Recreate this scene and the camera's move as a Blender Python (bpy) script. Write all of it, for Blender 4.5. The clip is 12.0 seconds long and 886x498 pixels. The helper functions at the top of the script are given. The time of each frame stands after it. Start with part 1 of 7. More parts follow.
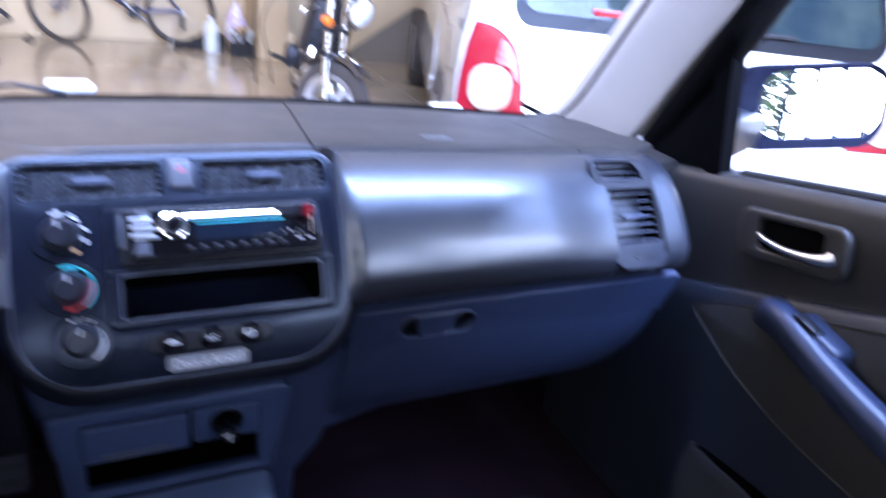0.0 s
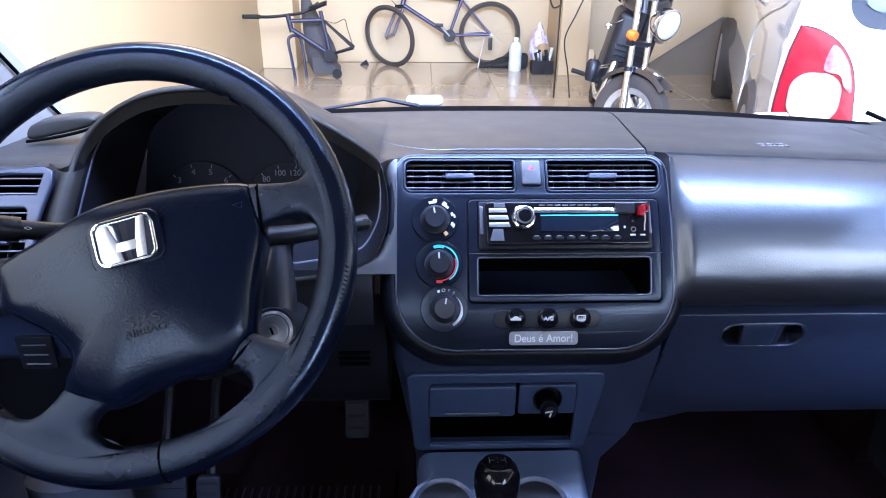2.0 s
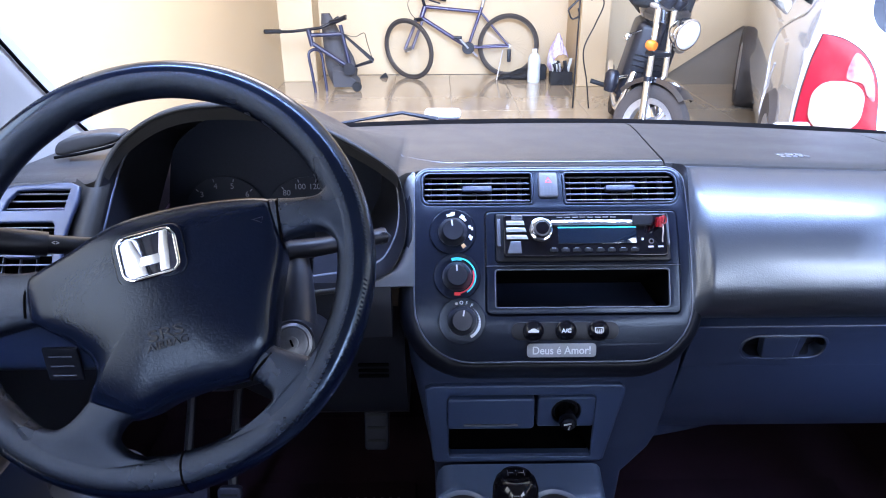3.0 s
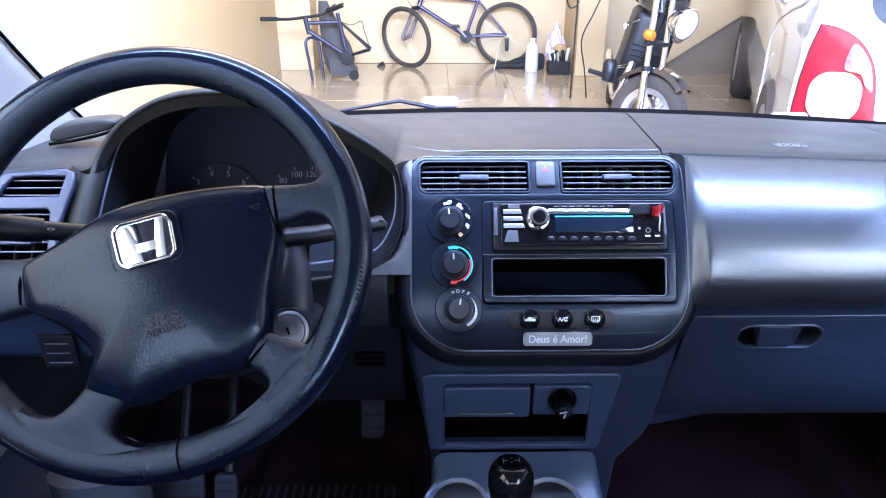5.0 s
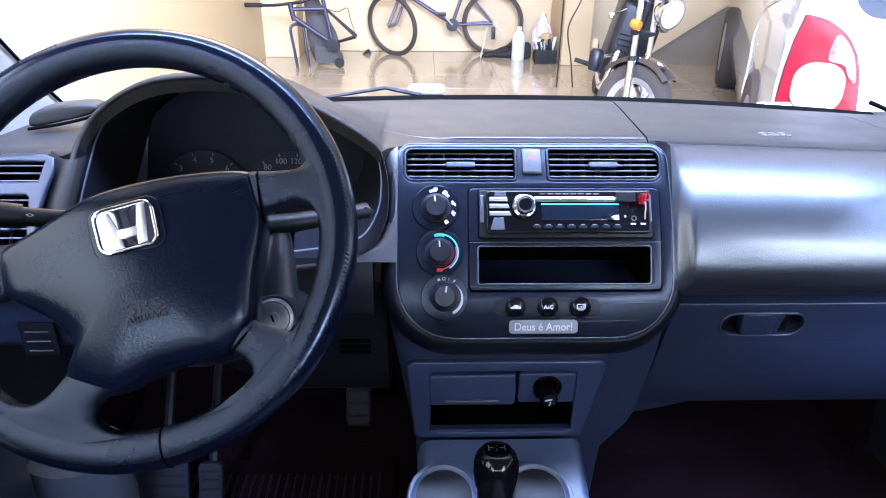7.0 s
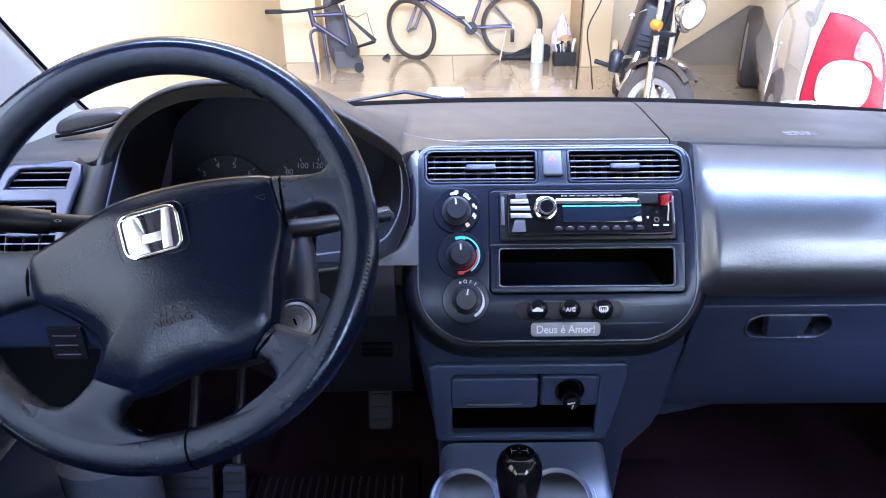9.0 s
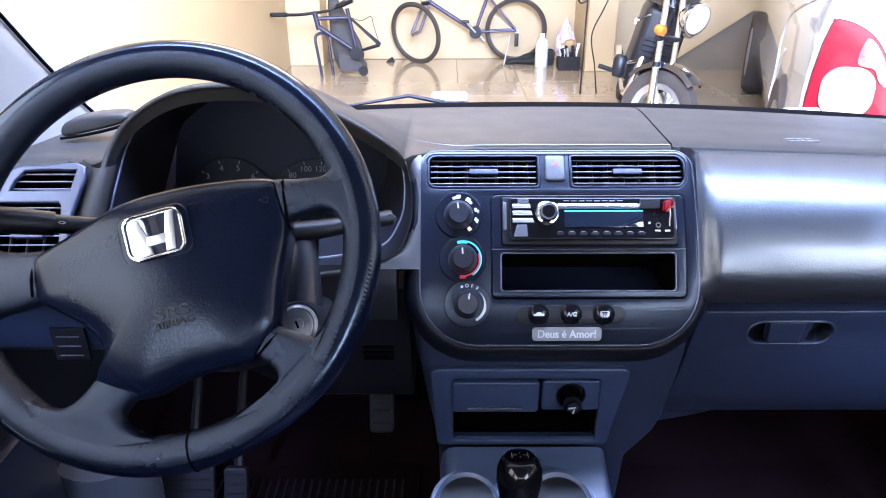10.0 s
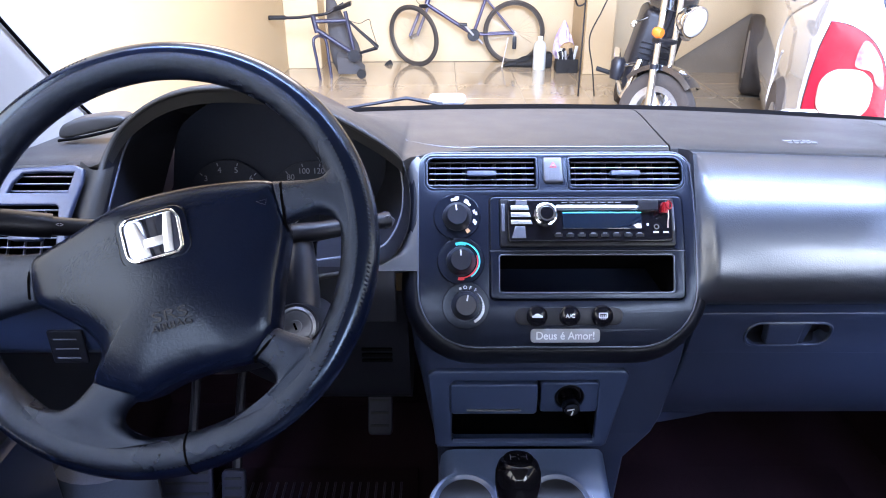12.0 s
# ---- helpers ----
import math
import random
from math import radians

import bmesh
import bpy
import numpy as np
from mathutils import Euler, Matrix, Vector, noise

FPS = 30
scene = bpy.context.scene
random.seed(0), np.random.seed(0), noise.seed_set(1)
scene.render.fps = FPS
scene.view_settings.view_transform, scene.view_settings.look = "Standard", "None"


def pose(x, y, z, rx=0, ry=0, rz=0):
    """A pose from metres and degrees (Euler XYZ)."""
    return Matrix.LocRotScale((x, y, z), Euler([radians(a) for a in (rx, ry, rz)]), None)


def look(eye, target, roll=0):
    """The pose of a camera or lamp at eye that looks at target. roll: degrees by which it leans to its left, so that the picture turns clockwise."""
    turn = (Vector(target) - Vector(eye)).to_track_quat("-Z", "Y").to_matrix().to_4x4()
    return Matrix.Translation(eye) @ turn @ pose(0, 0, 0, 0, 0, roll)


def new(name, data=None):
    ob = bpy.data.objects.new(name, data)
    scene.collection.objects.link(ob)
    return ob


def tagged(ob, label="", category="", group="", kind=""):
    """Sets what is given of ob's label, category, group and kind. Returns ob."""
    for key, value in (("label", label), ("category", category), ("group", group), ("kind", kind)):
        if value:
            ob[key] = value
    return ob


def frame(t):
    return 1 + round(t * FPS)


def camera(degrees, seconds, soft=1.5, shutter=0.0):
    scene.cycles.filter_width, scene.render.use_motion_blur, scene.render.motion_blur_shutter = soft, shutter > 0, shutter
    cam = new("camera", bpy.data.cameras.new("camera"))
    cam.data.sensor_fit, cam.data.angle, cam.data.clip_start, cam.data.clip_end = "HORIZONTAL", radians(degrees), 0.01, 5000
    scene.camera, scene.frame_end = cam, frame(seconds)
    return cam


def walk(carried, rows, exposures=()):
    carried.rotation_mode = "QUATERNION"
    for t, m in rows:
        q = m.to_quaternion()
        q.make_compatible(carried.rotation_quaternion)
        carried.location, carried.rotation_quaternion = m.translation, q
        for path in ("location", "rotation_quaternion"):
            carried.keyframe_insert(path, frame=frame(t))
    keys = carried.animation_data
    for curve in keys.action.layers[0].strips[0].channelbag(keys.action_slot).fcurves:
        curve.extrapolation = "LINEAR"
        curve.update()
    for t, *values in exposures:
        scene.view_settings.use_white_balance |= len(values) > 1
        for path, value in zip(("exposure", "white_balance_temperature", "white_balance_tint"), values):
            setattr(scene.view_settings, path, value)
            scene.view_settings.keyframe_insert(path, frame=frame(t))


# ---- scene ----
cam = camera(65.5, 12.0, soft=1.0, shutter=0.6)
PATH = [
    (0, (-0.056, -0.674, 1.165), (0.776, 0.937, 0.322), 7.2),
    (0.4, (-0.083, -0.71, 1.192), (0.474, 1.084, 0.503), 1.5),
    (0.5, (-0.086, -0.702, 1.185), (0.436, 1.105, 0.504), 1.3),
    (1, (-0.116, -0.724, 1.178), (0.029, 1.108, 0.387), 0.5),
    (1.5, (-0.123, -0.727, 1.176), (-0.123, 1.118, 0.406), -0.8),
    (2, (-0.125, -0.719, 1.166), (-0.058, 1.089, 0.313), 0.6),
    (2.5, (-0.123, -0.723, 1.17), (-0.114, 1.1, 0.349), -0.4),
    (4.5, (-0.123, -0.723, 1.168), (-0.106, 1.089, 0.323), -0.1),
    (5, (-0.123, -0.723, 1.168), (-0.104, 1.087, 0.317), 0.0),
    (5.5, (-0.123, -0.723, 1.167), (-0.094, 1.081, 0.305), 0.2),
    (6, (-0.122, -0.723, 1.165), (-0.089, 1.076, 0.293), 0.5),
    (6.5, (-0.122, -0.722, 1.165), (-0.054, 1.074, 0.288), 0.9),
    (7, (-0.123, -0.721, 1.165), (-0.063, 1.075, 0.286), 0.7),
    (7.5, (-0.124, -0.722, 1.164), (-0.073, 1.077, 0.292), 0.5),
    (9.5, (-0.124, -0.721, 1.165), (-0.133, 1.08, 0.297), -0.5),
    (10, (-0.123, -0.723, 1.166), (-0.13, 1.082, 0.305), -0.2),
    (10.5, (-0.123, -0.723, 1.166), (-0.131, 1.083, 0.306), -0.3),
    (11, (-0.124, -0.723, 1.166), (-0.128, 1.083, 0.307), -0.3),
    (11.5, (-0.123, -0.724, 1.166), (-0.128, 1.084, 0.309), -0.2),
    (12, (-0.123, -0.723, 1.165), (-0.125, 1.085, 0.311), -0.2),
]
walk(cam, [(t, look(eye, target, roll)) for t, eye, target, roll in PATH],
     exposures=[(0.0, 0.06, 5850, 28), (0.5, -0.30, 6550, 28), (1.0, 0.02, 6150, 28), (1.5, 0.08, 6180, 25), (2.0, 0.30, 6100, 22), (6.5, 0.60, 6250, 21), (12.0, 0.66, 6550, 22)])

# ---- daylight: open yard behind the covered part of the garage ----
world = bpy.data.worlds.new("daylight")
scene.world = world
world.use_nodes = True
wn = world.node_tree
sky = wn.nodes.new("ShaderNodeTexSky")
sky.sky_type = "NISHITA"
sky.sun_disc = False
sky.sun_elevation = radians(61)
sky.sun_rotation = radians(233)
wn.links.new(sky.outputs["Color"], wn.nodes["Background"].inputs["Color"])
wn.nodes["Background"].inputs["Strength"].default_value = 0.12

sun = new("sun", bpy.data.lights.new("sun", "SUN"))
sun.data.energy = 2.5
sun.data.angle = radians(0.5)
sun.data.color = (1.0, 0.95, 0.87)
sun.matrix_world = look((-4.0, -3.0, 9.0), (0, 0, 0))


def area_lamp(name, m, sx, sy, watts, color):
    lamp = new(name, bpy.data.lights.new(name, "AREA"))
    lamp.data.shape = "RECTANGLE"
    lamp.data.size, lamp.data.size_y = sx, sy
    lamp.data.energy = watts
    lamp.data.color = color
    lamp.matrix_world = m
    return lamp


# sky light: over the open yard, through the gate, and an added fill lamp
area_lamp("yard_sky", look((0.30, -1.95, 3.1), (0.30, -1.94, 0.0)), 3.2, 4.2, 3150.0, (0.45, 0.63, 1.0))
area_lamp("gate_daylight", look((1.4, -5.60, 2.35), (1.4, 0.0, 2.0)), 7.5, 4.6, 2400.0, (0.72, 0.85, 1.0))
# unseen lamp, added to brighten the west and back walls
area_lamp("wall_fill_lamp", look((-0.45, 2.75, 2.70), (-0.45, 2.76, 0.0)), 1.7, 2.0, 95.0, (1.0, 0.88, 0.74))

# ---- materials ----
def mat(name, color, rough=0.5, metal=0.0, grain=0.0, grain_scale=400.0, bump=0.0, bump_scale=None, stain=0.0,
        stain_scale=6.0, spec=0.5, coat=0.0, second=None, voronoi=False, rough_var=0.0, coat_rough=0.06):
    m = bpy.data.materials.new(name)
    m.use_nodes = True
    nt = m.node_tree
    b = nt.nodes["Principled BSDF"]
    b.inputs["Base Color"].default_value = (*color, 1)
    b.inputs["Roughness"].default_value = rough
    b.inputs["Metallic"].default_value = metal
    b.inputs["Specular IOR Level"].default_value = spec
    b.inputs["Coat Weight"].default_value = coat
    b.inputs["Coat Roughness"].default_value = coat_rough
    co = nt.nodes.new("ShaderNodeTexCoord").outputs["Object"]

    def noise_at(scale, detail=4.0):
        n = nt.nodes.new("ShaderNodeTexNoise")
        n.inputs["Scale"].default_value = scale
        n.inputs["Detail"].default_value = detail
        nt.links.new(co, n.inputs["Vector"])
        return n.outputs["Fac"]

    col = None
    if grain or stain or second:
        base = tuple(color)
        other = second or tuple(c * (1 - stain) for c in base)
        mix = nt.nodes.new("ShaderNodeMix")
        mix.data_type = "RGBA"
        mix.inputs["A"].default_value = (*base, 1)
        mix.inputs["B"].default_value = (*other, 1)
        ramp = nt.nodes.new("ShaderNodeMapRange")
        ramp.inputs["From Min"].default_value = 0.38
        ramp.inputs["From Max"].default_value = 0.68
        nt.links.new(noise_at(stain_scale, 6.0), ramp.inputs["Value"])
        nt.links.new(ramp.outputs["Result"], mix.inputs["Factor"])
        col = mix.outputs["Result"]
        if grain:
            mix2 = nt.nodes.new("ShaderNodeMix")
            mix2.data_type = "RGBA"
            mix2.blend_type = "MULTIPLY"
            mix2.inputs["Factor"].default_value = 1.0
            g = nt.nodes.new("ShaderNodeMapRange")
            g.inputs["From Min"].default_value = 0.3
            g.inputs["From Max"].default_value = 0.7
            g.inputs["To Min"].default_value = 1 - grain
            g.inputs["To Max"].default_value = 1 + grain
            nt.links.new(noise_at(grain_scale), g.inputs["Value"])
            nt.links.new(col, mix2.inputs["A"])
            nt.links.new(g.outputs["Result"], mix2.inputs["B"])
            col = mix2.outputs["Result"]
        nt.links.new(col, b.inputs["Base Color"])
    if rough_var:
        r = nt.nodes.new("ShaderNodeMapRange")
        r.inputs["To Min"].default_value = max(0.02, rough - rough_var)
        r.inputs["To Max"].default_value = min(1.0, rough + rough_var)
        r.inputs["From Min"].default_value = 0.3
        r.inputs["From Max"].default_value = 0.7
        nt.links.new(noise_at(stain_scale * 2.3, 5.0), r.inputs["Value"])
        nt.links.new(r.outputs["Result"], b.inputs["Roughness"])
    if bump:
        bp = nt.nodes.new("ShaderNodeBump")
        bp.inputs["Strength"].default_value = bump
        bp.inputs["Distance"].default_value = 0.001
        if voronoi:
            v = nt.nodes.new("ShaderNodeTexVoronoi")
            v.feature = "DISTANCE_TO_EDGE"
            v.inputs["Scale"].default_value = bump_scale or grain_scale
            # warped coordinates make irregular leather creases
            w = nt.nodes.new("ShaderNodeTexNoise")
            w.inputs["Scale"].default_value = (bump_scale or grain_scale) * 0.35
            nt.links.new(co, w.inputs["Vector"])
            add = nt.nodes.new("ShaderNodeMixRGB")
            add.blend_type = "ADD"
            add.inputs["Fac"].default_value = 0.012
            nt.links.new(co, add.inputs["Color1"])
            nt.links.new(w.outputs["Color"], add.inputs["Color2"])
            nt.links.new(add.outputs["Color"], v.inputs["Vector"])
            mr = nt.nodes.new("ShaderNodeMapRange")
            mr.inputs["From Max"].default_value = 0.25
            nt.links.new(v.outputs["Distance"], mr.inputs["Value"])
            nt.links.new(mr.outputs["Result"], bp.inputs["Height"])
        else:
            nt.links.new(noise_at(bump_scale or grain_scale, 3.0), bp.inputs["Height"])
        nt.links.new(bp.outputs["Normal"], b.inputs["Normal"])
    return m


def glass_mat(name, tint=(1, 1, 1), gloss=0.02, haze=0.0):
    m = bpy.data.materials.new(name)
    m.use_nodes = True
    nt = m.node_tree
    nt.nodes.remove(nt.nodes["Principled BSDF"])
    out = nt.nodes["Material Output"]
    tr = nt.nodes.new("ShaderNodeBsdfTransparent")
    tr.inputs["Color"].default_value = (*tint, 1)
    gl = nt.nodes.new("ShaderNodeBsdfGlossy")
    gl.inputs["Roughness"].default_value = gloss
    lw = nt.nodes.new("ShaderNodeLayerWeight")
    lw.inputs["Blend"].default_value = 0.5
    pw = nt.nodes.new("ShaderNodeMath")
    pw.operation = "POWER"
    pw.inputs[1].default_value = 4.0
    nt.links.new(lw.outputs["Facing"], pw.inputs[0])
    ma = nt.nodes.new("ShaderNodeMath")
    ma.operation = "MULTIPLY_ADD"
    ma.inputs[1].default_value = 0.55
    ma.inputs[2].default_value = 0.025
    nt.links.new(pw.outputs[0], ma.inputs[0])
    mx = nt.nodes.new("ShaderNodeMixShader")
    nt.links.new(ma.outputs[0], mx.inputs["Fac"])
    nt.links.new(tr.outputs["BSDF"], mx.inputs[1])
    nt.links.new(gl.outputs["BSDF"], mx.inputs[2])
    nt.links.new(mx.outputs["Shader"], out.inputs["Surface"])
    if haze:
        # a thin uneven pale film that puts the veil of light on the glass
        film = nt.nodes.new("ShaderNodeBsdfDiffuse")
        film.inputs["Color"].default_value = (0.80, 0.77, 0.72, 1)
        n = nt.nodes.new("ShaderNodeTexNoise")
        n.inputs["Scale"].default_value = 9.0
        n.inputs["Detail"].default_value = 6.0
        nt.links.new(nt.nodes.new("ShaderNodeTexCoord").outputs["Object"], n.inputs["Vector"])
        r = nt.nodes.new("ShaderNodeMapRange")
        r.inputs["To Min"].default_value = haze * 0.6
        r.inputs["To Max"].default_value = haze * 1.4
        nt.links.new(n.outputs["Fac"], r.inputs["Value"])
        mix = nt.nodes.new("ShaderNodeMixShader")
        nt.links.new(r.outputs["Result"], mix.inputs["Fac"])
        nt.links.new(mx.outputs["Shader"], mix.inputs[1])
        nt.links.new(film.outputs["BSDF"], mix.inputs[2])
        nt.links.new(mix.outputs["Shader"], out.inputs["Surface"])
    return m


M_DASH_TOP = mat("dash_top_vinyl", (0.0190, 0.0180, 0.0172), 0.48, spec=0.24, grain=0.12, grain_scale=900, bump=0.30, bump_scale=1100, stain=0.14, stain_scale=7, rough_var=0.05)
M_PAD = mat("dash_pad_vinyl", (0.014, 0.0155, 0.021), 0.34, spec=1.0, coat=0.6, coat_rough=0.20, grain=0.08, grain_scale=700, bump=0.12, bump_scale=330, voronoi=True, stain=0.08, stain_scale=5)
# blue of the reflected sky put into the pad's sheen
M_PAD.node_tree.nodes["Principled BSDF"].inputs["Specular Tint"].default_value = (0.82, 0.90, 1.0, 1)
# dash vinyl made lighter and glossier to put light on the side strip
M_DASH_LIT = mat("dash_vinyl_lit", (0.031, 0.032, 0.036), 0.36, spec=0.95, coat=0.30, coat_rough=0.30, grain=0.08, grain_scale=900, bump=0.12, bump_scale=1800)
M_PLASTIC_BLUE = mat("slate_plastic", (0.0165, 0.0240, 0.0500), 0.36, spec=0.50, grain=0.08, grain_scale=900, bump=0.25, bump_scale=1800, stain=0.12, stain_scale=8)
# slate plastic lightened, with a blue sheen, for daylight on the console
M_CONSOLE_LIT = mat("slate_plastic_lit", (0.024, 0.036, 0.076), 0.34, spec=0.6, grain=0.08, grain_scale=900, bump=0.25, bump_scale=1800, stain=0.12, stain_scale=8)
M_CONSOLE_LIT.node_tree.nodes["Principled BSDF"].inputs["Specular Tint"].default_value = (0.62, 0.78, 1.0, 1)
# the same plastic again lighter, for light falling on the tunnel top
M_TUNNEL_LIT = mat("slate_plastic_top_lit", (0.058, 0.084, 0.150), 0.32, spec=0.8, grain=0.08, grain_scale=900, bump=0.25, bump_scale=1800, stain=0.12, stain_scale=8)
M_BEZEL = mat("charcoal_bezel_plastic", (0.0048, 0.0064, 0.0125), 0.25, spec=0.38, grain=0.06, grain_scale=1200, bump=0.08, bump_scale=1800, stain=0.10, stain_scale=10)
M_BEZEL.node_tree.nodes["Principled BSDF"].inputs["Specular Tint"].default_value = (0.74, 0.85, 1.0, 1)
# vinyl darkened to put in the shade that a driver would cast
M_SURROUND = mat("shaded_surround_vinyl", (0.0042, 0.0050, 0.0085), 0.42, spec=0.16, grain=0.08, grain_scale=900, bump=0.12, bump_scale=500)
M_SHROUD = mat("dark_column_plastic", (0.0125, 0.0138, 0.0200), 0.36, spec=0.5, grain=0.06, grain_scale=900, bump=0.1, bump_scale=1500)
M_TRIM = mat("grey_trim_plastic", (0.070, 0.075, 0.092), 0.20, spec=1.0, grain=0.05, grain_scale=900)
M_BLACK = mat("black_plastic", (0.0060, 0.0063, 0.0090), 0.40, spec=0.26, grain=0.05, grain_scale=900, bump=0.1, bump_scale=1200)
M_GLOSS = mat("gloss_black_plastic", (0.004, 0.004, 0.006), 0.10, spec=0.28, coat=0.1)
# black seals; also puts shade into the colour of ducts, slots and recesses
M_VOID = mat("black_trim_and_shade", (0.0009, 0.0009, 0.0011), 0.9, grain=0.1, spec=0.03)
# bluish bases and sheen put sky light into the wheel leathers and cover
M_LEATHER = mat("wheel_leather", (0.0017, 0.0034, 0.0120), 0.21, spec=0.60, grain=0.08, grain_scale=900, bump=0.10, bump_scale=500)
M_LEATHER.node_tree.nodes["Principled BSDF"].inputs["Specular Tint"].default_value = (0.56, 0.74, 1.0, 1)
M_GRIP = mat("grained_wheel_leather", (0.0036, 0.0053, 0.0115), 0.25, spec=0.62, grain=0.15, grain_scale=900, bump=0.60, bump_scale=1700, rough_var=0.05)
M_GRIP.node_tree.nodes["Principled BSDF"].inputs["Specular Tint"].default_value = (0.56, 0.70, 1.0, 1)
M_COVER = mat("airbag_cover_vinyl", (0.0024, 0.0044, 0.0140), 0.23, spec=0.25, grain=0.06, grain_scale=900, bump=0.06, bump_scale=260, voronoi=True)
M_COVER.node_tree.nodes["Principled BSDF"].inputs["Specular Tint"].default_value = (0.74, 0.86, 1.0, 1)
M_CHROME = mat("chrome", (0.78, 0.79, 0.81), 0.10, metal=1.0)
M_SATIN = mat("satin_silver", (0.62, 0.63, 0.66), 0.32, metal=1.0, grain=0.05)
M_STEEL = mat("dull_steel", (0.42, 0.42, 0.43), 0.42, metal=1.0, grain=0.08, grain_scale=200)
M_RUBBER = mat("black_rubber", (0.012, 0.012, 0.012), 0.75, spec=0.25, grain=0.15, grain_scale=200, bump=0.2, bump_scale=400)
M_CARPET = mat("maroon_black_carpet", (0.010, 0.0045, 0.0065), 0.95, spec=0.05, grain=0.45, grain_scale=700, bump=1.0, bump_scale=900, stain=0.3, stain_scale=9)
M_SEAT = mat("grey_velour", (0.05, 0.05, 0.06), 0.9, grain=0.2, grain_scale=900, bump=0.6, bump_scale=900)
M_HEADLINER = mat("light_grey_headliner", (0.32, 0.33, 0.36), 0.95, grain=0.1, grain_scale=900)
M_PILLAR = mat("warm_grey_pillar_plastic", (0.29, 0.268, 0.245), 0.55, grain=0.05, grain_scale=900, bump=0.2, bump_scale=1500, stain=0.06)
M_DOOR = mat("charcoal_door_vinyl", (0.0155, 0.0143, 0.0135), 0.46, grain=0.1, grain_scale=700, bump=0.4, bump_scale=1100, stain=0.12)
M_DOOR_LOW = mat("slate_door_vinyl", (0.013, 0.0165, 0.025), 0.42, spec=0.5, grain=0.1, grain_scale=700, bump=0.4, bump_scale=1100, stain=0.12)
M_DOOR_CLOTH = mat("dark_door_cloth", (0.014, 0.0132, 0.0130), 0.9, grain=0.2, grain_scale=900, bump=0.6, bump_scale=900)
M_WHITE_INK = mat("white_ink", (0.42, 0.42, 0.43), 0.6)
M_GREY_INK = mat("grey_ink", (0.07, 0.073, 0.082), 0.65)
M_RED_INK = mat("red_ink", (0.55, 0.02, 0.03), 0.5)
M_AMBER = mat("amber_lens", (0.50, 0.11, 0.008), 0.2)
M_STICKER = mat("silver_sticker", (0.15, 0.153, 0.165), 0.45, metal=0.0, grain=0.05)
M_RED_PLASTIC = mat("red_plastic", (0.20, 0.006, 0.010), 0.25)
M_GLASS = glass_mat("window_glass", (0.97, 0.99, 0.98), 0.01)
M_SCREEN = glass_mat("windscreen_glass", (0.97, 0.99, 0.98), 0.01, 0.013)
M_MIRROR = mat("mirror_silver", (0.92, 0.93, 0.94), 0.015, metal=1.0)
M_CAR_PAINT = mat("dark_blue_car_paint", (0.012, 0.016, 0.045), 0.22, coat=0.8)
M_WHITE_PAINT = mat("white_car_paint", (0.40, 0.40, 0.40), 0.10, spec=1.0, coat=1.0, coat_rough=0.012, stain=0.04)
M_WALL = mat("cream_wall_paint", (0.440, 0.328, 0.184), 0.62, grain=0.03, grain_scale=60, bump=0.15, bump_scale=60, stain=0.07, stain_scale=1.3)
M_CEIL = mat("white_ceiling_paint", (0.78, 0.76, 0.70), 0.85, grain=0.03, grain_scale=60)
M_TILE = mat("beige_porcelain_tile", (0.32, 0.250, 0.165), 0.13, spec=0.7, coat=0.35, coat_rough=0.06, grain=0.05, grain_scale=30, stain=0.10, stain_scale=2.5, rough_var=0.03)
M_GROUT = mat("tile_grout", (0.22, 0.18, 0.13), 0.9, grain=0.1)
M_DARK_WALL = mat("dark_grey_wall_paint", (0.150, 0.122, 0.086), 0.7, grain=0.08, grain_scale=80, stain=0.1, stain_scale=2)
M_SLAT = mat("slate_vent_slat", (0.055, 0.062, 0.085), 0.32, spec=0.6, grain=0.05, grain_scale=900)

# ---- building helpers ----
ON_STACK = False
def thing(name, at, label, category, group="", kind=""):
    ob = new(name)
    ob.matrix_world = at if isinstance(at, Matrix) else Matrix.Translation(at)
    ob.empty_display_size = 0.05
    return tagged(ob, label, category, group, kind)


def part(name, bm, material, parent=None, label="", smooth=True, angle=40):
    """Links a bmesh, given in world coordinates (or the parent's own, when the parent stands at the origin), as one mesh."""
    if ON_STACK:
        bm = swollen(bm)
    me = bpy.data.meshes.new(name)
    bmesh.ops.recalc_face_normals(bm, faces=bm.faces)
    bm.to_mesh(me)
    bm.free()
    me.materials.append(material)
    if smooth:
        me.shade_smooth()
        me.set_sharp_from_angle(angle=radians(angle))
    ob = new(name, me)
    if parent is not None:
        ob.parent = parent
        up = parent
        m = Matrix()
        while up is not None:
            m = up.matrix_basis @ m if up.parent is None else up.matrix_parent_inverse @ up.matrix_basis @ m
            up = up.parent
        ob.matrix_parent_inverse = m.inverted()
    if label:
        ob["label"] = label
    return ob


def setting(name, bm, material, label, category, smooth=False):
    return tagged(part(name, bm, material, smooth=smooth), label, category, kind="structure")


def bm_box(x0, y0, z0, x1, y1, z1, bevel=0.0, seg=2):
    bm = bmesh.new()
    bmesh.ops.create_cube(bm, size=1)
    for v in bm.verts:
        v.co = Vector(((x0 + x1) / 2 + v.co.x * (x1 - x0), (y0 + y1) / 2 + v.co.y * (y1 - y0), (z0 + z1) / 2 + v.co.z * (z1 - z0)))
    if bevel:
        bmesh.ops.bevel(bm, geom=bm.edges[:], offset=bevel, segments=seg, profile=0.5, affect="EDGES")
    return bm


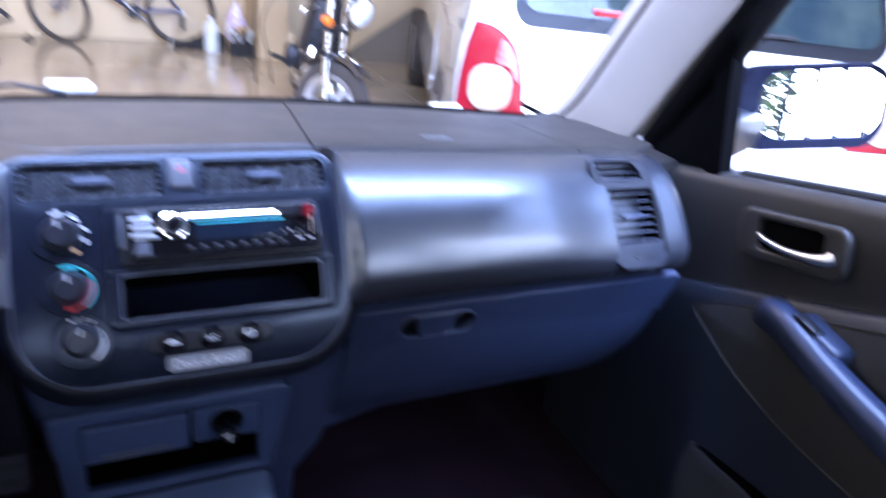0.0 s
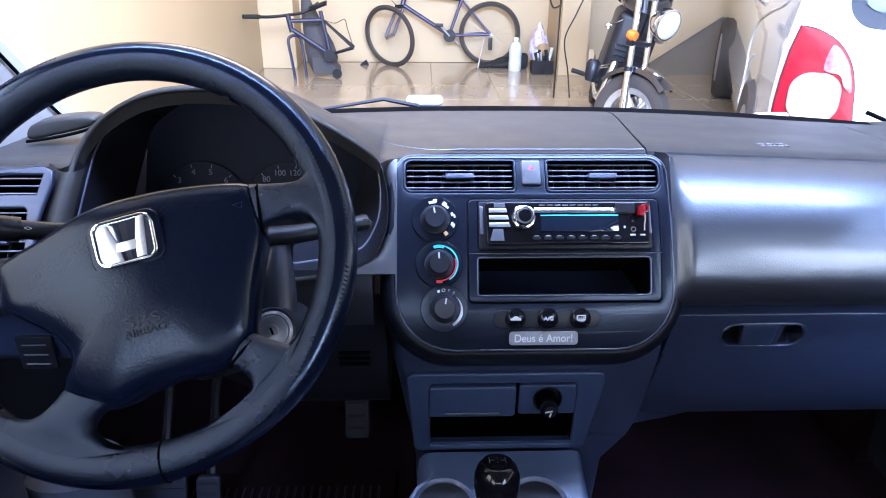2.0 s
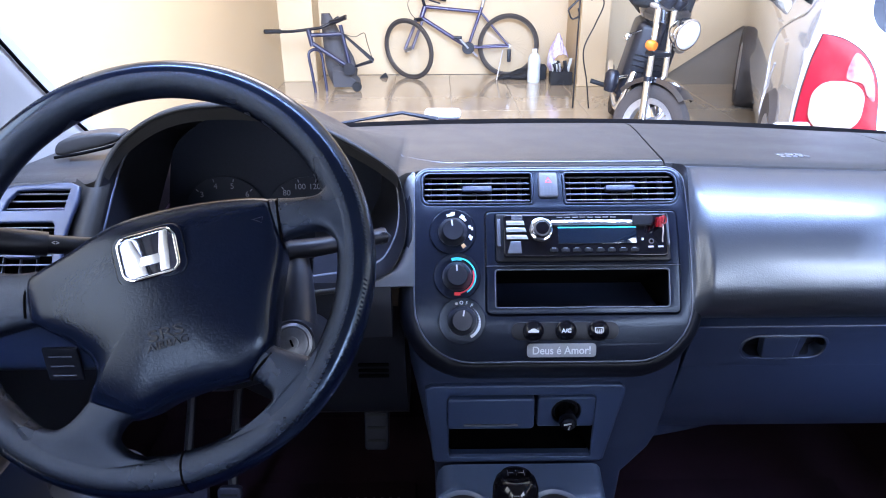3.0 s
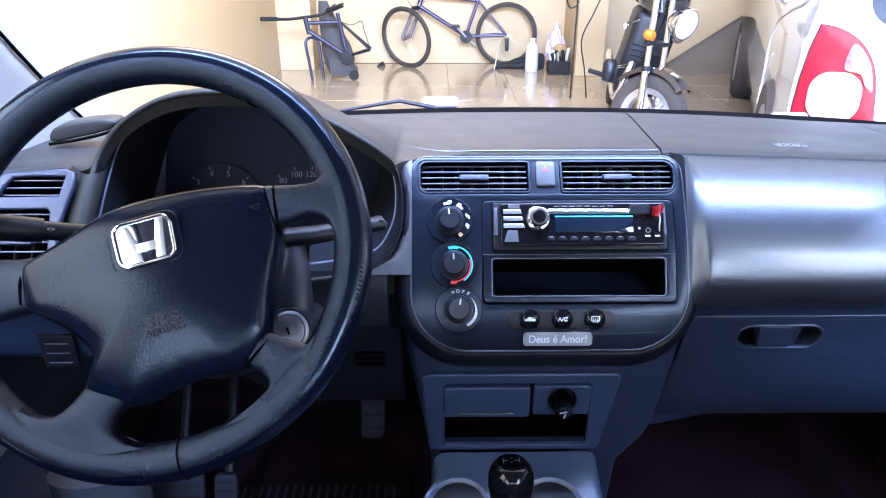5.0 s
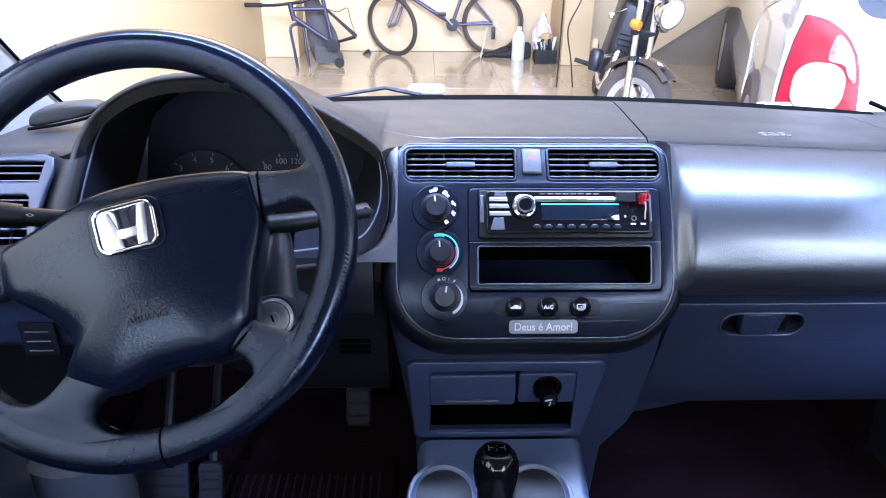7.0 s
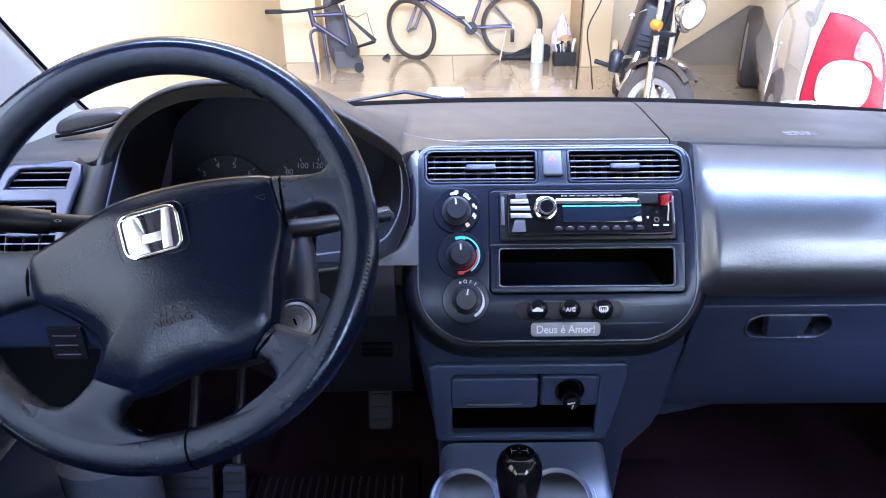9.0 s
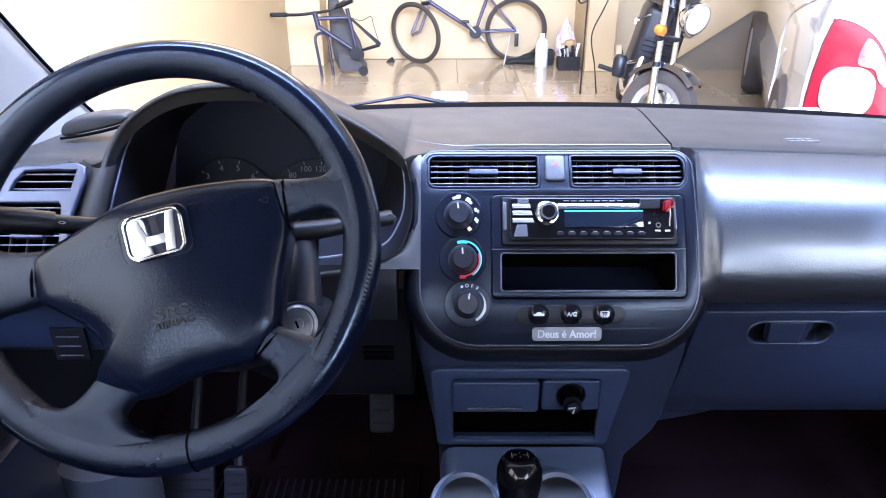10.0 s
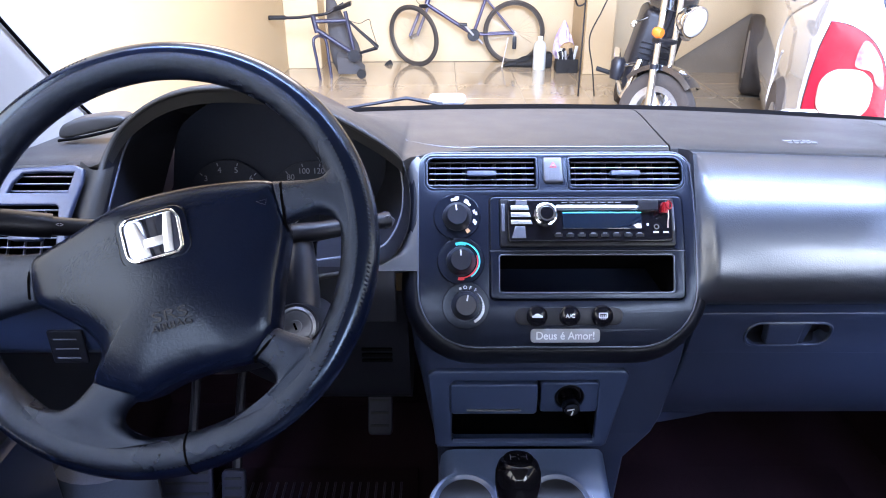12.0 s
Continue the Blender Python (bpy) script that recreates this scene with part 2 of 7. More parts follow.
def bm_join(*parts):
    out = bmesh.new()
    for b in parts:
        me = bpy.data.meshes.new("tmp")
        b.to_mesh(me)
        b.free()
        out.from_mesh(me)
        bpy.data.meshes.remove(me)
    return out


def moved(bm, m):
    bmesh.ops.transform(bm, matrix=m, verts=bm.verts[:])
    return bm


def bm_loft(sections, closed=True, caps=True, loop=False):
    """A skin over sections of equal length; closed: each section is a ring; loop: the last section meets the first."""
    bm = bmesh.new()
    rows = [[bm.verts.new(p) for p in s] for s in sections]
    n = len(rows[0])
    pairs = list(zip(rows, rows[1:])) + ([(rows[-1], rows[0])] if loop else [])
    for a, b in pairs:
        for i in range(n if closed else n - 1):
            j = (i + 1) % n
            bm.faces.new((a[i], a[j], b[j], b[i]))
    if closed and caps and not loop:
        bm.faces.new(rows[0])
        bm.faces.new(reversed(rows[-1]))
    return bm


def bm_tube(points, r, n=10, closed=False, caps=True):
    """A round bar along points; r: one radius, or one for each point."""
    pts = [Vector(p) for p in points]
    rr = r if isinstance(r, (list, tuple)) else [r] * len(pts)
    secs, ref = [], None
    for i, p in enumerate(pts):
        a = pts[i - 1] if (i or closed) else p
        b = pts[(i + 1) % len(pts)] if (i < len(pts) - 1 or closed) else p
        d = (b - a).normalized()
        if ref is None:
            ref = d.orthogonal().normalized()
        ref = (ref - d * ref.dot(d)).normalized()
        s = d.cross(ref)
        secs.append([p + (ref * math.cos(2 * math.pi * k / n) + s * math.sin(2 * math.pi * k / n)) * rr[i] for k in range(n)])
    return bm_loft(secs, True, caps, closed)


def bm_lathe(profile, n=32, m=None):
    """profile: (radius, height) pairs turned round z."""
    secs = [[(r * math.cos(2 * math.pi * k / n), r * math.sin(2 * math.pi * k / n), h) for k in range(n)] for r, h in profile]
    bm = bm_loft(secs, True, False)
    bmesh.ops.remove_doubles(bm, verts=bm.verts[:], dist=1e-6)
    return moved(bm, m) if m is not None else bm


def rr(x0, y0, x1, y1, r, n=5):
    """A rounded rectangle, anticlockwise."""
    out = []
    for cx, cy, a in ((x1 - r, y0 + r, -90), (x1 - r, y1 - r, 0), (x0 + r, y1 - r, 90), (x0 + r, y0 + r, 180)):
        for k in range(n + 1):
            t = radians(a + 90 * k / n)
            out.append((cx + r * math.cos(t), cy + r * math.sin(t)))
    return out


def circle(cx, cy, r, n=24):
    return [(cx + r * math.cos(2 * math.pi * k / n), cy + r * math.sin(2 * math.pi * k / n)) for k in range(n)]


def bm_plate(loops, thick, bevel=0.0, m=None, res=2):
    """A flat plate in xy with holes (the loops after the first), its front face at z = 0 and its back at -thick."""
    cu = bpy.data.curves.new("tmp", "CURVE")
    cu.dimensions, cu.fill_mode = "2D", "BOTH"
    cu.extrude, cu.bevel_depth, cu.bevel_resolution = max(thick / 2 - bevel, 0), bevel, res
    cu.offset = -bevel
    for loop in loops:
        sp = cu.splines.new("POLY")
        sp.points.add(len(loop) - 1)
        for q, (x, y) in zip(sp.points, loop):
            q.co = (x, y, 0, 1)
        sp.use_cyclic_u = True
    ob = bpy.data.objects.new("tmp", cu)
    me = bpy.data.meshes.new_from_object(ob)
    bm = bmesh.new()
    bm.from_mesh(me)
    bpy.data.objects.remove(ob)
    bpy.data.curves.remove(cu)
    bpy.data.meshes.remove(me)
    bmesh.ops.remove_doubles(bm, verts=bm.verts[:], dist=1e-6)
    for v in bm.verts:
        v.co.z -= thick / 2
    return moved(bm, m) if m is not None else bm


def bm_text(words, size, m, thick=0.0003, align="CENTER", shear=0.0, stretch=1.0, bold=0.0):
    cu = bpy.data.curves.new("tmp", "FONT")
    cu.offset = bold
    cu.body, cu.size, cu.extrude, cu.align_x, cu.align_y, cu.shear = words, size, thick, align, "CENTER", shear
    ob = bpy.data.objects.new("tmp", cu)
    me = bpy.data.meshes.new_from_object(ob)
    bm = bmesh.new()
    bm.from_mesh(me)
    bpy.data.objects.remove(ob)
    bpy.data.curves.remove(cu)
    bpy.data.meshes.remove(me)
    for v in bm.verts:
        v.co.x *= stretch
    return moved(bm, m)


def smooth_path(pts, n=8, closed=False):
    """Catmull-Rom through the points."""
    P = [Vector(p) for p in pts]
    out, k = [], len(P)
    for i in range(k if closed else k - 1):
        p0 = P[i - 1] if (i or closed) else P[0]
        p1, p2 = P[i], P[(i + 1) % k]
        p3 = P[(i + 2) % k] if (closed or i + 2 < k) else P[-1]
        for j in range(n):
            t = j / n
            out.append(0.5 * (2 * p1 + (p2 - p0) * t + (2 * p0 - 5 * p1 + 4 * p2 - p3) * t * t + (3 * p1 - p0 - 3 * p2 + p3) * t ** 3))
    if not closed:
        out.append(P[-1])
    return out


def basis(origin, ux, uy):
    """A pose with x along ux and y along uy."""
    x = Vector(ux).normalized()
    z = x.cross(Vector(uy)).normalized()
    y = z.cross(x)
    m = Matrix((x, y, z)).transposed().to_4x4()
    m.translation = origin
    return m

# ---- garage: the setting ----
GX0, GX1, GY0, GY1, GZ = -1.50, 4.30, -3.65, 5.86, 2.75
ground = setting("ground", bm_box(-60, -80, -0.30, 60, 60, -0.12), mat("sunlit_paving", (0.36, 0.34, 0.31), 0.9, grain=0.2, grain_scale=8, stain=0.2, stain_scale=0.6), "pale sunlit paving outside the garage", "ground")
floor_bm = bm_box(GX0 - 0.2, GY0, -0.12, GX1 + 0.2, GY1 + 0.2, -0.003)
garage_floor = setting("floor", floor_bm, M_GROUT, "glossy beige porcelain tiled garage floor with thin dark joints", "floor")
setting("wall_north", bm_box(GX0 - 0.2, GY1, 0, GX1 + 0.2, GY1 + 0.2, GZ), M_WALL, "cream painted back wall of the garage", "wall")
# unseen above, this wall is raised to keep the sun off the car
setting("wall_west", bm_box(GX0 - 0.2, GY0, 0, GX0, GY1, 4.0), M_WALL, "cream painted side wall in bright daylight", "wall")
setting("wall_east", bm_box(GX1, GY0, 0, GX1 + 0.2, GY1, GZ), M_WALL, "cream painted side wall beyond the parked cars", "wall")
setting("pillar_1", bm_box(GX0, 5.52, 0, -1.20, GY1, GZ, 0.006), M_WALL, "cream painted wall pillar beside the bicycle niche", "pillar")
setting("pillar_2", bm_box(1.06, 5.22, 0, 1.30, GY1, GZ, 0.006), M_WALL, "cream painted wall pillar beside the stairs", "pillar")
# ceiling with an opening for the added lamp, its yard edge set for light
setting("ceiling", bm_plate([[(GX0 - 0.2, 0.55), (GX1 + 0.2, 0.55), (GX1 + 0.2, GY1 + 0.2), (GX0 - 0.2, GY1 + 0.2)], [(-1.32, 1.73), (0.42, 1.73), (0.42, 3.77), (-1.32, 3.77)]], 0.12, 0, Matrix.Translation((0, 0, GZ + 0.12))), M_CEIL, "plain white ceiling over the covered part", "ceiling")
# unseen shaft, added so that the sun cannot pass the lamp's opening
setting("lamp_shaft", bm_plate([[(-1.45, 1.60), (0.55, 1.60), (0.55, 3.90), (-1.45, 3.90)], [(-1.32, 1.73), (0.42, 1.73), (0.42, 3.77), (-1.32, 3.77)]], 4.0, 0, Matrix.Translation((0, 0, GZ + 4.13))), M_CEIL, "tall white unseen shaft round the added lamp", "light well")

# tiles of the floor, each a piece of its own where the camera sees them
tile_step, tile_gap = 0.49, 0.004
tile_me = None
tile_pos = []
for i in range(-3, 7):
    for j in range(-4, 5):
        cx, cy = -0.02 + tile_step * (i + 0.5), 4.83 + tile_step * (j - 2 + 0.5)
        if GX0 + 0.24 < cx < GX1 - 0.24 and 2.6 < cy < GY1 - 0.24:
            tile_pos.append((cx, cy))
for cx, cy in tile_pos:
    if tile_me is None:
        b = bm_box(-(tile_step - tile_gap) / 2, -(tile_step - tile_gap) / 2, -0.006, (tile_step - tile_gap) / 2, (tile_step - tile_gap) / 2, 0.0, 0.0012, 1)
        tile_me = bpy.data.meshes.new("floor_tile")
        b.to_mesh(tile_me)
        b.free()
        tile_me.materials.append(M_TILE)
    t_ob = new("floor_tile", tile_me)
    t_ob.parent = garage_floor
    t_ob.location = (cx, cy, 0.0)
rest = []
rest.append(bm_box(GX0, GY0 + 0.01, -0.006, GX1, 2.37, 0.0))
rest.append(bm_box(GX0, 2.375, -0.006, -0.02 - 3 * tile_step + 0.0 if GX0 < -0.02 - 3 * tile_step else GX0 + 0.001, GY1, 0.0))
tagged(part("tile_field", bm_join(*rest), M_TILE, garage_floor, smooth=False), kind="stuff")

# stairs behind the motorcycle: dark painted side under a cream stringer
def staircase():
    st = thing("staircase", (1.9, 5.3, 0), "cream painted staircase with a dark grey side wall", "staircase")
    secs = [[(1.86, y, 0.0), (3.63, y, 0.0), (3.63, y, 1.29), (1.86, y, 0.108)] for y in (5.28, 5.855)]
    part("side_wall", bm_loft(secs), M_DARK_WALL, st, "dark grey painted side wall", smooth=False)
    secs = [[(1.738, y, 0.030), (3.63, y, 1.298), (3.63, y, 1.77), (1.738, y, 0.499)] for y in (5.25, 5.855)]
    part("stringer", bm_loft(secs), M_WALL, st, "cream painted sloping stringer", smooth=False)
    for k in range(8):
        part("step", bm_box(1.762 + 0.232 * k, 5.30, 0.352 + 0.155 * k, 2.03 + 0.232 * k, 5.85, 0.548 + 0.155 * k, 0.004), M_TILE, st, smooth=False)
    # wrought iron rail with scrolls
    rail = thing("stair_railing", (0.9, 4.4, 0), "thin black wrought iron stair railing with scrolls", "railing")
    iron = mat("black_iron", (0.02, 0.02, 0.02), 0.5, metal=0.6)
    part("handrail", bm_tube(smooth_path([(0.80, 4.4, 0.70), (0.95, 4.4, 0.84), (1.25, 4.4, 1.06), (1.9, 4.4, 1.5)]), 0.008, 8), iron, rail)
    part("scroll", bm_tube(smooth_path([(0.80, 4.4, 0.70), (0.83, 4.4, 0.64), (0.88, 4.4, 0.66), (0.87, 4.4, 0.71)]), 0.006, 8), iron, rail)
    part("scroll", bm_tube(smooth_path([(0.96, 4.4, 0.76), (1.0, 4.4, 0.80), (1.05, 4.4, 0.74), (1.0, 4.4, 0.6), (0.93, 4.4, 0.42), (0.97, 4.4, 0.2), (1.0, 4.4, 0.0)]), 0.005, 8), iron, rail)
    part("post", bm_tube([(0.88, 4.4, 0.0), (0.88, 4.4, 0.78)], 0.006, 8), iron, rail)
    return st


staircase()


# gate behind the car, bars thickened to show in the mirror, greenery outside
def gate():
    g = thing("gate", (0.1, GY0 + 0.05, 0), "tall dark metal bar gate across the garage mouth", "gate")
    gm = mat("dark_gate_paint", (0.010, 0.010, 0.011), 0.8, spec=0.1)
    for z in (0.08, 2.38):
        part("rail", bm_box(GX0 + 0.02, GY0 + 0.03, z - 0.025, GX1 - 0.02, GY0 + 0.07, z + 0.025, 0.004), gm, g)
    for k in range(38):
        x = GX0 + 0.08 + k * 0.150
        part("bar", bm_tube([(x, GY0 + 0.05, 0.1), (x, GY0 + 0.05, 2.36)], 0.022, 6), gm, g)


gate()

# ---- the car that the camera sits in: shell ----
def cowl(x):
    return 0.362 - 0.035 * (x / 0.65) ** 2, 0.900 - 0.022 * (x / 0.65) ** 2


# windscreen
def windscreen():
    secs = []
    for k in range(13):
        x = -0.66 + 1.32 * k / 12
        yb, zb = cowl(x)
        row = []
        for j in range(7):
            t = j / 6
            row.append((x * (1 - 0.16 * t), yb + 0.09 - 0.70 * t + 0.03 * math.sin(math.pi * t), zb - 0.02 + 0.56 * t))
        secs.append(row)
    ob = setting("windscreen", bm_loft(secs, closed=False), M_SCREEN, "clear laminated windscreen glass", "windscreen", smooth=True)
    ob.visible_shadow = False


windscreen()


# pillars beside the windscreen
PILLAR_LINE = {1: [(0.655, 0.335, 0.862), (0.660, 0.268, 0.926), (0.660, 0.178, 1.06), (0.658, 0.081, 1.20), (0.650, -0.04, 1.38)],
               -1: [(-0.655, 0.335, 0.862), (-0.665, 0.262, 0.936), (-0.665, 0.150, 1.048), (-0.662, 0.040, 1.17), (-0.650, -0.10, 1.38)]}


def a_pillar(side, name):
    pts = smooth_path(PILLAR_LINE[side], 4)
    secs = []
    for k, c in enumerate(pts):
        t = k / (len(pts) - 1)
        w = 0.090 + 0.05 * max(0.0, 0.35 - t)
        prof = [(0.0, 0.045), (0.0, 0.004), (0.006, -0.012), (0.020, -0.45 * w), (0.034, -0.85 * w), (0.044, -1.05 * w), (0.062, -1.10 * w), (0.085, -0.6 * w), (0.09, 0.045)]
        secs.append([(c.x + a * side, c.y + b, c.z + 0.10 * b) for a, b in prof])
    return setting(name, bm_loft(secs), M_PILLAR, "warm grey plastic trim of the windscreen pillar", "pillar", smooth=True)


a_pillar(1, "a_pillar_1")
a_pillar(-1, "a_pillar_2")

# black ceramic edge of the glass, roof and body that close the cabin
edge_pts = []
for k in range(25):
    x = -0.645 + 1.29 * k / 24
    y, z = cowl(x)
    edge_pts.append((x, y, z))
secs = [[(x, y - 0.010, z + 0.0005), (x, y + 0.006, z + 0.005), (x, y + 0.045, z - 0.006), (x, y + 0.045, z - 0.03), (x, y - 0.010, z - 0.03)] for x, y, z in edge_pts]
setting("windscreen_seal", bm_loft(secs), M_VOID, "black windscreen base seal", "trim", smooth=True)
for s, nm in ((1, "windscreen_edge_1"), (-1, "windscreen_edge_2")):
    pts = [Vector((0.60 * s, 0.350, 0.893))] + smooth_path(PILLAR_LINE[s], 4)[1:]
    setting(nm, bm_tube([(q.x - (0.001 if s > 0 else 0.004) * s, q.y + 0.012, q.z + 0.004) for q in pts], 0.0035 if s > 0 else 0.0026, 8), M_VOID, "black windscreen side seal", "trim", smooth=True)
setting("headliner", bm_box(-0.62, -2.25, 1.39, 0.62, -0.10, 1.43, 0.01), M_HEADLINER, "light grey fabric headliner", "ceiling")
setting("car_roof", bm_box(-0.64, -2.3, 1.435, 0.64, -0.10, 1.46, 0.01), M_CAR_PAINT, "dark blue painted car roof", "roof")
setting("car_floor", bm_box(-0.78, -2.3, 0.20, 0.78, 0.55, 0.245), M_CARPET, "charcoal carpeted car floor", "floor")
setting("bulkhead", bm_box(-0.78, 0.46, 0.20, 0.78, 0.50, 0.79), M_CARPET, "dark carpeted bulkhead under the dashboard", "wall")
for s, nm in ((1, "footwell_side_1"), (-1, "footwell_side_2")):
    setting(nm, bm_box(min(0.70 * s, 0.79 * s), 0.27, 0.20, max(0.70 * s, 0.79 * s), 0.52, 0.78), M_CARPET, "dark carpeted side of the foot well", "wall")
# unseen; raised above a parcel shelf to keep rear light off the dash
setting("rear_light_block", bm_box(-0.72, -2.32, 0.245, 0.72, -2.28, 1.24), M_SEAT, "grey unseen wall that keeps light from behind out", "wall")
setting("rear_header", bm_box(-0.62, -2.32, 1.32, 0.62, -2.28, 1.42), M_HEADLINER, "grey header over the rear window", "trim")
for s, nm in ((1, "rear_pillar_1"), (-1, "rear_pillar_2")):
    setting(nm, bm_loft([[(0.56 * s, -2.3, z), (0.72 * s - 0.10 * s * (z > 1.2), -2.3, z), (0.72 * s - 0.10 * s * (z > 1.2), -2.0, z), (0.66 * s - 0.10 * s * (z > 1.2), -2.0, z)] for z in (0.9, 1.40)]), M_PILLAR, "grey rear pillar trim", "pillar")
    setting("b" + nm[4:], bm_box(min(0.60 * s, 0.70 * s), -1.0, 0.9, max(0.60 * s, 0.70 * s), -0.88, 1.40, 0.01), M_PILLAR, "grey centre pillar trim", "pillar")
    setting("roof_rail_" + nm[-1], bm_box(min(0.56 * s, 0.66 * s), -2.28, 1.36, max(0.56 * s, 0.66 * s), -0.12, 1.42, 0.01), M_PILLAR, "grey roof rail trim above the door windows", "trim")
# bonnet and front of the car body, below the line of sight
secs = []
for k in range(9):
    x = -0.74 + 1.48 * k / 8
    secs.append([(x, 0.50, 0.812 - 0.05 * (x / 0.74) ** 2), (x, 0.9, 0.700 - 0.05 * (x / 0.74) ** 2), (x, 1.30, 0.59 - 0.06 * (x / 0.74) ** 2), (x, 1.55, 0.47), (x, 1.6, 0.3), (x, 0.50, 0.3)])
setting("bonnet", bm_loft(secs), M_CAR_PAINT, "dark blue painted car bonnet", "bonnet", smooth=True)


# ---- dashboard ----
dash = thing("dashboard", (0, 0.1, 0.60), "dark charcoal vinyl car dashboard with slate lower panels", "dashboard")
STACK = basis((-0.001, 0.0, 0.937), (1, 0, 0), (0, 0.62, 1))


def on_stack(x, v, off=0.0):
    return STACK @ Matrix.Translation((x, v, off))


def swollen(bm, deep=1.25, mid=-0.10):
    """Bends the stack gently for its shading: the top faces up, the foot faces down."""
    for k in range(1, 12):
        bmesh.ops.bisect_plane(bm, geom=bm.verts[:] + bm.edges[:] + bm.faces[:], dist=1e-6, plane_co=STACK @ Vector((0, 0.01 - 0.02 * k, 0)), plane_no=STACK.to_3x3() @ Vector((0, 1, 0)))
    back = STACK.inverted()
    for v in bm.verts:
        q = back @ v.co
        q.z -= deep * (q.y - mid) ** 2
        v.co = STACK @ q
    return bm


def drop(x):
    """How far the dash top falls towards the doors."""
    return -0.035 * max(0.0, abs(x) - 0.14) - 0.02 * max(0.0, abs(x) - 0.5) ** 0.5 * 0.2


def pad_section(x, bulge, flat, recess=0.0):
    d = drop(x)
    yc, zc = cowl(x)
    plane = [(0.020, 0.926), (-0.011, 0.911), (-0.031, 0.89), (-0.049, 0.865), (-0.065, 0.842), (-0.077, 0.82), (-0.079, 0.80), (-0.070, 0.785), (-0.052, 0.776)]
    swell = [(0.022, 0.927), (-0.010, 0.915), (-0.033, 0.899), (-0.051, 0.880), (-0.066, 0.857), (-0.078, 0.832), (-0.080, 0.811), (-0.072, 0.793), (-0.050, 0.777)]
    stack = [(0.001, 0.938), (-0.012, 0.918), (-0.029, 0.89), (-0.044, 0.866), (-0.058, 0.843), (-0.070, 0.82), (-0.077, 0.80), (-0.073, 0.786), (-0.054, 0.777)]
    out = [(yc - 0.01, zc - 0.012), (0.20, 0.905 + d), (0.10, 0.917 + d), (0.046, 0.9265 + d)]
    for i, (p, s, k) in enumerate(zip(plane, swell, stack)):
        y = k[0] * (1 - bulge - flat) + s[0] * bulge + p[0] * flat
        z = k[1] * (1 - bulge - flat) + s[1] * bulge + p[1] * flat
        y += recess if 1 <= i <= 6 else 0.0
        out.append((y, z + d * max(0.0, min(1.0, (z - 0.80) / 0.13))))
    out += [(-0.01, 0.772), (0.10, 0.775), (0.25, 0.80), (yc - 0.01, 0.82)]
    return [(x, y, z) for y, z in out]


def ease(t):
    t = max(0.0, min(1.0, t))
    return t * t * (3 - 2 * t)


secs = []
for x in sorted([0.1495 + 0.0015 * k for k in range(14)] + [0.172 + (0.613 - 0.172) * k / 40 for k in range(41)] + [0.4980, 0.4985, 0.5755, 0.5760]):
    b_in = ease((x - 0.1495) / 0.020)
    f = ease((x - 0.400) / 0.085)
    f *= 0.62
    secs.append(pad_section(x, b_in * (1 - f), f, 0.045 if 0.4982 < x < 0.5758 else 0.0))
# rounded at the stack and at the end towards the door
secs.insert(0, [(0.1490, y + 0.003, z) for x, y, z in secs[0]])
secs.insert(0, [(0.1487, y + 0.009, z) for x, y, z in secs[0]])
end = secs[-1]
secs.append([(0.618, y * 0.985 + 0.004, 0.85 + (z - 0.85) * 0.975) for x, y, z in end])
secs.append([(0.622, y * 0.96 + 0.01, 0.85 + (z - 0.85) * 0.94) for x, y, z in end])
part("passenger_pad", bm_loft(secs), M_PAD, dash, "padded charcoal passenger side with leather grain", angle=60)
secs = []
for x in sorted([-0.668 + (0.668 - 0.535) * k / 14 for k in range(15)] + [-0.6110, -0.6105]):
    secs.append(pad_section(x, 0.0, 1.0, 0.045 if x > -0.6108 else 0.0))
secs.insert(0, [(-0.678, y * 0.96 + 0.01, 0.85 + (z - 0.85) * 0.94) for x, y, z in secs[0]])
part("driver_end_pad", bm_loft(secs), M_PAD, dash, angle=60)


# outline of the instrument opening: up the passenger side along the stack, over the top, down the driver side
OPENING = [(-0.262, -0.070, 0.824), (-0.218, -0.067, 0.829), (-0.190, -0.0626, 0.835), (-0.1745, -0.056, 0.845), (-0.1620, -0.0431, 0.8675), (-0.1590, -0.0295, 0.8894), (-0.1608, -0.0174, 0.909), (-0.1675, -0.003, 0.930),
           (-0.183, 0.012, 0.9415), (-0.212, 0.020, 0.9585), (-0.242, 0.023, 0.9745), (-0.272, 0.024, 0.989), (-0.305, 0.024, 1.0005), (-0.350, 0.024, 1.006), (-0.400, 0.024, 1.003), (-0.440, 0.024, 0.990), (-0.478, 0.024, 0.964),
           (-0.496, 0.012, 0.938), (-0.5005, -0.006, 0.917), (-0.5035, -0.022, 0.8975), (-0.5065, -0.038, 0.877), (-0.510, -0.060, 0.848), (-0.508, -0.083, 0.815), (-0.498, -0.098, 0.790)]
opening = smooth_path(OPENING, 4)
MID = Vector((-0.349, 0.0, 0.88))


def inset(scale, deep, lift=0.0):
    """The opening drawn towards its middle and set deeper into the dash."""
    return [(MID.x + (p.x - MID.x) * scale, p.y + deep, MID.z + (p.z - MID.z) * scale + lift) for p in opening]


# strip between the stack and the instruments, rounded into the opening
secs = []
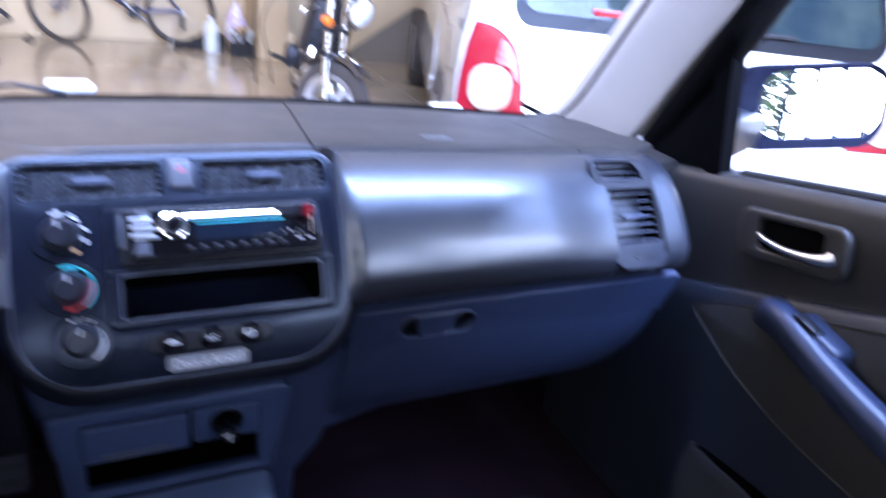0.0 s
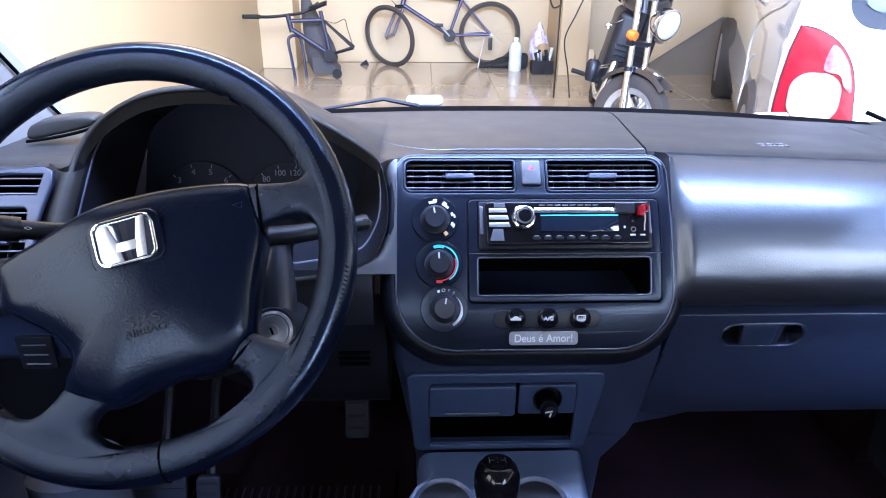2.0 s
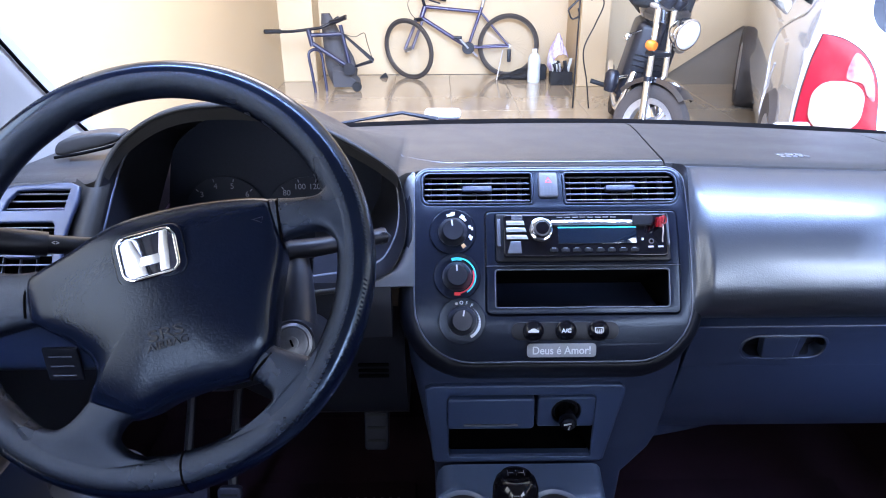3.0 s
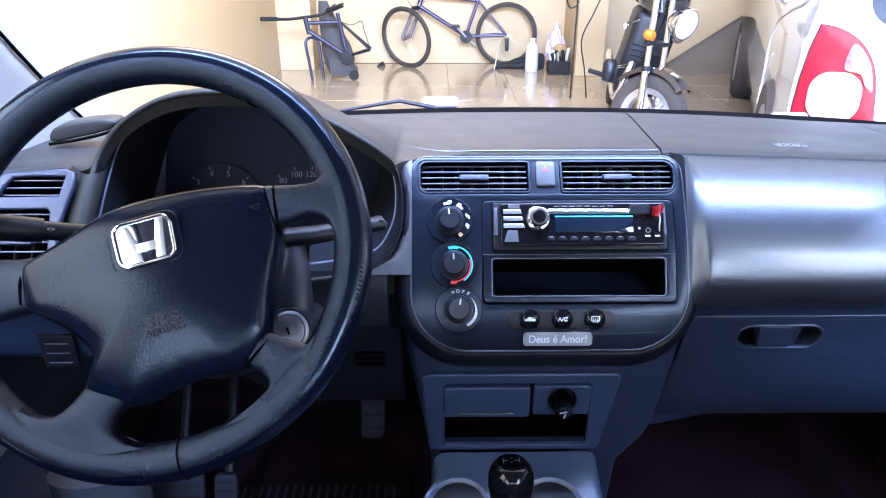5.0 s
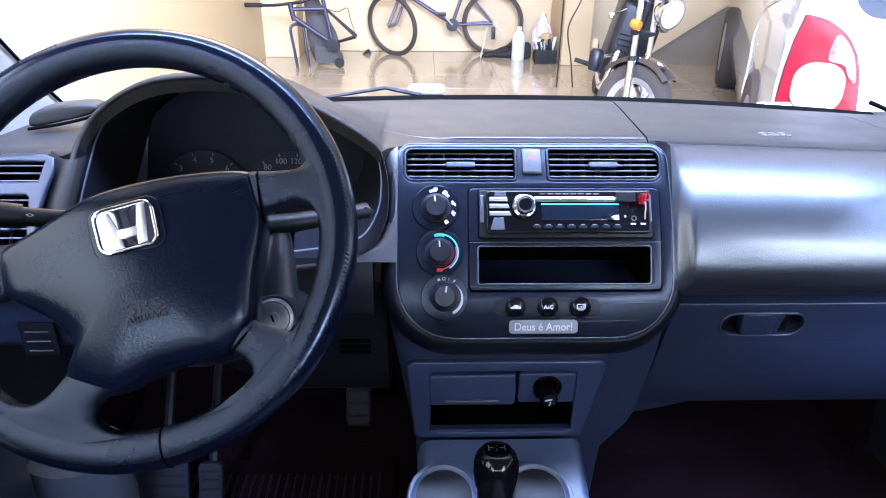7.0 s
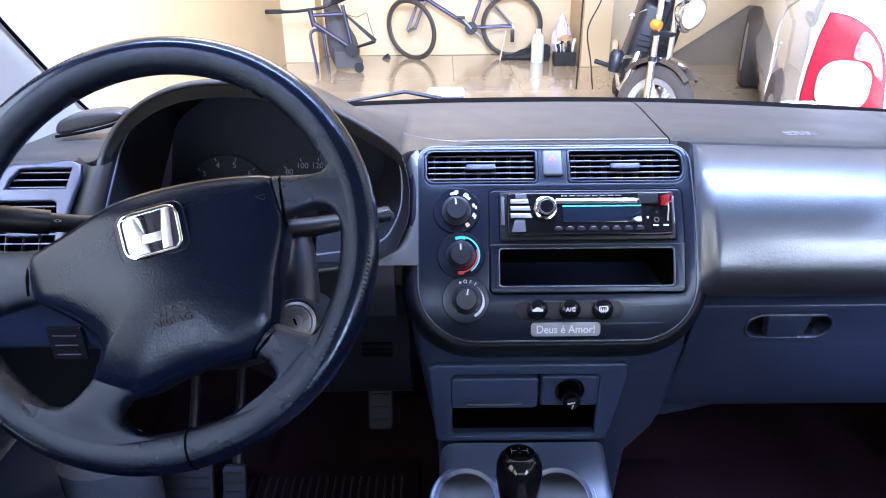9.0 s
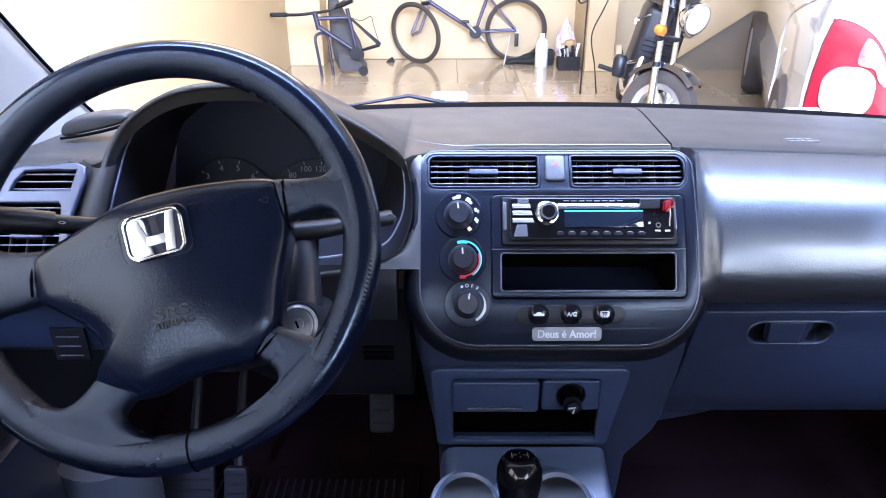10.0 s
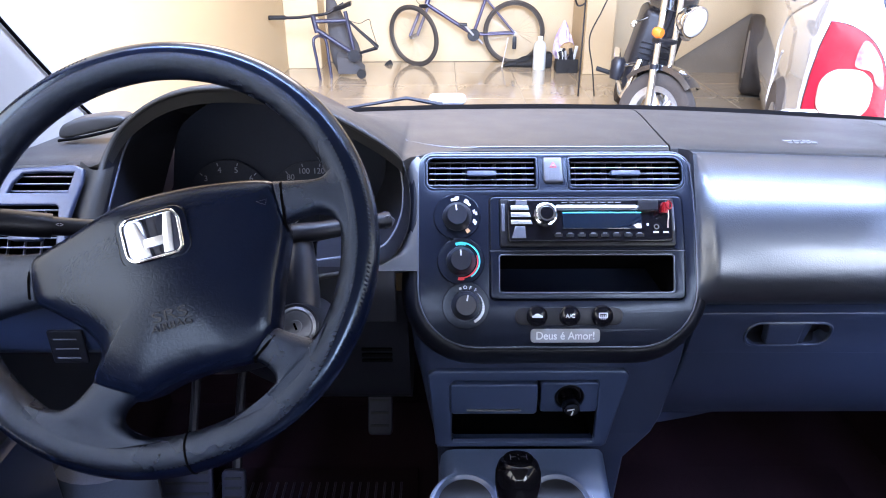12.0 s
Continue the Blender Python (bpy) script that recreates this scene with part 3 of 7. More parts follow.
for k in range(15):
    v = 0.0015 - 0.128 * k / 14
    z = 0.937 + 0.85 * v
    rim_x = min((abs(p.z - z), p.x) for p in opening if p.x > -0.20 and p.z < 0.94)[1]
    if v < -0.108:
        rim_x -= 0.9 * (-0.108 - v)
    edge_x = -0.1485 if v > -0.06 else -0.1485 + 0.10 * max(0.0, -0.14 - v)
    secs.append([on_stack(x, v, off) @ Vector() for x, off in ((rim_x - 0.001, -0.030), (rim_x, -0.016), (rim_x + 0.0016, -0.0095), (rim_x + 0.0045, -0.0050), (rim_x + 0.009, -0.0022), (rim_x + 0.014, -0.0008), (edge_x - 0.001, -0.0004), (edge_x, -0.0008), (edge_x, -0.030))])
part("stack_side_pad", swollen(bm_loft(secs)), M_DASH_LIT, dash, "padded strip beside the instruments", angle=60)


# top panels, a slab each, with a narrow seam between them
def top_slab(name, x0, x1, front, material, label="", lift=0.0):
    secs = []
    for k in range(25):
        x = x0 + (x1 - x0) * k / 24
        yc, zc = cowl(x)
        d = drop(x) + lift
        yf = front(x)
        top = [(yc - 0.004, zc), (0.5 * (yc + 0.25), 0.909 + d * 0.9), (0.25, 0.915 + d), (0.16, 0.922 + d), (yf + 0.03, 0.929 + d), (yf + 0.008, 0.931 + d), (yf + 0.001, 0.929 + d), (yf - 0.001, 0.925 + d), (yf + 0.004, 0.921 + d), (yf + 0.05, 0.915 + d), (0.25, 0.90 + d), (yc - 0.004, zc - 0.012)]
        secs.append([(x + 0.11 * (y - 0.05) * seam_lean(x, x0, x1), y, z) for y, z in top])
    return part(name, bm_loft(secs), material, dash, label, angle=35)


def seam_lean(x, x0, x1):
    return 1.0 if abs(x - 0.139) < 0.003 else (max(0.0, 1 - abs(x - 0.139) / 0.3))


top_slab("top_panel", -0.106, 0.1378, lambda x: 0.040, M_DASH_TOP, "matte charcoal dash top")
top_slab("airbag_lid", 0.1402, 0.500, lambda x: 0.046, M_DASH_TOP, "passenger airbag lid in the dash top")
top_slab("top_end_panel", 0.502, 0.66, lambda x: 0.046 + 0.6 * max(0.0, x - 0.595), M_DASH_TOP)
part("dash_end", bm_box(0.59, 0.075, 0.70, 0.712, 0.345, 0.888, 0.006), M_DASH_TOP, dash, "end of the dash beside the door")
top_slab("top_end_panel", -0.66, -0.54, lambda x: 0.046, M_DASH_TOP)


# hood over the instruments: a sheet that swells over the opening and runs out into the dash top
def dash_top(x, y):
    yc, zc = cowl(x)
    d = drop(x)
    knots = [(-0.02, 0.9312 + d), (0.04, 0.9306 + d), (0.16, 0.9218 + d), (0.25, 0.9148 + d), (yc - 0.004, zc - 0.0003)]
    for (ya, za), (yb, zb) in zip(knots, knots[1:]):
        if y <= yb:
            return za + (zb - za) * (y - ya) / (yb - ya)
    return knots[-1][1]


ridge = [p for p in opening if p.z > 0.9285]
front = [(p.x, p.y, p.z) for p in ridge]
front = [(-0.040, 0.0450, 0.9285), (-0.080, 0.0430, 0.9285), (-0.094, 0.0380, 0.9290), (-0.115, 0.0310, 0.9295), (-0.135, 0.0215, 0.9305), (-0.150, 0.0135, 0.9308), (-0.160, 0.0085, 0.9308)] + front + [(-0.503, 0.003, 0.926), (-0.516, 0.010, 0.9205), (-0.535, 0.026, 0.917), (-0.56, 0.040, 0.914)]
secs = []
for x, y0, z0 in front:
    hump = z0 - dash_top(x, y0)
    y1 = cowl(x)[0] - 0.004
    row = [(x, y0 + 0.006, z0 - 0.018), (x, y0 + 0.004, z0 - 0.012), (x, y0, z0 - 0.003)] if x < -0.163 else [(x, y0 + 0.001, z0 - 0.013), (x, y0 - 0.0014, z0 - 0.006), (x, y0 - 0.001, z0 - 0.002)]
    for t in (0.0, 0.012, 0.03, 0.07, 0.14, 0.24, 0.36, 0.48, 0.60, 0.72, 0.86, 1.0):
        y = y0 + (y1 - y0) * t
        fall = 1 - ease(t / 0.92)
        crown = 0.0015 * math.sin(math.pi * min(1.0, t / 0.07)) if t < 0.07 else 0.0
        row.append((x, y, dash_top(x, y) + 0.0008 * max(0.0, min(1.0, (-0.06 - x) / 0.03)) + max(0.0, hump) * fall + min(0.0, hump) * (1 - ease(t / 0.3)) + crown))
    row.append((x, y1, row[-1][2] - 0.02))
    secs.append(row)
part("instrument_hood", bm_loft(secs, closed=False), M_DASH_TOP, dash, "curved hood over the instruments", angle=60)
hood = [inset(0.80, 0.150), inset(0.87, 0.105), inset(0.925, 0.062), inset(0.945, 0.050), inset(0.955, 0.030), inset(0.985, 0.008), inset(1.0, 0.002)]
part("hood_lining", bm_loft(hood, closed=False), M_BLACK, dash, "black lining of the instrument hood", angle=50)
part("hood_edge", bm_tube([(p.x, p.y + 0.0012, p.z - 0.0012) for p in opening], [0.0032 if p.x < -0.21 else max(0.0003, 0.0032 * min(1.0, (p.z - 0.922) / 0.035)) for p in opening], 10), M_DASH_TOP, dash, "rounded edge of the instrument hood")
part("inner_ring", bm_tube([p for p in inset(0.952, 0.034)], 0.0016, 8), M_SLAT, dash, "thin grey ring round the instruments")
def hood_z(x, y):
    """Height of the hood sheet, between the points of its front edge."""
    for a, b in zip(front, front[1:]):
        if b[0] <= x <= a[0]:
            t = (a[0] - x) / (a[0] - b[0])
            y0, z0 = a[1] + (b[1] - a[1]) * t, a[2] + (b[2] - a[2]) * t
            k = (y - y0) / (cowl(x)[0] - 0.004 - y0)
            return dash_top(x, y) + max(0.0, z0 - dash_top(x, y0)) * (1 - ease(k / 0.92))
    return dash_top(x, y)


seam = [(0.136 - 0.0217 * k, 0.0475, 0.9313 + drop(0.136 - 0.0217 * k)) for k in range(11)]
seam += [(p.x, p.y, hood_z(p.x, p.y) + 0.0003) for p in smooth_path([(-0.100, 0.0478, 0), (-0.118, 0.0520, 0), (-0.140, 0.064, 0), (-0.158, 0.080, 0), (-0.176, 0.100, 0)], 5)]
# lighter plastic puts the seam's highlight into the colour
part("top_seam_glint", bm_tube(seam, [0.0009 * min(1.0, 0.25 + (len(seam) - k) / 10) for k in range(len(seam))], 6), M_SLAT, dash, "fine dash top seam, its highlight put into a lighter bead")
# driver side of the opening, rounded into the end pad
side_pts = [p for p in opening if p.x < -0.485 and p.z < 0.927]
part("hood_side", bm_loft([[(p.x + a, p.y + b, p.z) for a, b in ((0.010, 0.014), (0.007, 0.003), (0.002, -0.002), (-0.006, -0.002), (-0.013, 0.003), (-0.020, 0.012), (-0.036, 0.030))] for p in side_pts], closed=False), M_DASH_TOP, dash, angle=60)
part("top_rear_panel", bm_loft([[(x, cowl(x)[0] - 0.004, cowl(x)[1]), (x, 0.20, 0.905), (x, 0.20, 0.885), (x, cowl(x)[0] - 0.004, cowl(x)[1] - 0.015)] for x in [-0.56 + 0.40 * k / 10 for k in range(11)]]), M_DASH_TOP, dash)


# ---- centre stack ----
ON_STACK = True
def rr4(x0, y0, x1, y1, radii, n=8):
    """A rectangle with its own radius at each corner: lower left, lower right, upper right, upper left."""
    out = []
    bl, br, tr, tl = radii
    for cx, cy, r, a in ((x1 - br, y0 + br, br, -90), (x1 - tr, y1 - tr, tr, 0), (x0 + tl, y1 - tl, tl, 90), (x0 + bl, y0 + bl, bl, 180)):
        for k in range(n + 1):
            t = radians(a + 90 * k / n)
            out.append((cx + r * math.cos(t), cy + r * math.sin(t)))
    return out


def bm_arc(r0, r1, a0, a1, m, thick=0.0006, n=20):
    """A flat curved bar between two radii and two angles (degrees)."""
    out = []
    for k in range(n + 1):
        t = radians(a0 + (a1 - a0) * k / n)
        out.append([(r0 * math.cos(t), r0 * math.sin(t), 0), (r1 * math.cos(t), r1 * math.sin(t), 0), (r1 * math.cos(t), r1 * math.sin(t), thick), (r0 * math.cos(t), r0 * math.sin(t), thick)])
    return moved(bm_loft(out), m)


def bm_liner(x0, y0, x1, y1, depth, m, wall=0.002, taper=0.0):
    """An open box that lines a recess, its mouth in the plane of m."""
    o = [(x0, y0, 0), (x1, y0, 0), (x1, y1, 0), (x0, y1, 0)]
    i = [(x0 + taper, y0 + taper, -depth), (x1 - taper, y0 + taper, -depth), (x1 - taper, y1 - taper, -depth), (x0 + taper, y1 - taper, -depth)]
    b = [(x0 - wall, y0 - wall, -depth - wall), (x1 + wall, y0 - wall, -depth - wall), (x1 + wall, y1 + wall, -depth - wall), (x0 - wall, y1 + wall, -depth - wall)]
    f = [(x0 - wall, y0 - wall, 0), (x1 + wall, y0 - wall, 0), (x1 + wall, y1 + wall, 0), (x0 - wall, y1 + wall, 0)]
    bm = bmesh.new()
    rows = [[bm.verts.new(p) for p in s] for s in (i, o, f, b)]
    for a, c in zip(rows, rows[1:]):
        for k in range(4):
            bm.faces.new((a[k], a[(k + 1) % 4], c[(k + 1) % 4], c[k]))
    bm.faces.new(rows[0])
    bm.faces.new(rows[-1])
    return moved(bm, m)


V_L = (-0.1415, -0.0375, -0.0185, 0.0005)
V_R = (0.0150, -0.0375, 0.1415, 0.0005)
FACE = (-0.0725, -0.158, 0.1365, -0.0455)
bezel_outline = rr4(-0.1495, -0.2085, 0.1495, 0.0060, (0.062, 0.062, 0.020, 0.018))
part("stack_bezel", bm_plate([bezel_outline, rr4(*V_L, (0.009, 0.004, 0.004, 0.009), 5), rr4(*V_R, (0.004, 0.012, 0.012, 0.004), 5), rr(*FACE, 0.006)], 0.014, 0.0018, STACK), M_BEZEL, dash, "dark centre stack panel", angle=50)
# lighter bead put in for the highlight along the panel edge
part("bezel_glint", bm_tube([STACK @ Vector((x * 1.0, y, -0.0012)) for x, y in bezel_outline], 0.0011, 8, True), M_SLAT, dash, "thin grey bead for the highlight on the centre stack's edge")
# soft rounded surround that runs from the panel edge into the dash
rings = []
for grow, deep in ((0.0, -0.004), (0.003, -0.0022), (0.007, -0.003), (0.012, -0.0065), (0.016, -0.013), (0.0185, -0.022), (0.0195, -0.040)):
    ring7 = []
    for x, y in bezel_outline:
        cx, cy = max(-0.088, min(0.088, x)), max(-0.147, min(0.0015, y))
        d = Vector((x - cx, y - cy)).normalized()
        up = max(0.0, min(1.0, (y + 0.02) / 0.026))
        g = grow * (1 - 0.86 * up)
        if x > 0.1:
            g = min(g, 0.004 + 0.0155 * max(0.0, min(1.0, (-0.10 - y) / 0.06)))
        ring7.append(STACK @ Vector((x + d.x * g, y + d.y * g, deep * (1 + 0.2 * up))))
    rings.append(ring7)
part("stack_surround", bm_loft(rings, True, False), M_SURROUND, dash, "padded surround of the centre stack", angle=70)


def louvres(vent, m, w, h, rows, vanes, tab, lean=-9, inset=0.004, vane_lean=20):
    """Slats, vanes, tab and dark duct of an air vent; m: pose of its middle."""
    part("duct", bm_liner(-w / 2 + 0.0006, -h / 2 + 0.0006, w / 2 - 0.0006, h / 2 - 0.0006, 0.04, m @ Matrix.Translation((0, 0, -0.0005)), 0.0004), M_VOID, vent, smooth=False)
    for k in range(rows):
        y = -h / 2 + h * (k + 0.5) / rows
        sl = bm_plate([rr(-w / 2 + 0.001, -0.0055, w / 2 - 0.001, 0.0055, 0.0008, 2)], 0.0016, 0.0006, m @ pose(0, y, -inset - 0.005, 90 - lean, 0, 0), 1)
        part("slat", sl, M_SLAT, vent)
    for k in range(vanes):
        x = -w / 2 + w * (k + 0.5) / vanes
        part("vane", moved(bm_box(-0.0005, -h / 2 + 0.001, -0.010, 0.0005, h / 2 - 0.001, 0.0), m @ pose(x, 0, -inset - 0.012, 0, vane_lean, 0)), M_SLAT, vent, smooth=False)
    if tab:
        part("tab", bm_plate([rr(-tab / 2, -0.0032, tab / 2, 0.0032, 0.0015, 3)], 0.010, 0.0012, m @ Matrix.Translation((0.0 if w > 0.1 else 0.0, 0.0, 0.0008)), 1), M_PLASTIC_BLUE, vent)


for x0, y0, x1, y1 in (V_L, V_R):
    m = on_stack((x0 + x1) / 2, (y0 + y1) / 2, 0.0)
    corners = (0.0092, 0.0042, 0.0042, 0.0092) if x0 < 0 else (0.0042, 0.0122, 0.0122, 0.0042)
    vent = part("air_vent", bm_plate([rr4(x0 - 0.0005, y0 - 0.0005, x1 + 0.0005, y1 + 0.0005, corners, 5), rr4(x0 + 0.0022, y0 + 0.0022, x1 - 0.0022, y1 - 0.0022, [c - 0.0015 for c in corners], 5)], 0.010, 0.001, on_stack(0, 0, 0.0012), 1), M_BEZEL, dash, "black slatted air vent")
    louvres(vent, m, x1 - x0 - 0.0044, y1 - y0 - 0.0044, 5, 7, 0.032)

M_HAZ = mat("grey_button_plastic", (0.036, 0.038, 0.048), 0.32, spec=0.6, grain=0.05, grain_scale=900)
hazard = part("hazard_button", bm_plate([rr(-0.0125, -0.030, 0.0095, 0.0, 0.003)], 0.010, 0.0025, on_stack(0, 0, 0.003), 3), M_HAZ, dash, "grey hazard warning button")
for sc, mt, off in ((1.0, M_RED_INK, 0.0031), (0.62, M_HAZ, 0.0034)):
    tri = [(-0.0015 + 0.0045 * sc * math.cos(radians(a)), -0.0105 + 0.0045 * sc * math.sin(radians(a))) for a in (90, 210, 330)]
    part("triangle_mark", bm_plate([tri], 0.0004, 0, on_stack(0, 0, off)), mt, hazard, smooth=False)
for i in range(4):
    for j in range(4):
        part("dot", bm_plate([circle(-0.0072 + 0.0038 * i, -0.0175 - 0.0028 * j, 0.0007, 8)], 0.0004, 0, on_stack(0, 0, 0.0033)), M_GREY_INK, hazard, smooth=False)


# heater dials
M_KNOB = mat("dark_knob_plastic", (0.010, 0.0112, 0.0165), 0.33, spec=0.4, grain=0.06, grain_scale=900)


def heater_dial(x, v, marks):
    d = part("heater_dial", bm_lathe([(0.0, -0.004), (0.0255, -0.004), (0.0255, 0.0008), (0.0245, 0.0022), (0.0225, 0.0018), (0.016, 0.0010), (0.0, 0.0010)], 40, on_stack(x, v)), M_BEZEL, dash, "round heater control dial")
    part("knob", bm_lathe([(0.0, 0.001), (0.0158, 0.001), (0.0152, 0.004), (0.0124, 0.0090), (0.0116, 0.0155), (0.0104, 0.0170), (0.0, 0.0164)], 36, on_stack(x, v)), M_KNOB, d)
    part("knob_ring", bm_tube([on_stack(x, v, 0.0036) @ Vector((0.0150 * math.cos(2 * math.pi * k / 32), 0.0150 * math.sin(2 * math.pi * k / 32), 0)) for k in range(32)], 0.0006, 6, True), M_TRIM, d)
    part("pointer", moved(bm_box(-0.0008, 0.0045, 0.0160, 0.0008, 0.0110, 0.0175), on_stack(x, v) @ pose(0, 0, 0, 0, 0, marks["turn"])), M_WHITE_INK, d, smooth=False)
    for r0, r1, a0, a1, mt in marks["arcs"]:
        part("scale_mark", bm_arc(r0, r1, a0, a1, on_stack(x, v, 0.0017)), mt, d, smooth=False)
    return d


W_, R_, C_ = M_WHITE_INK, M_RED_INK, mat("cyan_ink", (0.02, 0.42, 0.46), 0.5)
heater_dial(-0.1075, -0.0680, {"turn": 8, "arcs": [(0.0185, 0.0222, 84, 96, W_), (0.0175, 0.0205, 88, 110, W_), (0.0190, 0.0218, 52, 64, W_), (0.0172, 0.0200, 40, 66, W_), (0.0178, 0.0205, 10, 22, W_),
                                                        (0.0200, 0.0220, 4, 14, W_), (0.0178, 0.0200, -22, -10, W_), (0.0200, 0.0222, -26, -14, W_), (0.0172, 0.0216, -60, -48, mat("amber_ink", (0.55, 0.33, 0.16), 0.5))]})
heater_dial(-0.1035, -0.1165, {"turn": 4, "arcs": [(0.0190, 0.0206, 100, -58, C_), (0.0172, 0.0204, 108, 74, C_), (0.0172, 0.0187, 20, -80, R_), (0.0170, 0.0205, -80, -100, R_)]})
d3 = heater_dial(-0.0985, -0.1640, {"turn": -10, "arcs": [(0.0178, 0.0180 + 0.0004 * k, 46 - 9 * k, 38.5 - 9 * k, W_) for k in range(7)] + [(0.0178, 0.0208, -16, -62, W_), (0.0180, 0.0205, 112, 104, W_)]})
for k, ch in enumerate("OFF"):
    a = 92 - 17 * k
    part("off_mark", bm_text(ch, 0.0052, on_stack(-0.0985, -0.1640, 0.0018) @ pose(0.0193 * math.cos(radians(a)), 0.0193 * math.sin(radians(a)), 0, 0, 0, (a - 90) * 0.8)), W_, d3, smooth=False)

# row of push buttons in a shallow dark strip
part("button_strip", bm_plate([rr(-0.046, -0.185, 0.070, -0.166, 0.009)], 0.003, 0.0008, on_stack(0, 0, 0.0006)), M_BLACK, dash)


def push_button(x):
    b = part("push_button", bm_lathe([(0.0, -0.002), (0.0112, -0.002), (0.0112, 0.0035), (0.0102, 0.0045), (0.0096, 0.0036), (0.0088, 0.0046), (0.005, 0.0056), (0.0, 0.0058)], 32, on_stack(x, -0.1755)), M_GLOSS, dash, "round black climate button")
    return b


b1 = push_button(-0.0225)
car_icon = [(-0.0055, -0.0016), (0.0055, -0.0016), (0.0058, 0.0004), (0.0034, 0.0010), (0.0018, 0.0026), (-0.0018, 0.0026), (-0.0036, 0.0009), (-0.0058, 0.0002)]
part("icon", bm_plate([car_icon], 0.0006, 0, on_stack(-0.0225, -0.1755, 0.0064)), W_, b1, smooth=False)
b2 = push_button(0.0125)
part("icon", bm_text("A/C", 0.0062, on_stack(0.0125, -0.1755, 0.0062), 0.0002, bold=0.0001), W_, b2, smooth=False)
b3 = push_button(0.0475)
part("icon", bm_plate([rr(-0.0048, -0.0022, 0.0048, 0.0036, 0.0012, 3), rr(-0.0037, -0.0012, 0.0037, 0.0026, 0.0006, 3)], 0.0006, 0, on_stack(0.0475, -0.1755, 0.0064)), W_, b3, smooth=False)
for k in range(3):
    part("icon_line", moved(bm_box(-0.0003, -0.0038, -0.0006, 0.0003, 0.0012, 0.0), on_stack(0.0452 + 0.0023 * k, -0.1755, 0.0066)), W_, b3, smooth=False)

# blind cover, pocket
surround = part("radio_surround", bm_plate([rr(FACE[0] + 0.0006, FACE[1] + 0.0006, FACE[2] - 0.0006, FACE[3] - 0.0006, 0.0055), rr(-0.0615, -0.1015, 0.1265, -0.0485, 0.003), rr(-0.0625, -0.1505, 0.1245, -0.1100, 0.003)], 0.010, 0.0010, on_stack(0, 0, 0.0014), 2), M_BEZEL, dash, "radio mounting plate")
part("plate_joint", moved(bm_box(-0.0725, -0.1062, 0.0008, 0.1365, -0.1054, 0.0018), STACK), M_TRIM, surround, smooth=False)
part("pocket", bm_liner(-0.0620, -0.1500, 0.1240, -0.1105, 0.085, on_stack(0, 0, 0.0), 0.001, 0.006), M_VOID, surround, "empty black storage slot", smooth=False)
part("pocket_lip", bm_plate([rr(-0.0632, -0.1512, 0.1252, -0.1093, 0.0036), rr(-0.0618, -0.1498, 0.1238, -0.1107, 0.0028)], 0.003, 0.0004, on_stack(0, 0, 0.0022)), M_SLAT, surround)

sticker = thing("sticker", STACK @ Vector((0.0085, -0.196, 0.001)), "silver grey sticker with white lettering on the panel", "sticker")
part("backing", bm_plate([rr(-0.0290, -0.2035, 0.0455, -0.1888, 0.004)], 0.0008, 0.0003, on_stack(0, 0, 0.0012)), M_STICKER, sticker)
part("lettering", bm_text("Deus é Amor!", 0.0118, on_stack(0.0083, -0.1966, 0.0014), 0.0002, stretch=0.93, bold=0.00014), M_WHITE_INK, sticker, "white lettering", smooth=False)


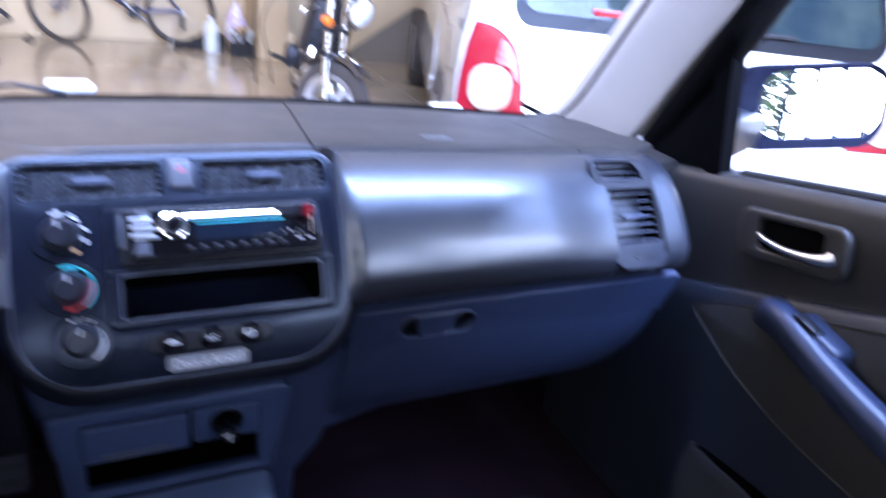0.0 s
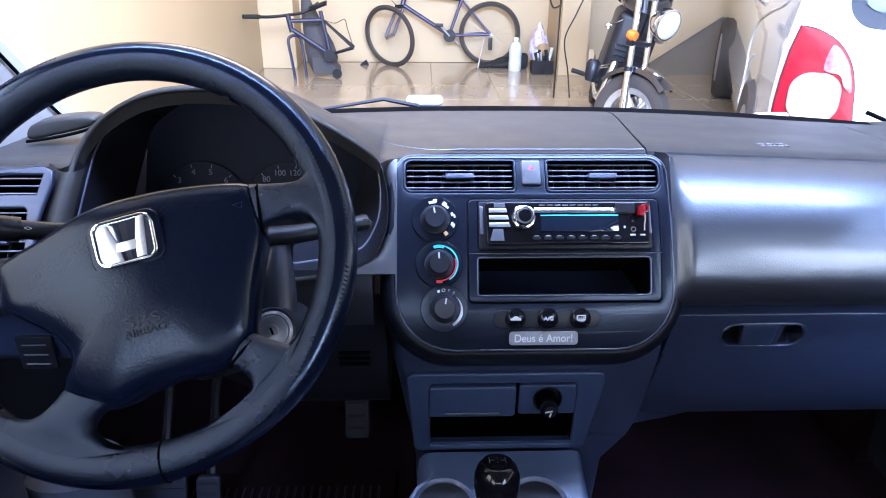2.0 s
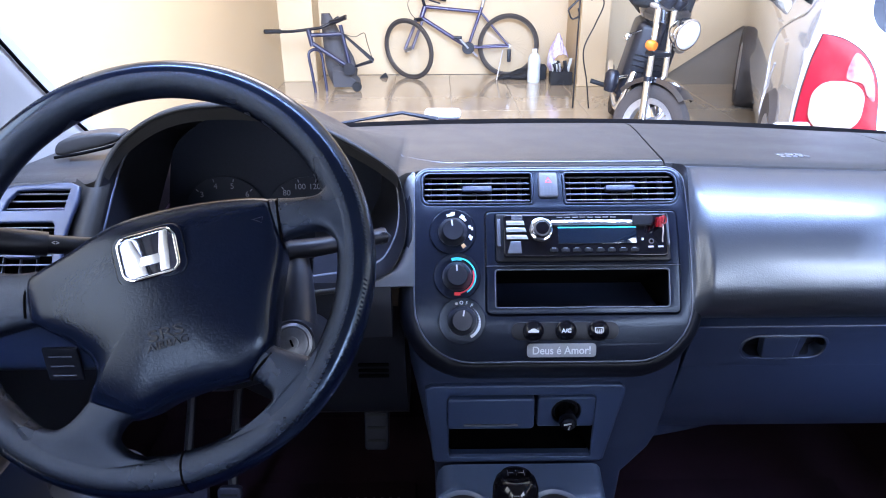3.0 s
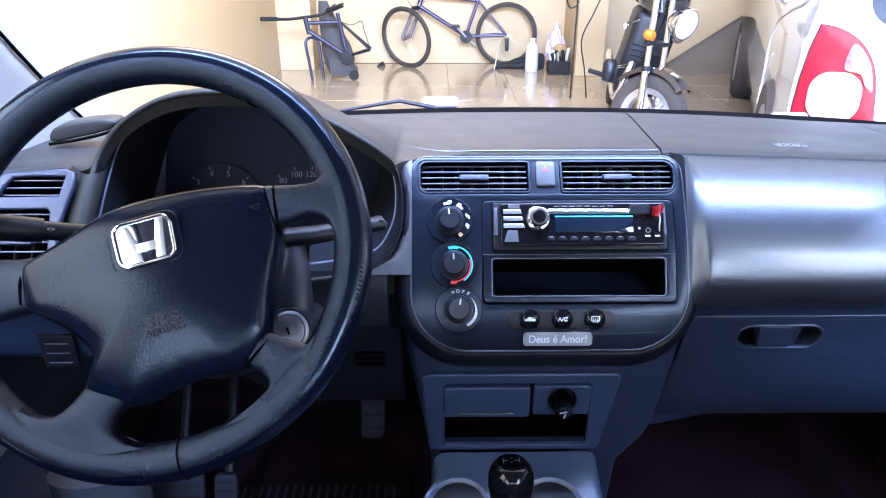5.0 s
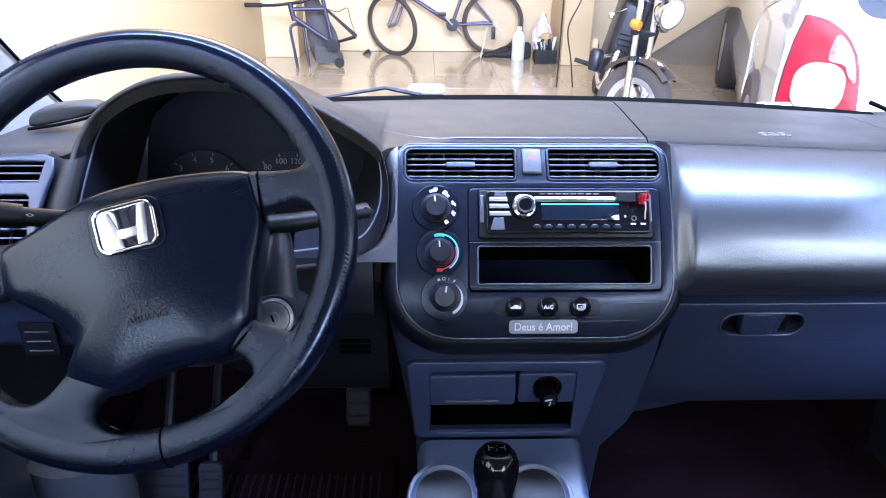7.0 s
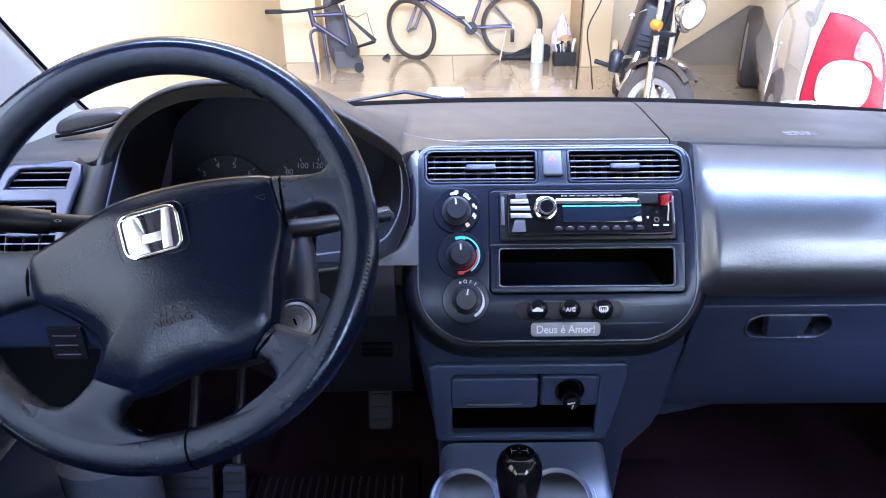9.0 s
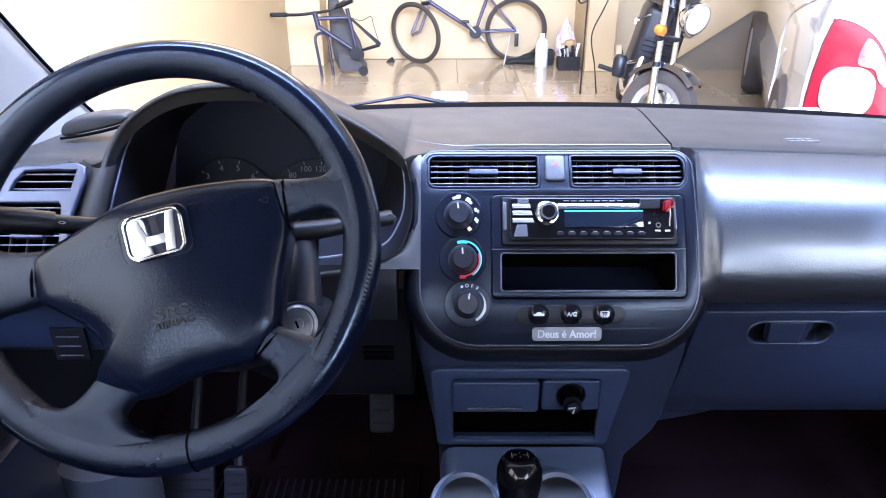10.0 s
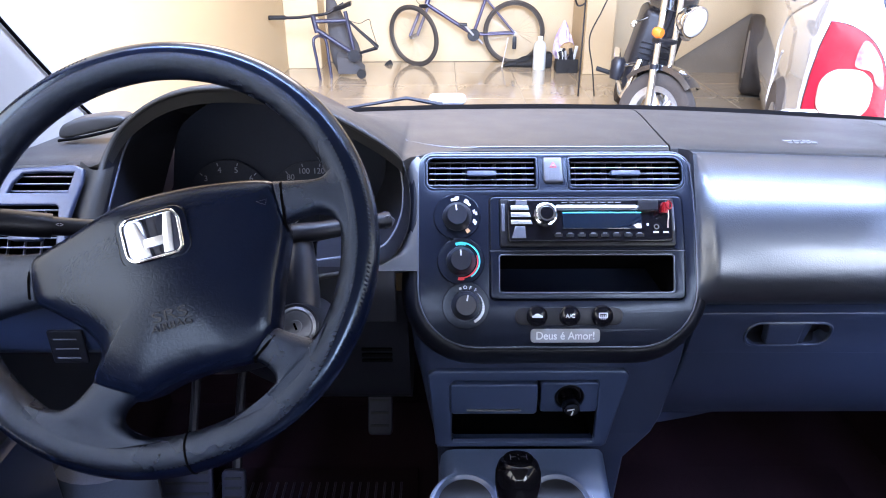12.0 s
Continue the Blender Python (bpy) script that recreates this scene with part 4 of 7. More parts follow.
# ---- radio ----
def car_radio():
    r = thing("car_radio", STACK @ Vector((0.0325, -0.075, 0.0)), "black car radio with silver keys and a wide display", "radio")
    sl = 0.0115
    part("sleeve", bm_plate([rr(-0.0612, -0.1012, 0.1262, -0.0488, 0.003)], 0.020, 0.001, on_stack(0, 0, 0.004)), M_BLACK, r)
    part("faceplate", bm_plate([rr(-0.0535, -0.0975, 0.1215, -0.0505, 0.004)], 0.010, 0.002, on_stack(0, 0, sl), 3), M_GLOSS, r, "gloss black faceplate")
    part("side_clip", moved(bm_box(-0.0600, -0.085, 0.004, -0.0560, -0.055, 0.006, 0.0005), STACK), M_TRIM, r)
    part("side_clip", moved(bm_box(0.1230, -0.085, 0.004, 0.1255, -0.055, 0.006, 0.0005), STACK), M_TRIM, r)
    for k, v in enumerate((-0.0605, -0.0680, -0.0760)):
        part("key", bm_plate([[(-0.0505, v - 0.0024), (-0.0310 + 0.0018 * k, v - 0.0024), (-0.0322 + 0.0012 * k, v + 0.0022), (-0.0505, v + 0.0022)]], 0.003, 0.0008, on_stack(0, 0, sl + 0.0022)), M_SATIN, r, "silver preset key")
    part("key", bm_plate([[(-0.0500, -0.0935), (-0.0345, -0.0935), (-0.0355, -0.0805), (-0.0460, -0.0805)]], 0.002, 0.0006, on_stack(0, 0, sl + 0.0012)), M_TRIM, r)
    part("key", bm_plate([rr(-0.0450, -0.0575, -0.0330, -0.0520, 0.001)], 0.002, 0.0006, on_stack(0, 0, sl + 0.0012)), M_TRIM, r)
    part("volume_knob", bm_lathe([(0.0, 0.0), (0.0130, 0.0), (0.0130, 0.003), (0.0122, 0.0055), (0.0105, 0.0062), (0.0100, 0.013), (0.0088, 0.0145), (0.0, 0.0132)], 36, on_stack(-0.0140, -0.0680, sl)), M_CHROME, r, "chrome volume knob")
    part("knob_cap", bm_lathe([(0.0, 0.0), (0.0072, 0.0), (0.0066, 0.0008), (0.0, 0.0014)], 28, on_stack(-0.0140, -0.0680, sl + 0.0138)), M_GLOSS, r)
    disp = mat("display_glass", (0.005, 0.010, 0.020), 0.05, coat=0.35)
    part("display", moved(bm_box(0.0045, -0.0835, 0.0, 0.0880, -0.0655, 0.0012, 0.0004), on_stack(0, 0, sl)), disp, r, "dark blue display window")
    part("display_line", moved(bm_box(0.0045, -0.0668, 0.0011, 0.0880, -0.0654, 0.0016), on_stack(0, 0, sl)), C_, r, "thin teal line over the display", smooth=False)
    # bright bevelled strip over the display
    part("display_strip", moved(bm_box(-0.0020, -0.0640, 0.0, 0.0915, -0.0575, 0.0012, 0.0004), on_stack(0, 0, sl) @ Matrix.Translation((0, -0.06, 0)) @ pose(0, 0, 0, -14) @ Matrix.Translation((0, 0.06, 0))), M_CHROME, r, "mirror bright strip over the display")
    for k in range(8):
        part("legend", moved(bm_box(0.004 + 0.0082 * k, -0.0552, sl + 0.0001, 0.0100 + 0.0082 * k, -0.0542, sl + 0.0004), STACK), M_STICKER, r, smooth=False)
    for k in range(8):
        part("key", bm_plate([rr(-0.0045 + 0.0123 * k, -0.0922, 0.0040 + 0.0123 * k, -0.0888, 0.0008)], 0.0015, 0.0004, on_stack(0, 0, sl + 0.0012)), M_BLACK, r)
        part("key_legend", moved(bm_box(-0.0025 + 0.0123 * k, -0.0884, sl + 0.0001, 0.0020 + 0.0123 * k, -0.0876, sl + 0.0004), STACK), M_STICKER, r, smooth=False)
    part("aux_socket", bm_lathe([(0.0017, 0.0), (0.0030, 0.0), (0.0030, 0.0012), (0.0017, 0.0012)], 18, on_stack(0.1035, -0.0815, sl)), M_CHROME, r)
    for x in (0.1030, 0.1135):
        part("socket_legend", moved(bm_box(x - 0.0028, -0.0882, sl + 0.0001, x + 0.0028, -0.0864, sl + 0.0004), STACK), M_WHITE_INK, r, smooth=False)
    part("lamp_dot", moved(bm_box(0.0935, -0.0803, sl + 0.0001, 0.0955, -0.0777, sl + 0.0005), STACK), M_WHITE_INK, r, smooth=False)
    part("usb_cover", bm_plate([rr(0.0850, -0.0640, 0.1060, -0.0535, 0.001)], 0.004, 0.0006, on_stack(0, 0, sl + 0.0035)), M_BLACK, r)
    u = thing("usb_stick", STACK @ Vector((0.1115, -0.062, 0.0115)), "small red plastic memory stick in the radio", "memory stick")
    part("body", moved(bm_box(-0.0030, -0.0055, 0.0, 0.0030, 0.0065, 0.016, 0.0015), on_stack(0.1110, -0.0620, sl) @ pose(0, 0, 0, 6, 0, -10)), M_RED_PLASTIC, u)
    part("loop", bm_tube([on_stack(0.1110, -0.062, sl + 0.021) @ Vector((0.0028 * math.cos(t), 0.0040 * math.sin(t), 0.0015)) for t in [2 * math.pi * k / 14 for k in range(14)]], 0.0009, 6, True), M_RED_PLASTIC, u)
    part("cord", bm_tube(smooth_path([on_stack(0.1120, -0.066, sl + 0.015) @ Vector(p) for p in ((0, 0, 0), (0.001, -0.006, -0.002), (0.0012, -0.012, -0.006), (0.0022, -0.017, -0.010))]), 0.0007, 6), mat("pale_cord", (0.6, 0.5, 0.45), 0.7), u)


car_radio()

ON_STACK = False

# ---- lower centre panel with ashtray, lighter and tray ----
LOW = basis((0, -0.045, 0), (1, 0, 0), (0, 0, 1))


def on_low(x, z, off=0.0):
    return LOW @ Matrix.Translation((x, z, off))


console = thing("centre_console", (0, -0.1, 0.245), "slate plastic centre console with a tray and cup holders", "console")
outline = [(-0.128, 0.568), (0.074, 0.568), (0.080, 0.572), (0.098, 0.670), (0.098, 0.678), (0.092, 0.684), (-0.134, 0.684), (-0.142, 0.678), (-0.142, 0.670), (-0.134, 0.572)]
panel = part("lower_panel", bm_plate([outline, rr(-0.1135, 0.5775, 0.0630, 0.6690, 0.005)], 0.016, 0.003, on_low(0, 0, 0), 3), M_CONSOLE_LIT, console, "slate lower centre panel", angle=50)
# slate tray lined in black for the shade inside it
part("tray", bm_liner(-0.1130, 0.5780, 0.0625, 0.6685, 0.13, on_low(0, 0, -0.004), 0.001, 0.004), M_VOID, console, "open storage tray, its shade put into a black liner", smooth=False)
part("tray_lip", bm_loft([[on_low(0, 0) @ Vector((x, z, o)) for z, o in ((0.5772, 0.0), (0.5772, -0.009), (0.582, -0.009), (0.583, 0.001))] for x in (-0.112, 0.062)]), M_CONSOLE_LIT, console)
ash = part("ashtray", bm_plate([rr(-0.1155, 0.6225, -0.0100, 0.6675, 0.005)], 0.030, 0.003, on_low(0, 0, 0.004), 3), M_CONSOLE_LIT, console, "closed slate ashtray lid")
part("finger_lip", bm_plate([rr(-0.096, 0.6285, -0.030, 0.6315, 0.001)], 0.003, 0.001, on_low(0, 0, 0.0065)), M_TRIM, ash)
light_panel = part("lighter_panel", bm_plate([rr(-0.0065, 0.6245, 0.0630, 0.6675, 0.004), circle(0.0285, 0.6460, 0.0175, 28)], 0.024, 0.002, on_low(0, 0, 0.0015), 2), M_CONSOLE_LIT, console)
part("lighter_socket", bm_lathe([(0.0178, 0.0), (0.0165, -0.012), (0.012, -0.016), (0.0, -0.016)], 28, on_low(0.0285, 0.6460, 0.0)), M_BLACK, light_panel)
part("lighter_ring", bm_lathe([(0.0125, -0.014), (0.0155, -0.014), (0.0155, -0.002), (0.0140, 0.001), (0.0125, -0.002)], 28, on_low(0.0275, 0.6470, 0.0)), M_BLACK, light_panel)
lighter = part("lighter_knob", bm_lathe([(0.0, -0.012), (0.0090, -0.012), (0.0098, 0.004), (0.0108, 0.010), (0.0104, 0.018), (0.0085, 0.0205), (0.0, 0.0195)], 28, on_low(0.0285, 0.6420, 0.0)), M_GLOSS, light_panel, "black cigarette lighter knob")
part("icon", bm_join(moved(bm_box(-0.0055, 0.0, 0.0, 0.0035, 0.0022, 0.0004), on_low(0.0285, 0.6420, 0.0206) @ pose(0, 0, 0, 0, 0, 12)), moved(bm_box(0.0010, -0.0070, 0.0, 0.0026, -0.0010, 0.0004), on_low(0.0285, 0.6420, 0.0206) @ pose(0, 0, 0, 0, 0, -14))), M_WHITE_INK, lighter, smooth=False)

# body of the lower stack behind the panel, reaching to the glovebox
CARC = [(0.792, -0.165, 0.168, -0.054), (0.77, -0.165, 0.165, -0.052), (0.74, -0.162, 0.161, -0.044), (0.70, -0.158, 0.160, -0.040), (0.672, -0.153, 0.158, -0.036), (0.60, -0.142, 0.150, -0.028), (0.575, -0.138, 0.142, -0.026), (0.53, -0.132, 0.112, -0.022), (0.40, -0.130, 0.105, -0.02)]
for rows, cut in ((CARC[:5], None), (CARC[4:7], (-9.0, -0.1155)), (CARC[4:7], (0.0650, 9.0)), (CARC[6:], None)):
    secs = []
    for z, xl, xr, yf in rows:
        a, b = (xl, xr) if cut is None else (max(xl, cut[0]), min(xr, cut[1]))
        secs.append([(p[0], p[1], z) for p in rr4(a, yf, b, 0.30, (0.018 if a == xl else 0.002, 0.005 if b == xr else 0.002, 0.002, 0.002), 4)])
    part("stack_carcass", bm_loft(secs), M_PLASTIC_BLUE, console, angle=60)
# fold under the glovebox beside the console
part("console_fold", bm_loft([[(x, 0.07, 0.604), (x, 0.034, 0.604), (x, 0.030, 0.600), (x, 0.030, 0.5 * 0.60 + 0.5 * z0), (x, 0.034, z0 + 0.006), (x, 0.05, z0), (x, 0.16, z0 - 0.02), (x, 0.16, 0.604)] for x, z0 in ((0.078, 0.522), (0.13, 0.529), (0.17, 0.536), (0.21, 0.545), (0.25, 0.556), (0.30, 0.570), (0.36, 0.588))]), M_PLASTIC_BLUE, console, angle=60)

# tunnel and cup holders
def tunnel_z(y):
    return 0.567 + 0.36 * (y + 0.047) if y > -0.14 else 0.5335 + 0.06 * (y + 0.14)


cups = [(-0.098, -0.118, 0.0385), (0.012, -0.118, 0.0385)]
ys = [-0.047 - 0.01 * k for k in range(10)] + [-0.16 - 0.06 * k for k in range(12)]
secs = []
for y in ys:
    zt = tunnel_z(y)
    secs.append([(-0.133, y, 0.25), (-0.130, y, zt - 0.03), (-0.127, y, zt - 0.010), (-0.120, y, zt - 0.002), (-0.110, y, zt), (0.066, y, zt), (0.072, y, zt - 0.0015), (0.0765, y, zt - 0.007), (0.079, y, zt - 0.03), (0.086, y, 0.25)])
part("tunnel", bm_loft(secs), M_TUNNEL_LIT, console, "slate console top", angle=50)
for cx, cy, r in cups:
    m = basis((cx, cy, tunnel_z(cy) + 0.001), (1, 0, 0), (0, 1, 0.36))
    part("cup_holder", bm_lathe([(r + 0.006, -0.001), (r + 0.004, 0.004), (r, 0.0045), (r - 0.003, 0.002), (r - 0.004, 0.0012), (0.0, 0.0012)], 40, m), M_TUNNEL_LIT, console, "round cup holder rim")
    # flat black disc stands in for the shaded depth of the well
    part("cup_well_disc", bm_lathe([(r - 0.005, 0.0022), (r - 0.006, 0.0016), (0.0, 0.0016)], 40, m), M_BLACK, console)


def gear_lever():
    g = thing("gear_lever", (-0.049, -0.205, 0.53), "gear lever with a glossy black knob and silver cap", "gear lever")
    ax = basis((-0.050, -0.218, 0.600), (1, 0, 0), (0, 0.97, -0.22))
    part("knob", bm_lathe([(0.0, -0.012), (0.0130, -0.012), (0.0145, 0.0), (0.0165, 0.025), (0.0205, 0.050), (0.0230, 0.066), (0.0225, 0.078), (0.0195, 0.086), (0.0150, 0.090), (0.0, 0.0905)], 40, ax), M_GLOSS, g, "glossy black knob")
    part("cap", bm_lathe([(0.0, 0.0900), (0.0150, 0.0895), (0.0148, 0.0915), (0.0, 0.0930)], 36, ax), M_GLOSS, g, "black cap with the shift pattern")
    for a, b in (((-0.008, 0), (0.008, 0)), ((-0.008, -0.005), (-0.008, 0.005)), ((0, -0.005), (0, 0.005)), ((0.008, -0.005), (0.008, 0.005))):
        part("pattern_line", bm_tube([ax @ Vector((a[0], a[1], 0.0925)), ax @ Vector((b[0], b[1], 0.0925))], 0.0003, 6), M_GREY_INK, g)
    part("shaft", bm_tube([ax @ Vector((0, 0, -0.08)), ax @ Vector((0, 0, -0.010))], 0.007, 12), M_STEEL, g)
    part("gaiter", bm_lathe([(0.048, -0.092), (0.043, -0.085), (0.032, -0.070), (0.030, -0.060), (0.020, -0.045), (0.012, -0.020), (0.008, -0.016)], 24, ax), M_LEATHER, g, "black gaiter")


gear_lever()


# ---- glovebox ----
GB = basis((0, -0.014, 0.595), (1, 0, 0), (0, -0.040, 0.172))


def on_gb(x, v, off=0.0):
    return GB @ Matrix.Translation((x, v, off))


LATCH = (0.2245, 0.1265, 0.3235, 0.1625)
lid_band = bm_plate([[(0.1622, 0.112), (0.632, 0.112), (0.640, 0.168), (0.635, 0.1775), (0.169, 0.1775), (0.1648, 0.172)], rr(*LATCH, 0.0165, 6)], 0.02, 0.0022, GB, 3)
# below the latch the lid rolls away under the dash
roll = []
for k in range(15):
    t = k / 14
    v = 0.1135 - 0.152 * t
    off = -0.034 * t ** 2.2
    xl = 0.1624 - 0.0105 * t
    roll.append([on_gb(x, v, off - dz) @ Vector() for x, dz in ((xl, 0.02), (xl, 0.004), (xl + 0.0012, 0.001), (xl + 0.004, 0.0), (0.30, 0.0), (0.45, 0.0), (0.620 - 0.05 * t ** 3, 0.0), (0.623 - 0.05 * t ** 3, 0.001), (0.625 + 0.006 * (1 - t) - 0.05 * t ** 3, 0.02))])
glove = part("glovebox_lid", bm_join(lid_band, bm_loft(roll)), M_PLASTIC_BLUE, dash, "slate glovebox lid", angle=50)
part("latch_recess", bm_liner(LATCH[0] - 0.0005, LATCH[1] - 0.0005, LATCH[2] + 0.0005, LATCH[3] + 0.0005, 0.018, on_gb(0, 0, -0.002), 0.001, 0.003), M_BLACK, glove, smooth=False)
part("latch_rim", bm_tube([GB @ Vector((x, y, 0.0002)) for x, y in rr(*LATCH, 0.0165, 6)], 0.0018, 6, True), M_PLASTIC_BLUE, glove)
part("latch_paddle", bm_plate([[(0.2515, 0.1275), (0.2890, 0.1275), (0.2885, 0.1610), (0.2470, 0.1610)]], 0.014, 0.0018, on_gb(0, 0, 0.0014)), M_PLASTIC_BLUE, glove, "glovebox latch paddle")
part("latch_paddle_end", bm_plate([[(0.2895, 0.1275), (0.2965, 0.1275), (0.2985, 0.1590), (0.2895, 0.1590)]], 0.010, 0.001, on_gb(0, 0, -0.0015)), M_PLASTIC_BLUE, glove)
part("glovebox_body", bm_box(0.17, 0.012, 0.605, 0.63, 0.28, 0.765, 0.01), M_BLACK, dash)
# cover under the driver side
# the right half is black to put in the shade beside the column
for nm, xa, xb, mt, lb in (("knee_panel", -0.672, -0.452, M_PLASTIC_BLUE, "slate knee panel"), ("column_cover", -0.450, -0.165, M_BLACK, "knee panel beside the steering column, blackened for its shade")):
    part(nm, bm_loft([[(x, -0.030, 0.785), (x, -0.034, 0.76), (x, -0.026, 0.705), (x, -0.006, 0.62 + 0.066 * u), (x, 0.03, 0.59 + 0.085 * u), (x, 0.10, 0.60 + 0.08 * u), (x, 0.10, 0.785)] for x, u in [(xa + (xb - xa) * k / 6, min(1.0, max(0.0, 3.6 - 10.0 * (xa + (xb - xa) * k / 6 + 0.672)))) for k in range(7)]]), mt, dash, lb, angle=50)
# black instead of dash vinyl, for the shade under the instruments
part("shaded_dash_face", swollen(bm_loft([[on_stack(x, v, -0.0015 - 0.012 * max(0.0, (-0.14 - v) / 0.04)) @ Vector() for x in (-0.520, -0.44, -0.36, -0.28, -0.21, -0.175)] + [on_stack(x, v, -0.03) @ Vector() for x in (-0.175, -0.36, -0.520)] for v in (-0.122, -0.135, -0.150, -0.165, -0.180)])), M_BLACK, dash, "dash face under the instruments, its shade put into black plastic", angle=50)
sw = part("switch_panel", moved(bm_box(-0.590, 0.690, -0.002, -0.548, 0.735, 0.004, 0.002), basis((0, -0.031, 0), (1, 0, 0), (0, 0, 1))), M_BLACK, dash, "small black switch panel")
for k in range(3):
    part("switch_mark", moved(bm_box(-0.583, 0.697 + 0.013 * k, 0.004, -0.556, 0.6985 + 0.013 * k, 0.0046), basis((0, -0.031, 0), (1, 0, 0), (0, 0, 1))), M_GREY_INK, sw, smooth=False)
for k in range(3):
    part("grille_slot", bm_plate([rr(-0.222, 0.686 + 0.008 * k, -0.185, 0.690 + 0.008 * k, 0.0015)], 0.002, 0.0005, basis((0, -0.029, 0), (1, 0, 0), (0, 0, 1))), M_VOID, dash)

# airbag marking on the lid, too small to read
for i in range(3):
    part("marking", bm_box(0.297 + 0.0115 * i, 0.1015, 0.9150, 0.3060 + 0.0115 * i, 0.1060, 0.9217), M_GREY_INK, dash, smooth=False)
for i in range(5):
    part("marking", bm_box(0.2965 + 0.0074 * i, 0.0895, 0.9150, 0.3025 + 0.0074 * i, 0.0935, 0.9228), M_GREY_INK, dash, smooth=False)


# ---- end vents ----
M_VENT_FRAME = mat("charcoal_vent_frame", (0.012, 0.014, 0.021), 0.50, spec=0.22, grain=0.06, grain_scale=900, bump=0.1, bump_scale=1500)


def end_vent(side, centre):
    m = basis(centre, (1, 0, 0), (0, 0.60, 0.80))

    def turned(loop):
        return [(x * side, y) for x, y in loop][::side]

    edge = [(p.x, p.y) for p in smooth_path([(x, y, 0) for x, y in ((-0.042, -0.0586), (-0.028, -0.0718), (0.0, -0.0735), (0.031, -0.0718), (0.047, -0.052), (0.050, -0.020), (0.043, 0.032), (0.028, 0.068), (-0.012, 0.0735), (-0.055, 0.0715), (-0.045, 0.016), (-0.044, -0.030))], 3, True)]
    upper = [(-0.040, 0.0455), (0.025, 0.0445), (0.021, 0.055), (0.011, 0.0665), (-0.010, 0.0680), (-0.045, 0.0675)]
    lower = [(-0.035, -0.036), (-0.032, -0.039), (0.034, -0.039), (0.037, -0.036), (0.0365, 0.028), (0.034, 0.031), (-0.029, 0.031), (-0.032, 0.028)]
    v = part("end_vent", bm_plate([turned(edge), turned(upper), turned(lower)], 0.007, 0.0024, m @ Matrix.Translation((0, 0, 0.003)), 3), M_VENT_FRAME if side > 0 else M_PLASTIC_BLUE, dash, "dark framed side air vent", angle=50)
    louvres(v, m @ Matrix.Translation((-0.010 * side, 0.0565, 0.0005)), 0.072, 0.025, 3, 0, 0, -13)
    louvres(v, m @ Matrix.Translation((0.0015 * side, -0.004, 0.0005)), 0.073, 0.072, 7, 4 if side < 0 else 0, 0.034, -13)
    part("thumb_wheel", bm_plate([rr(-0.016, -0.060, 0.016, -0.055, 0.002)], 0.004, 0.001, m @ Matrix.Translation((0.004 * side, 0, 0.0042))), M_BLACK, v)


end_vent(1, (0.536, -0.041, 0.861))
end_vent(-1, (-0.569, -0.050, 0.867))
# small window demister on the driver side
dm = [(p.x, p.y) for p in smooth_path([(x, z, 0) for x, z in ((-0.622, 0.913), (-0.617, 0.930), (-0.584, 0.940), (-0.543, 0.943), (-0.533, 0.937), (-0.547, 0.928), (-0.585, 0.919))], 4, True)]
part("demister", bm_plate([dm], 0.03, 0.004, basis((0, 0.15, 0), (1, 0, 0), (0, 0, 1)), 2), M_DASH_TOP, dash, "grey window demister outlet", angle=50)
part("demister_gap", bm_tube(smooth_path([(-0.624, 0.148, 0.911), (-0.585, 0.148, 0.917), (-0.547, 0.148, 0.926), (-0.531, 0.148, 0.934)]), 0.0022, 6), M_VOID, dash)

# ---- instruments ----
M_FACE = mat("dark_dial_face", (0.010, 0.0125, 0.021), 0.6, spec=0.15, grain=0.1)
cluster = thing("instrument_cluster", (-0.349, 0.15, 0.86), "dark instrument cluster with two dials behind the wheel", "instrument cluster")
cl_out = [(x, z) for x, y, z in inset(0.83, 0.14)]
part("dial_plate", bm_plate([[(x, z - 0.0) for x, z in cl_out]], 0.006, 0, basis((0, 0.020, -0.005), (1, 0, 0), (0, 0.14, 1))), M_FACE, cluster)
M_DIALINK = mat("dim_dial_ink", (0.13, 0.14, 0.17), 0.6)


def dial(cx, cz, r, numbers, a0, a1):
    m0 = basis((cx, 0.1300, cz), (1, 0, 0), (0, 0.14, 1))
    d = part("dial", bm_plate([circle(0, 0, r + 0.012, 40)], 0.002, 0.0004, m0), M_FACE, cluster, "round dial")
    for k, t in enumerate(numbers):
        a = radians(a0 + (a1 - a0) * k / (len(numbers) - 1))
        part("numeral", bm_text(t, 0.0105, m0 @ Matrix.Translation((r * math.cos(a), r * math.sin(a), 0.0005))), M_DIALINK, d, smooth=False)
        part("tick", moved(bm_box(r + 0.006, -0.0006, 0.0003, r + 0.010, 0.0006, 0.0008), m0 @ pose(0, 0, 0, 0, 0, math.degrees(a))), M_DIALINK, d, smooth=False)
    part("needle", moved(bm_box(-0.008, -0.0008, 0.003, r - 0.006, 0.0008, 0.0045), m0 @ pose(0, 0, 0, 0, 0, a0)), M_DIALINK, d, smooth=False)


dial(-0.405, 0.834, 0.042, [str(k) for k in range(10)], 225, -45)
dial(-0.296, 0.828, 0.046, [str(20 * k) for k in range(12)], 225, -45)


# ---- steering wheel ----
LEAN_W = 36
WH = basis((-0.366, -0.192, 0.915), (1, 0, 0), (0, math.sin(radians(LEAN_W)), math.cos(radians(LEAN_W))))


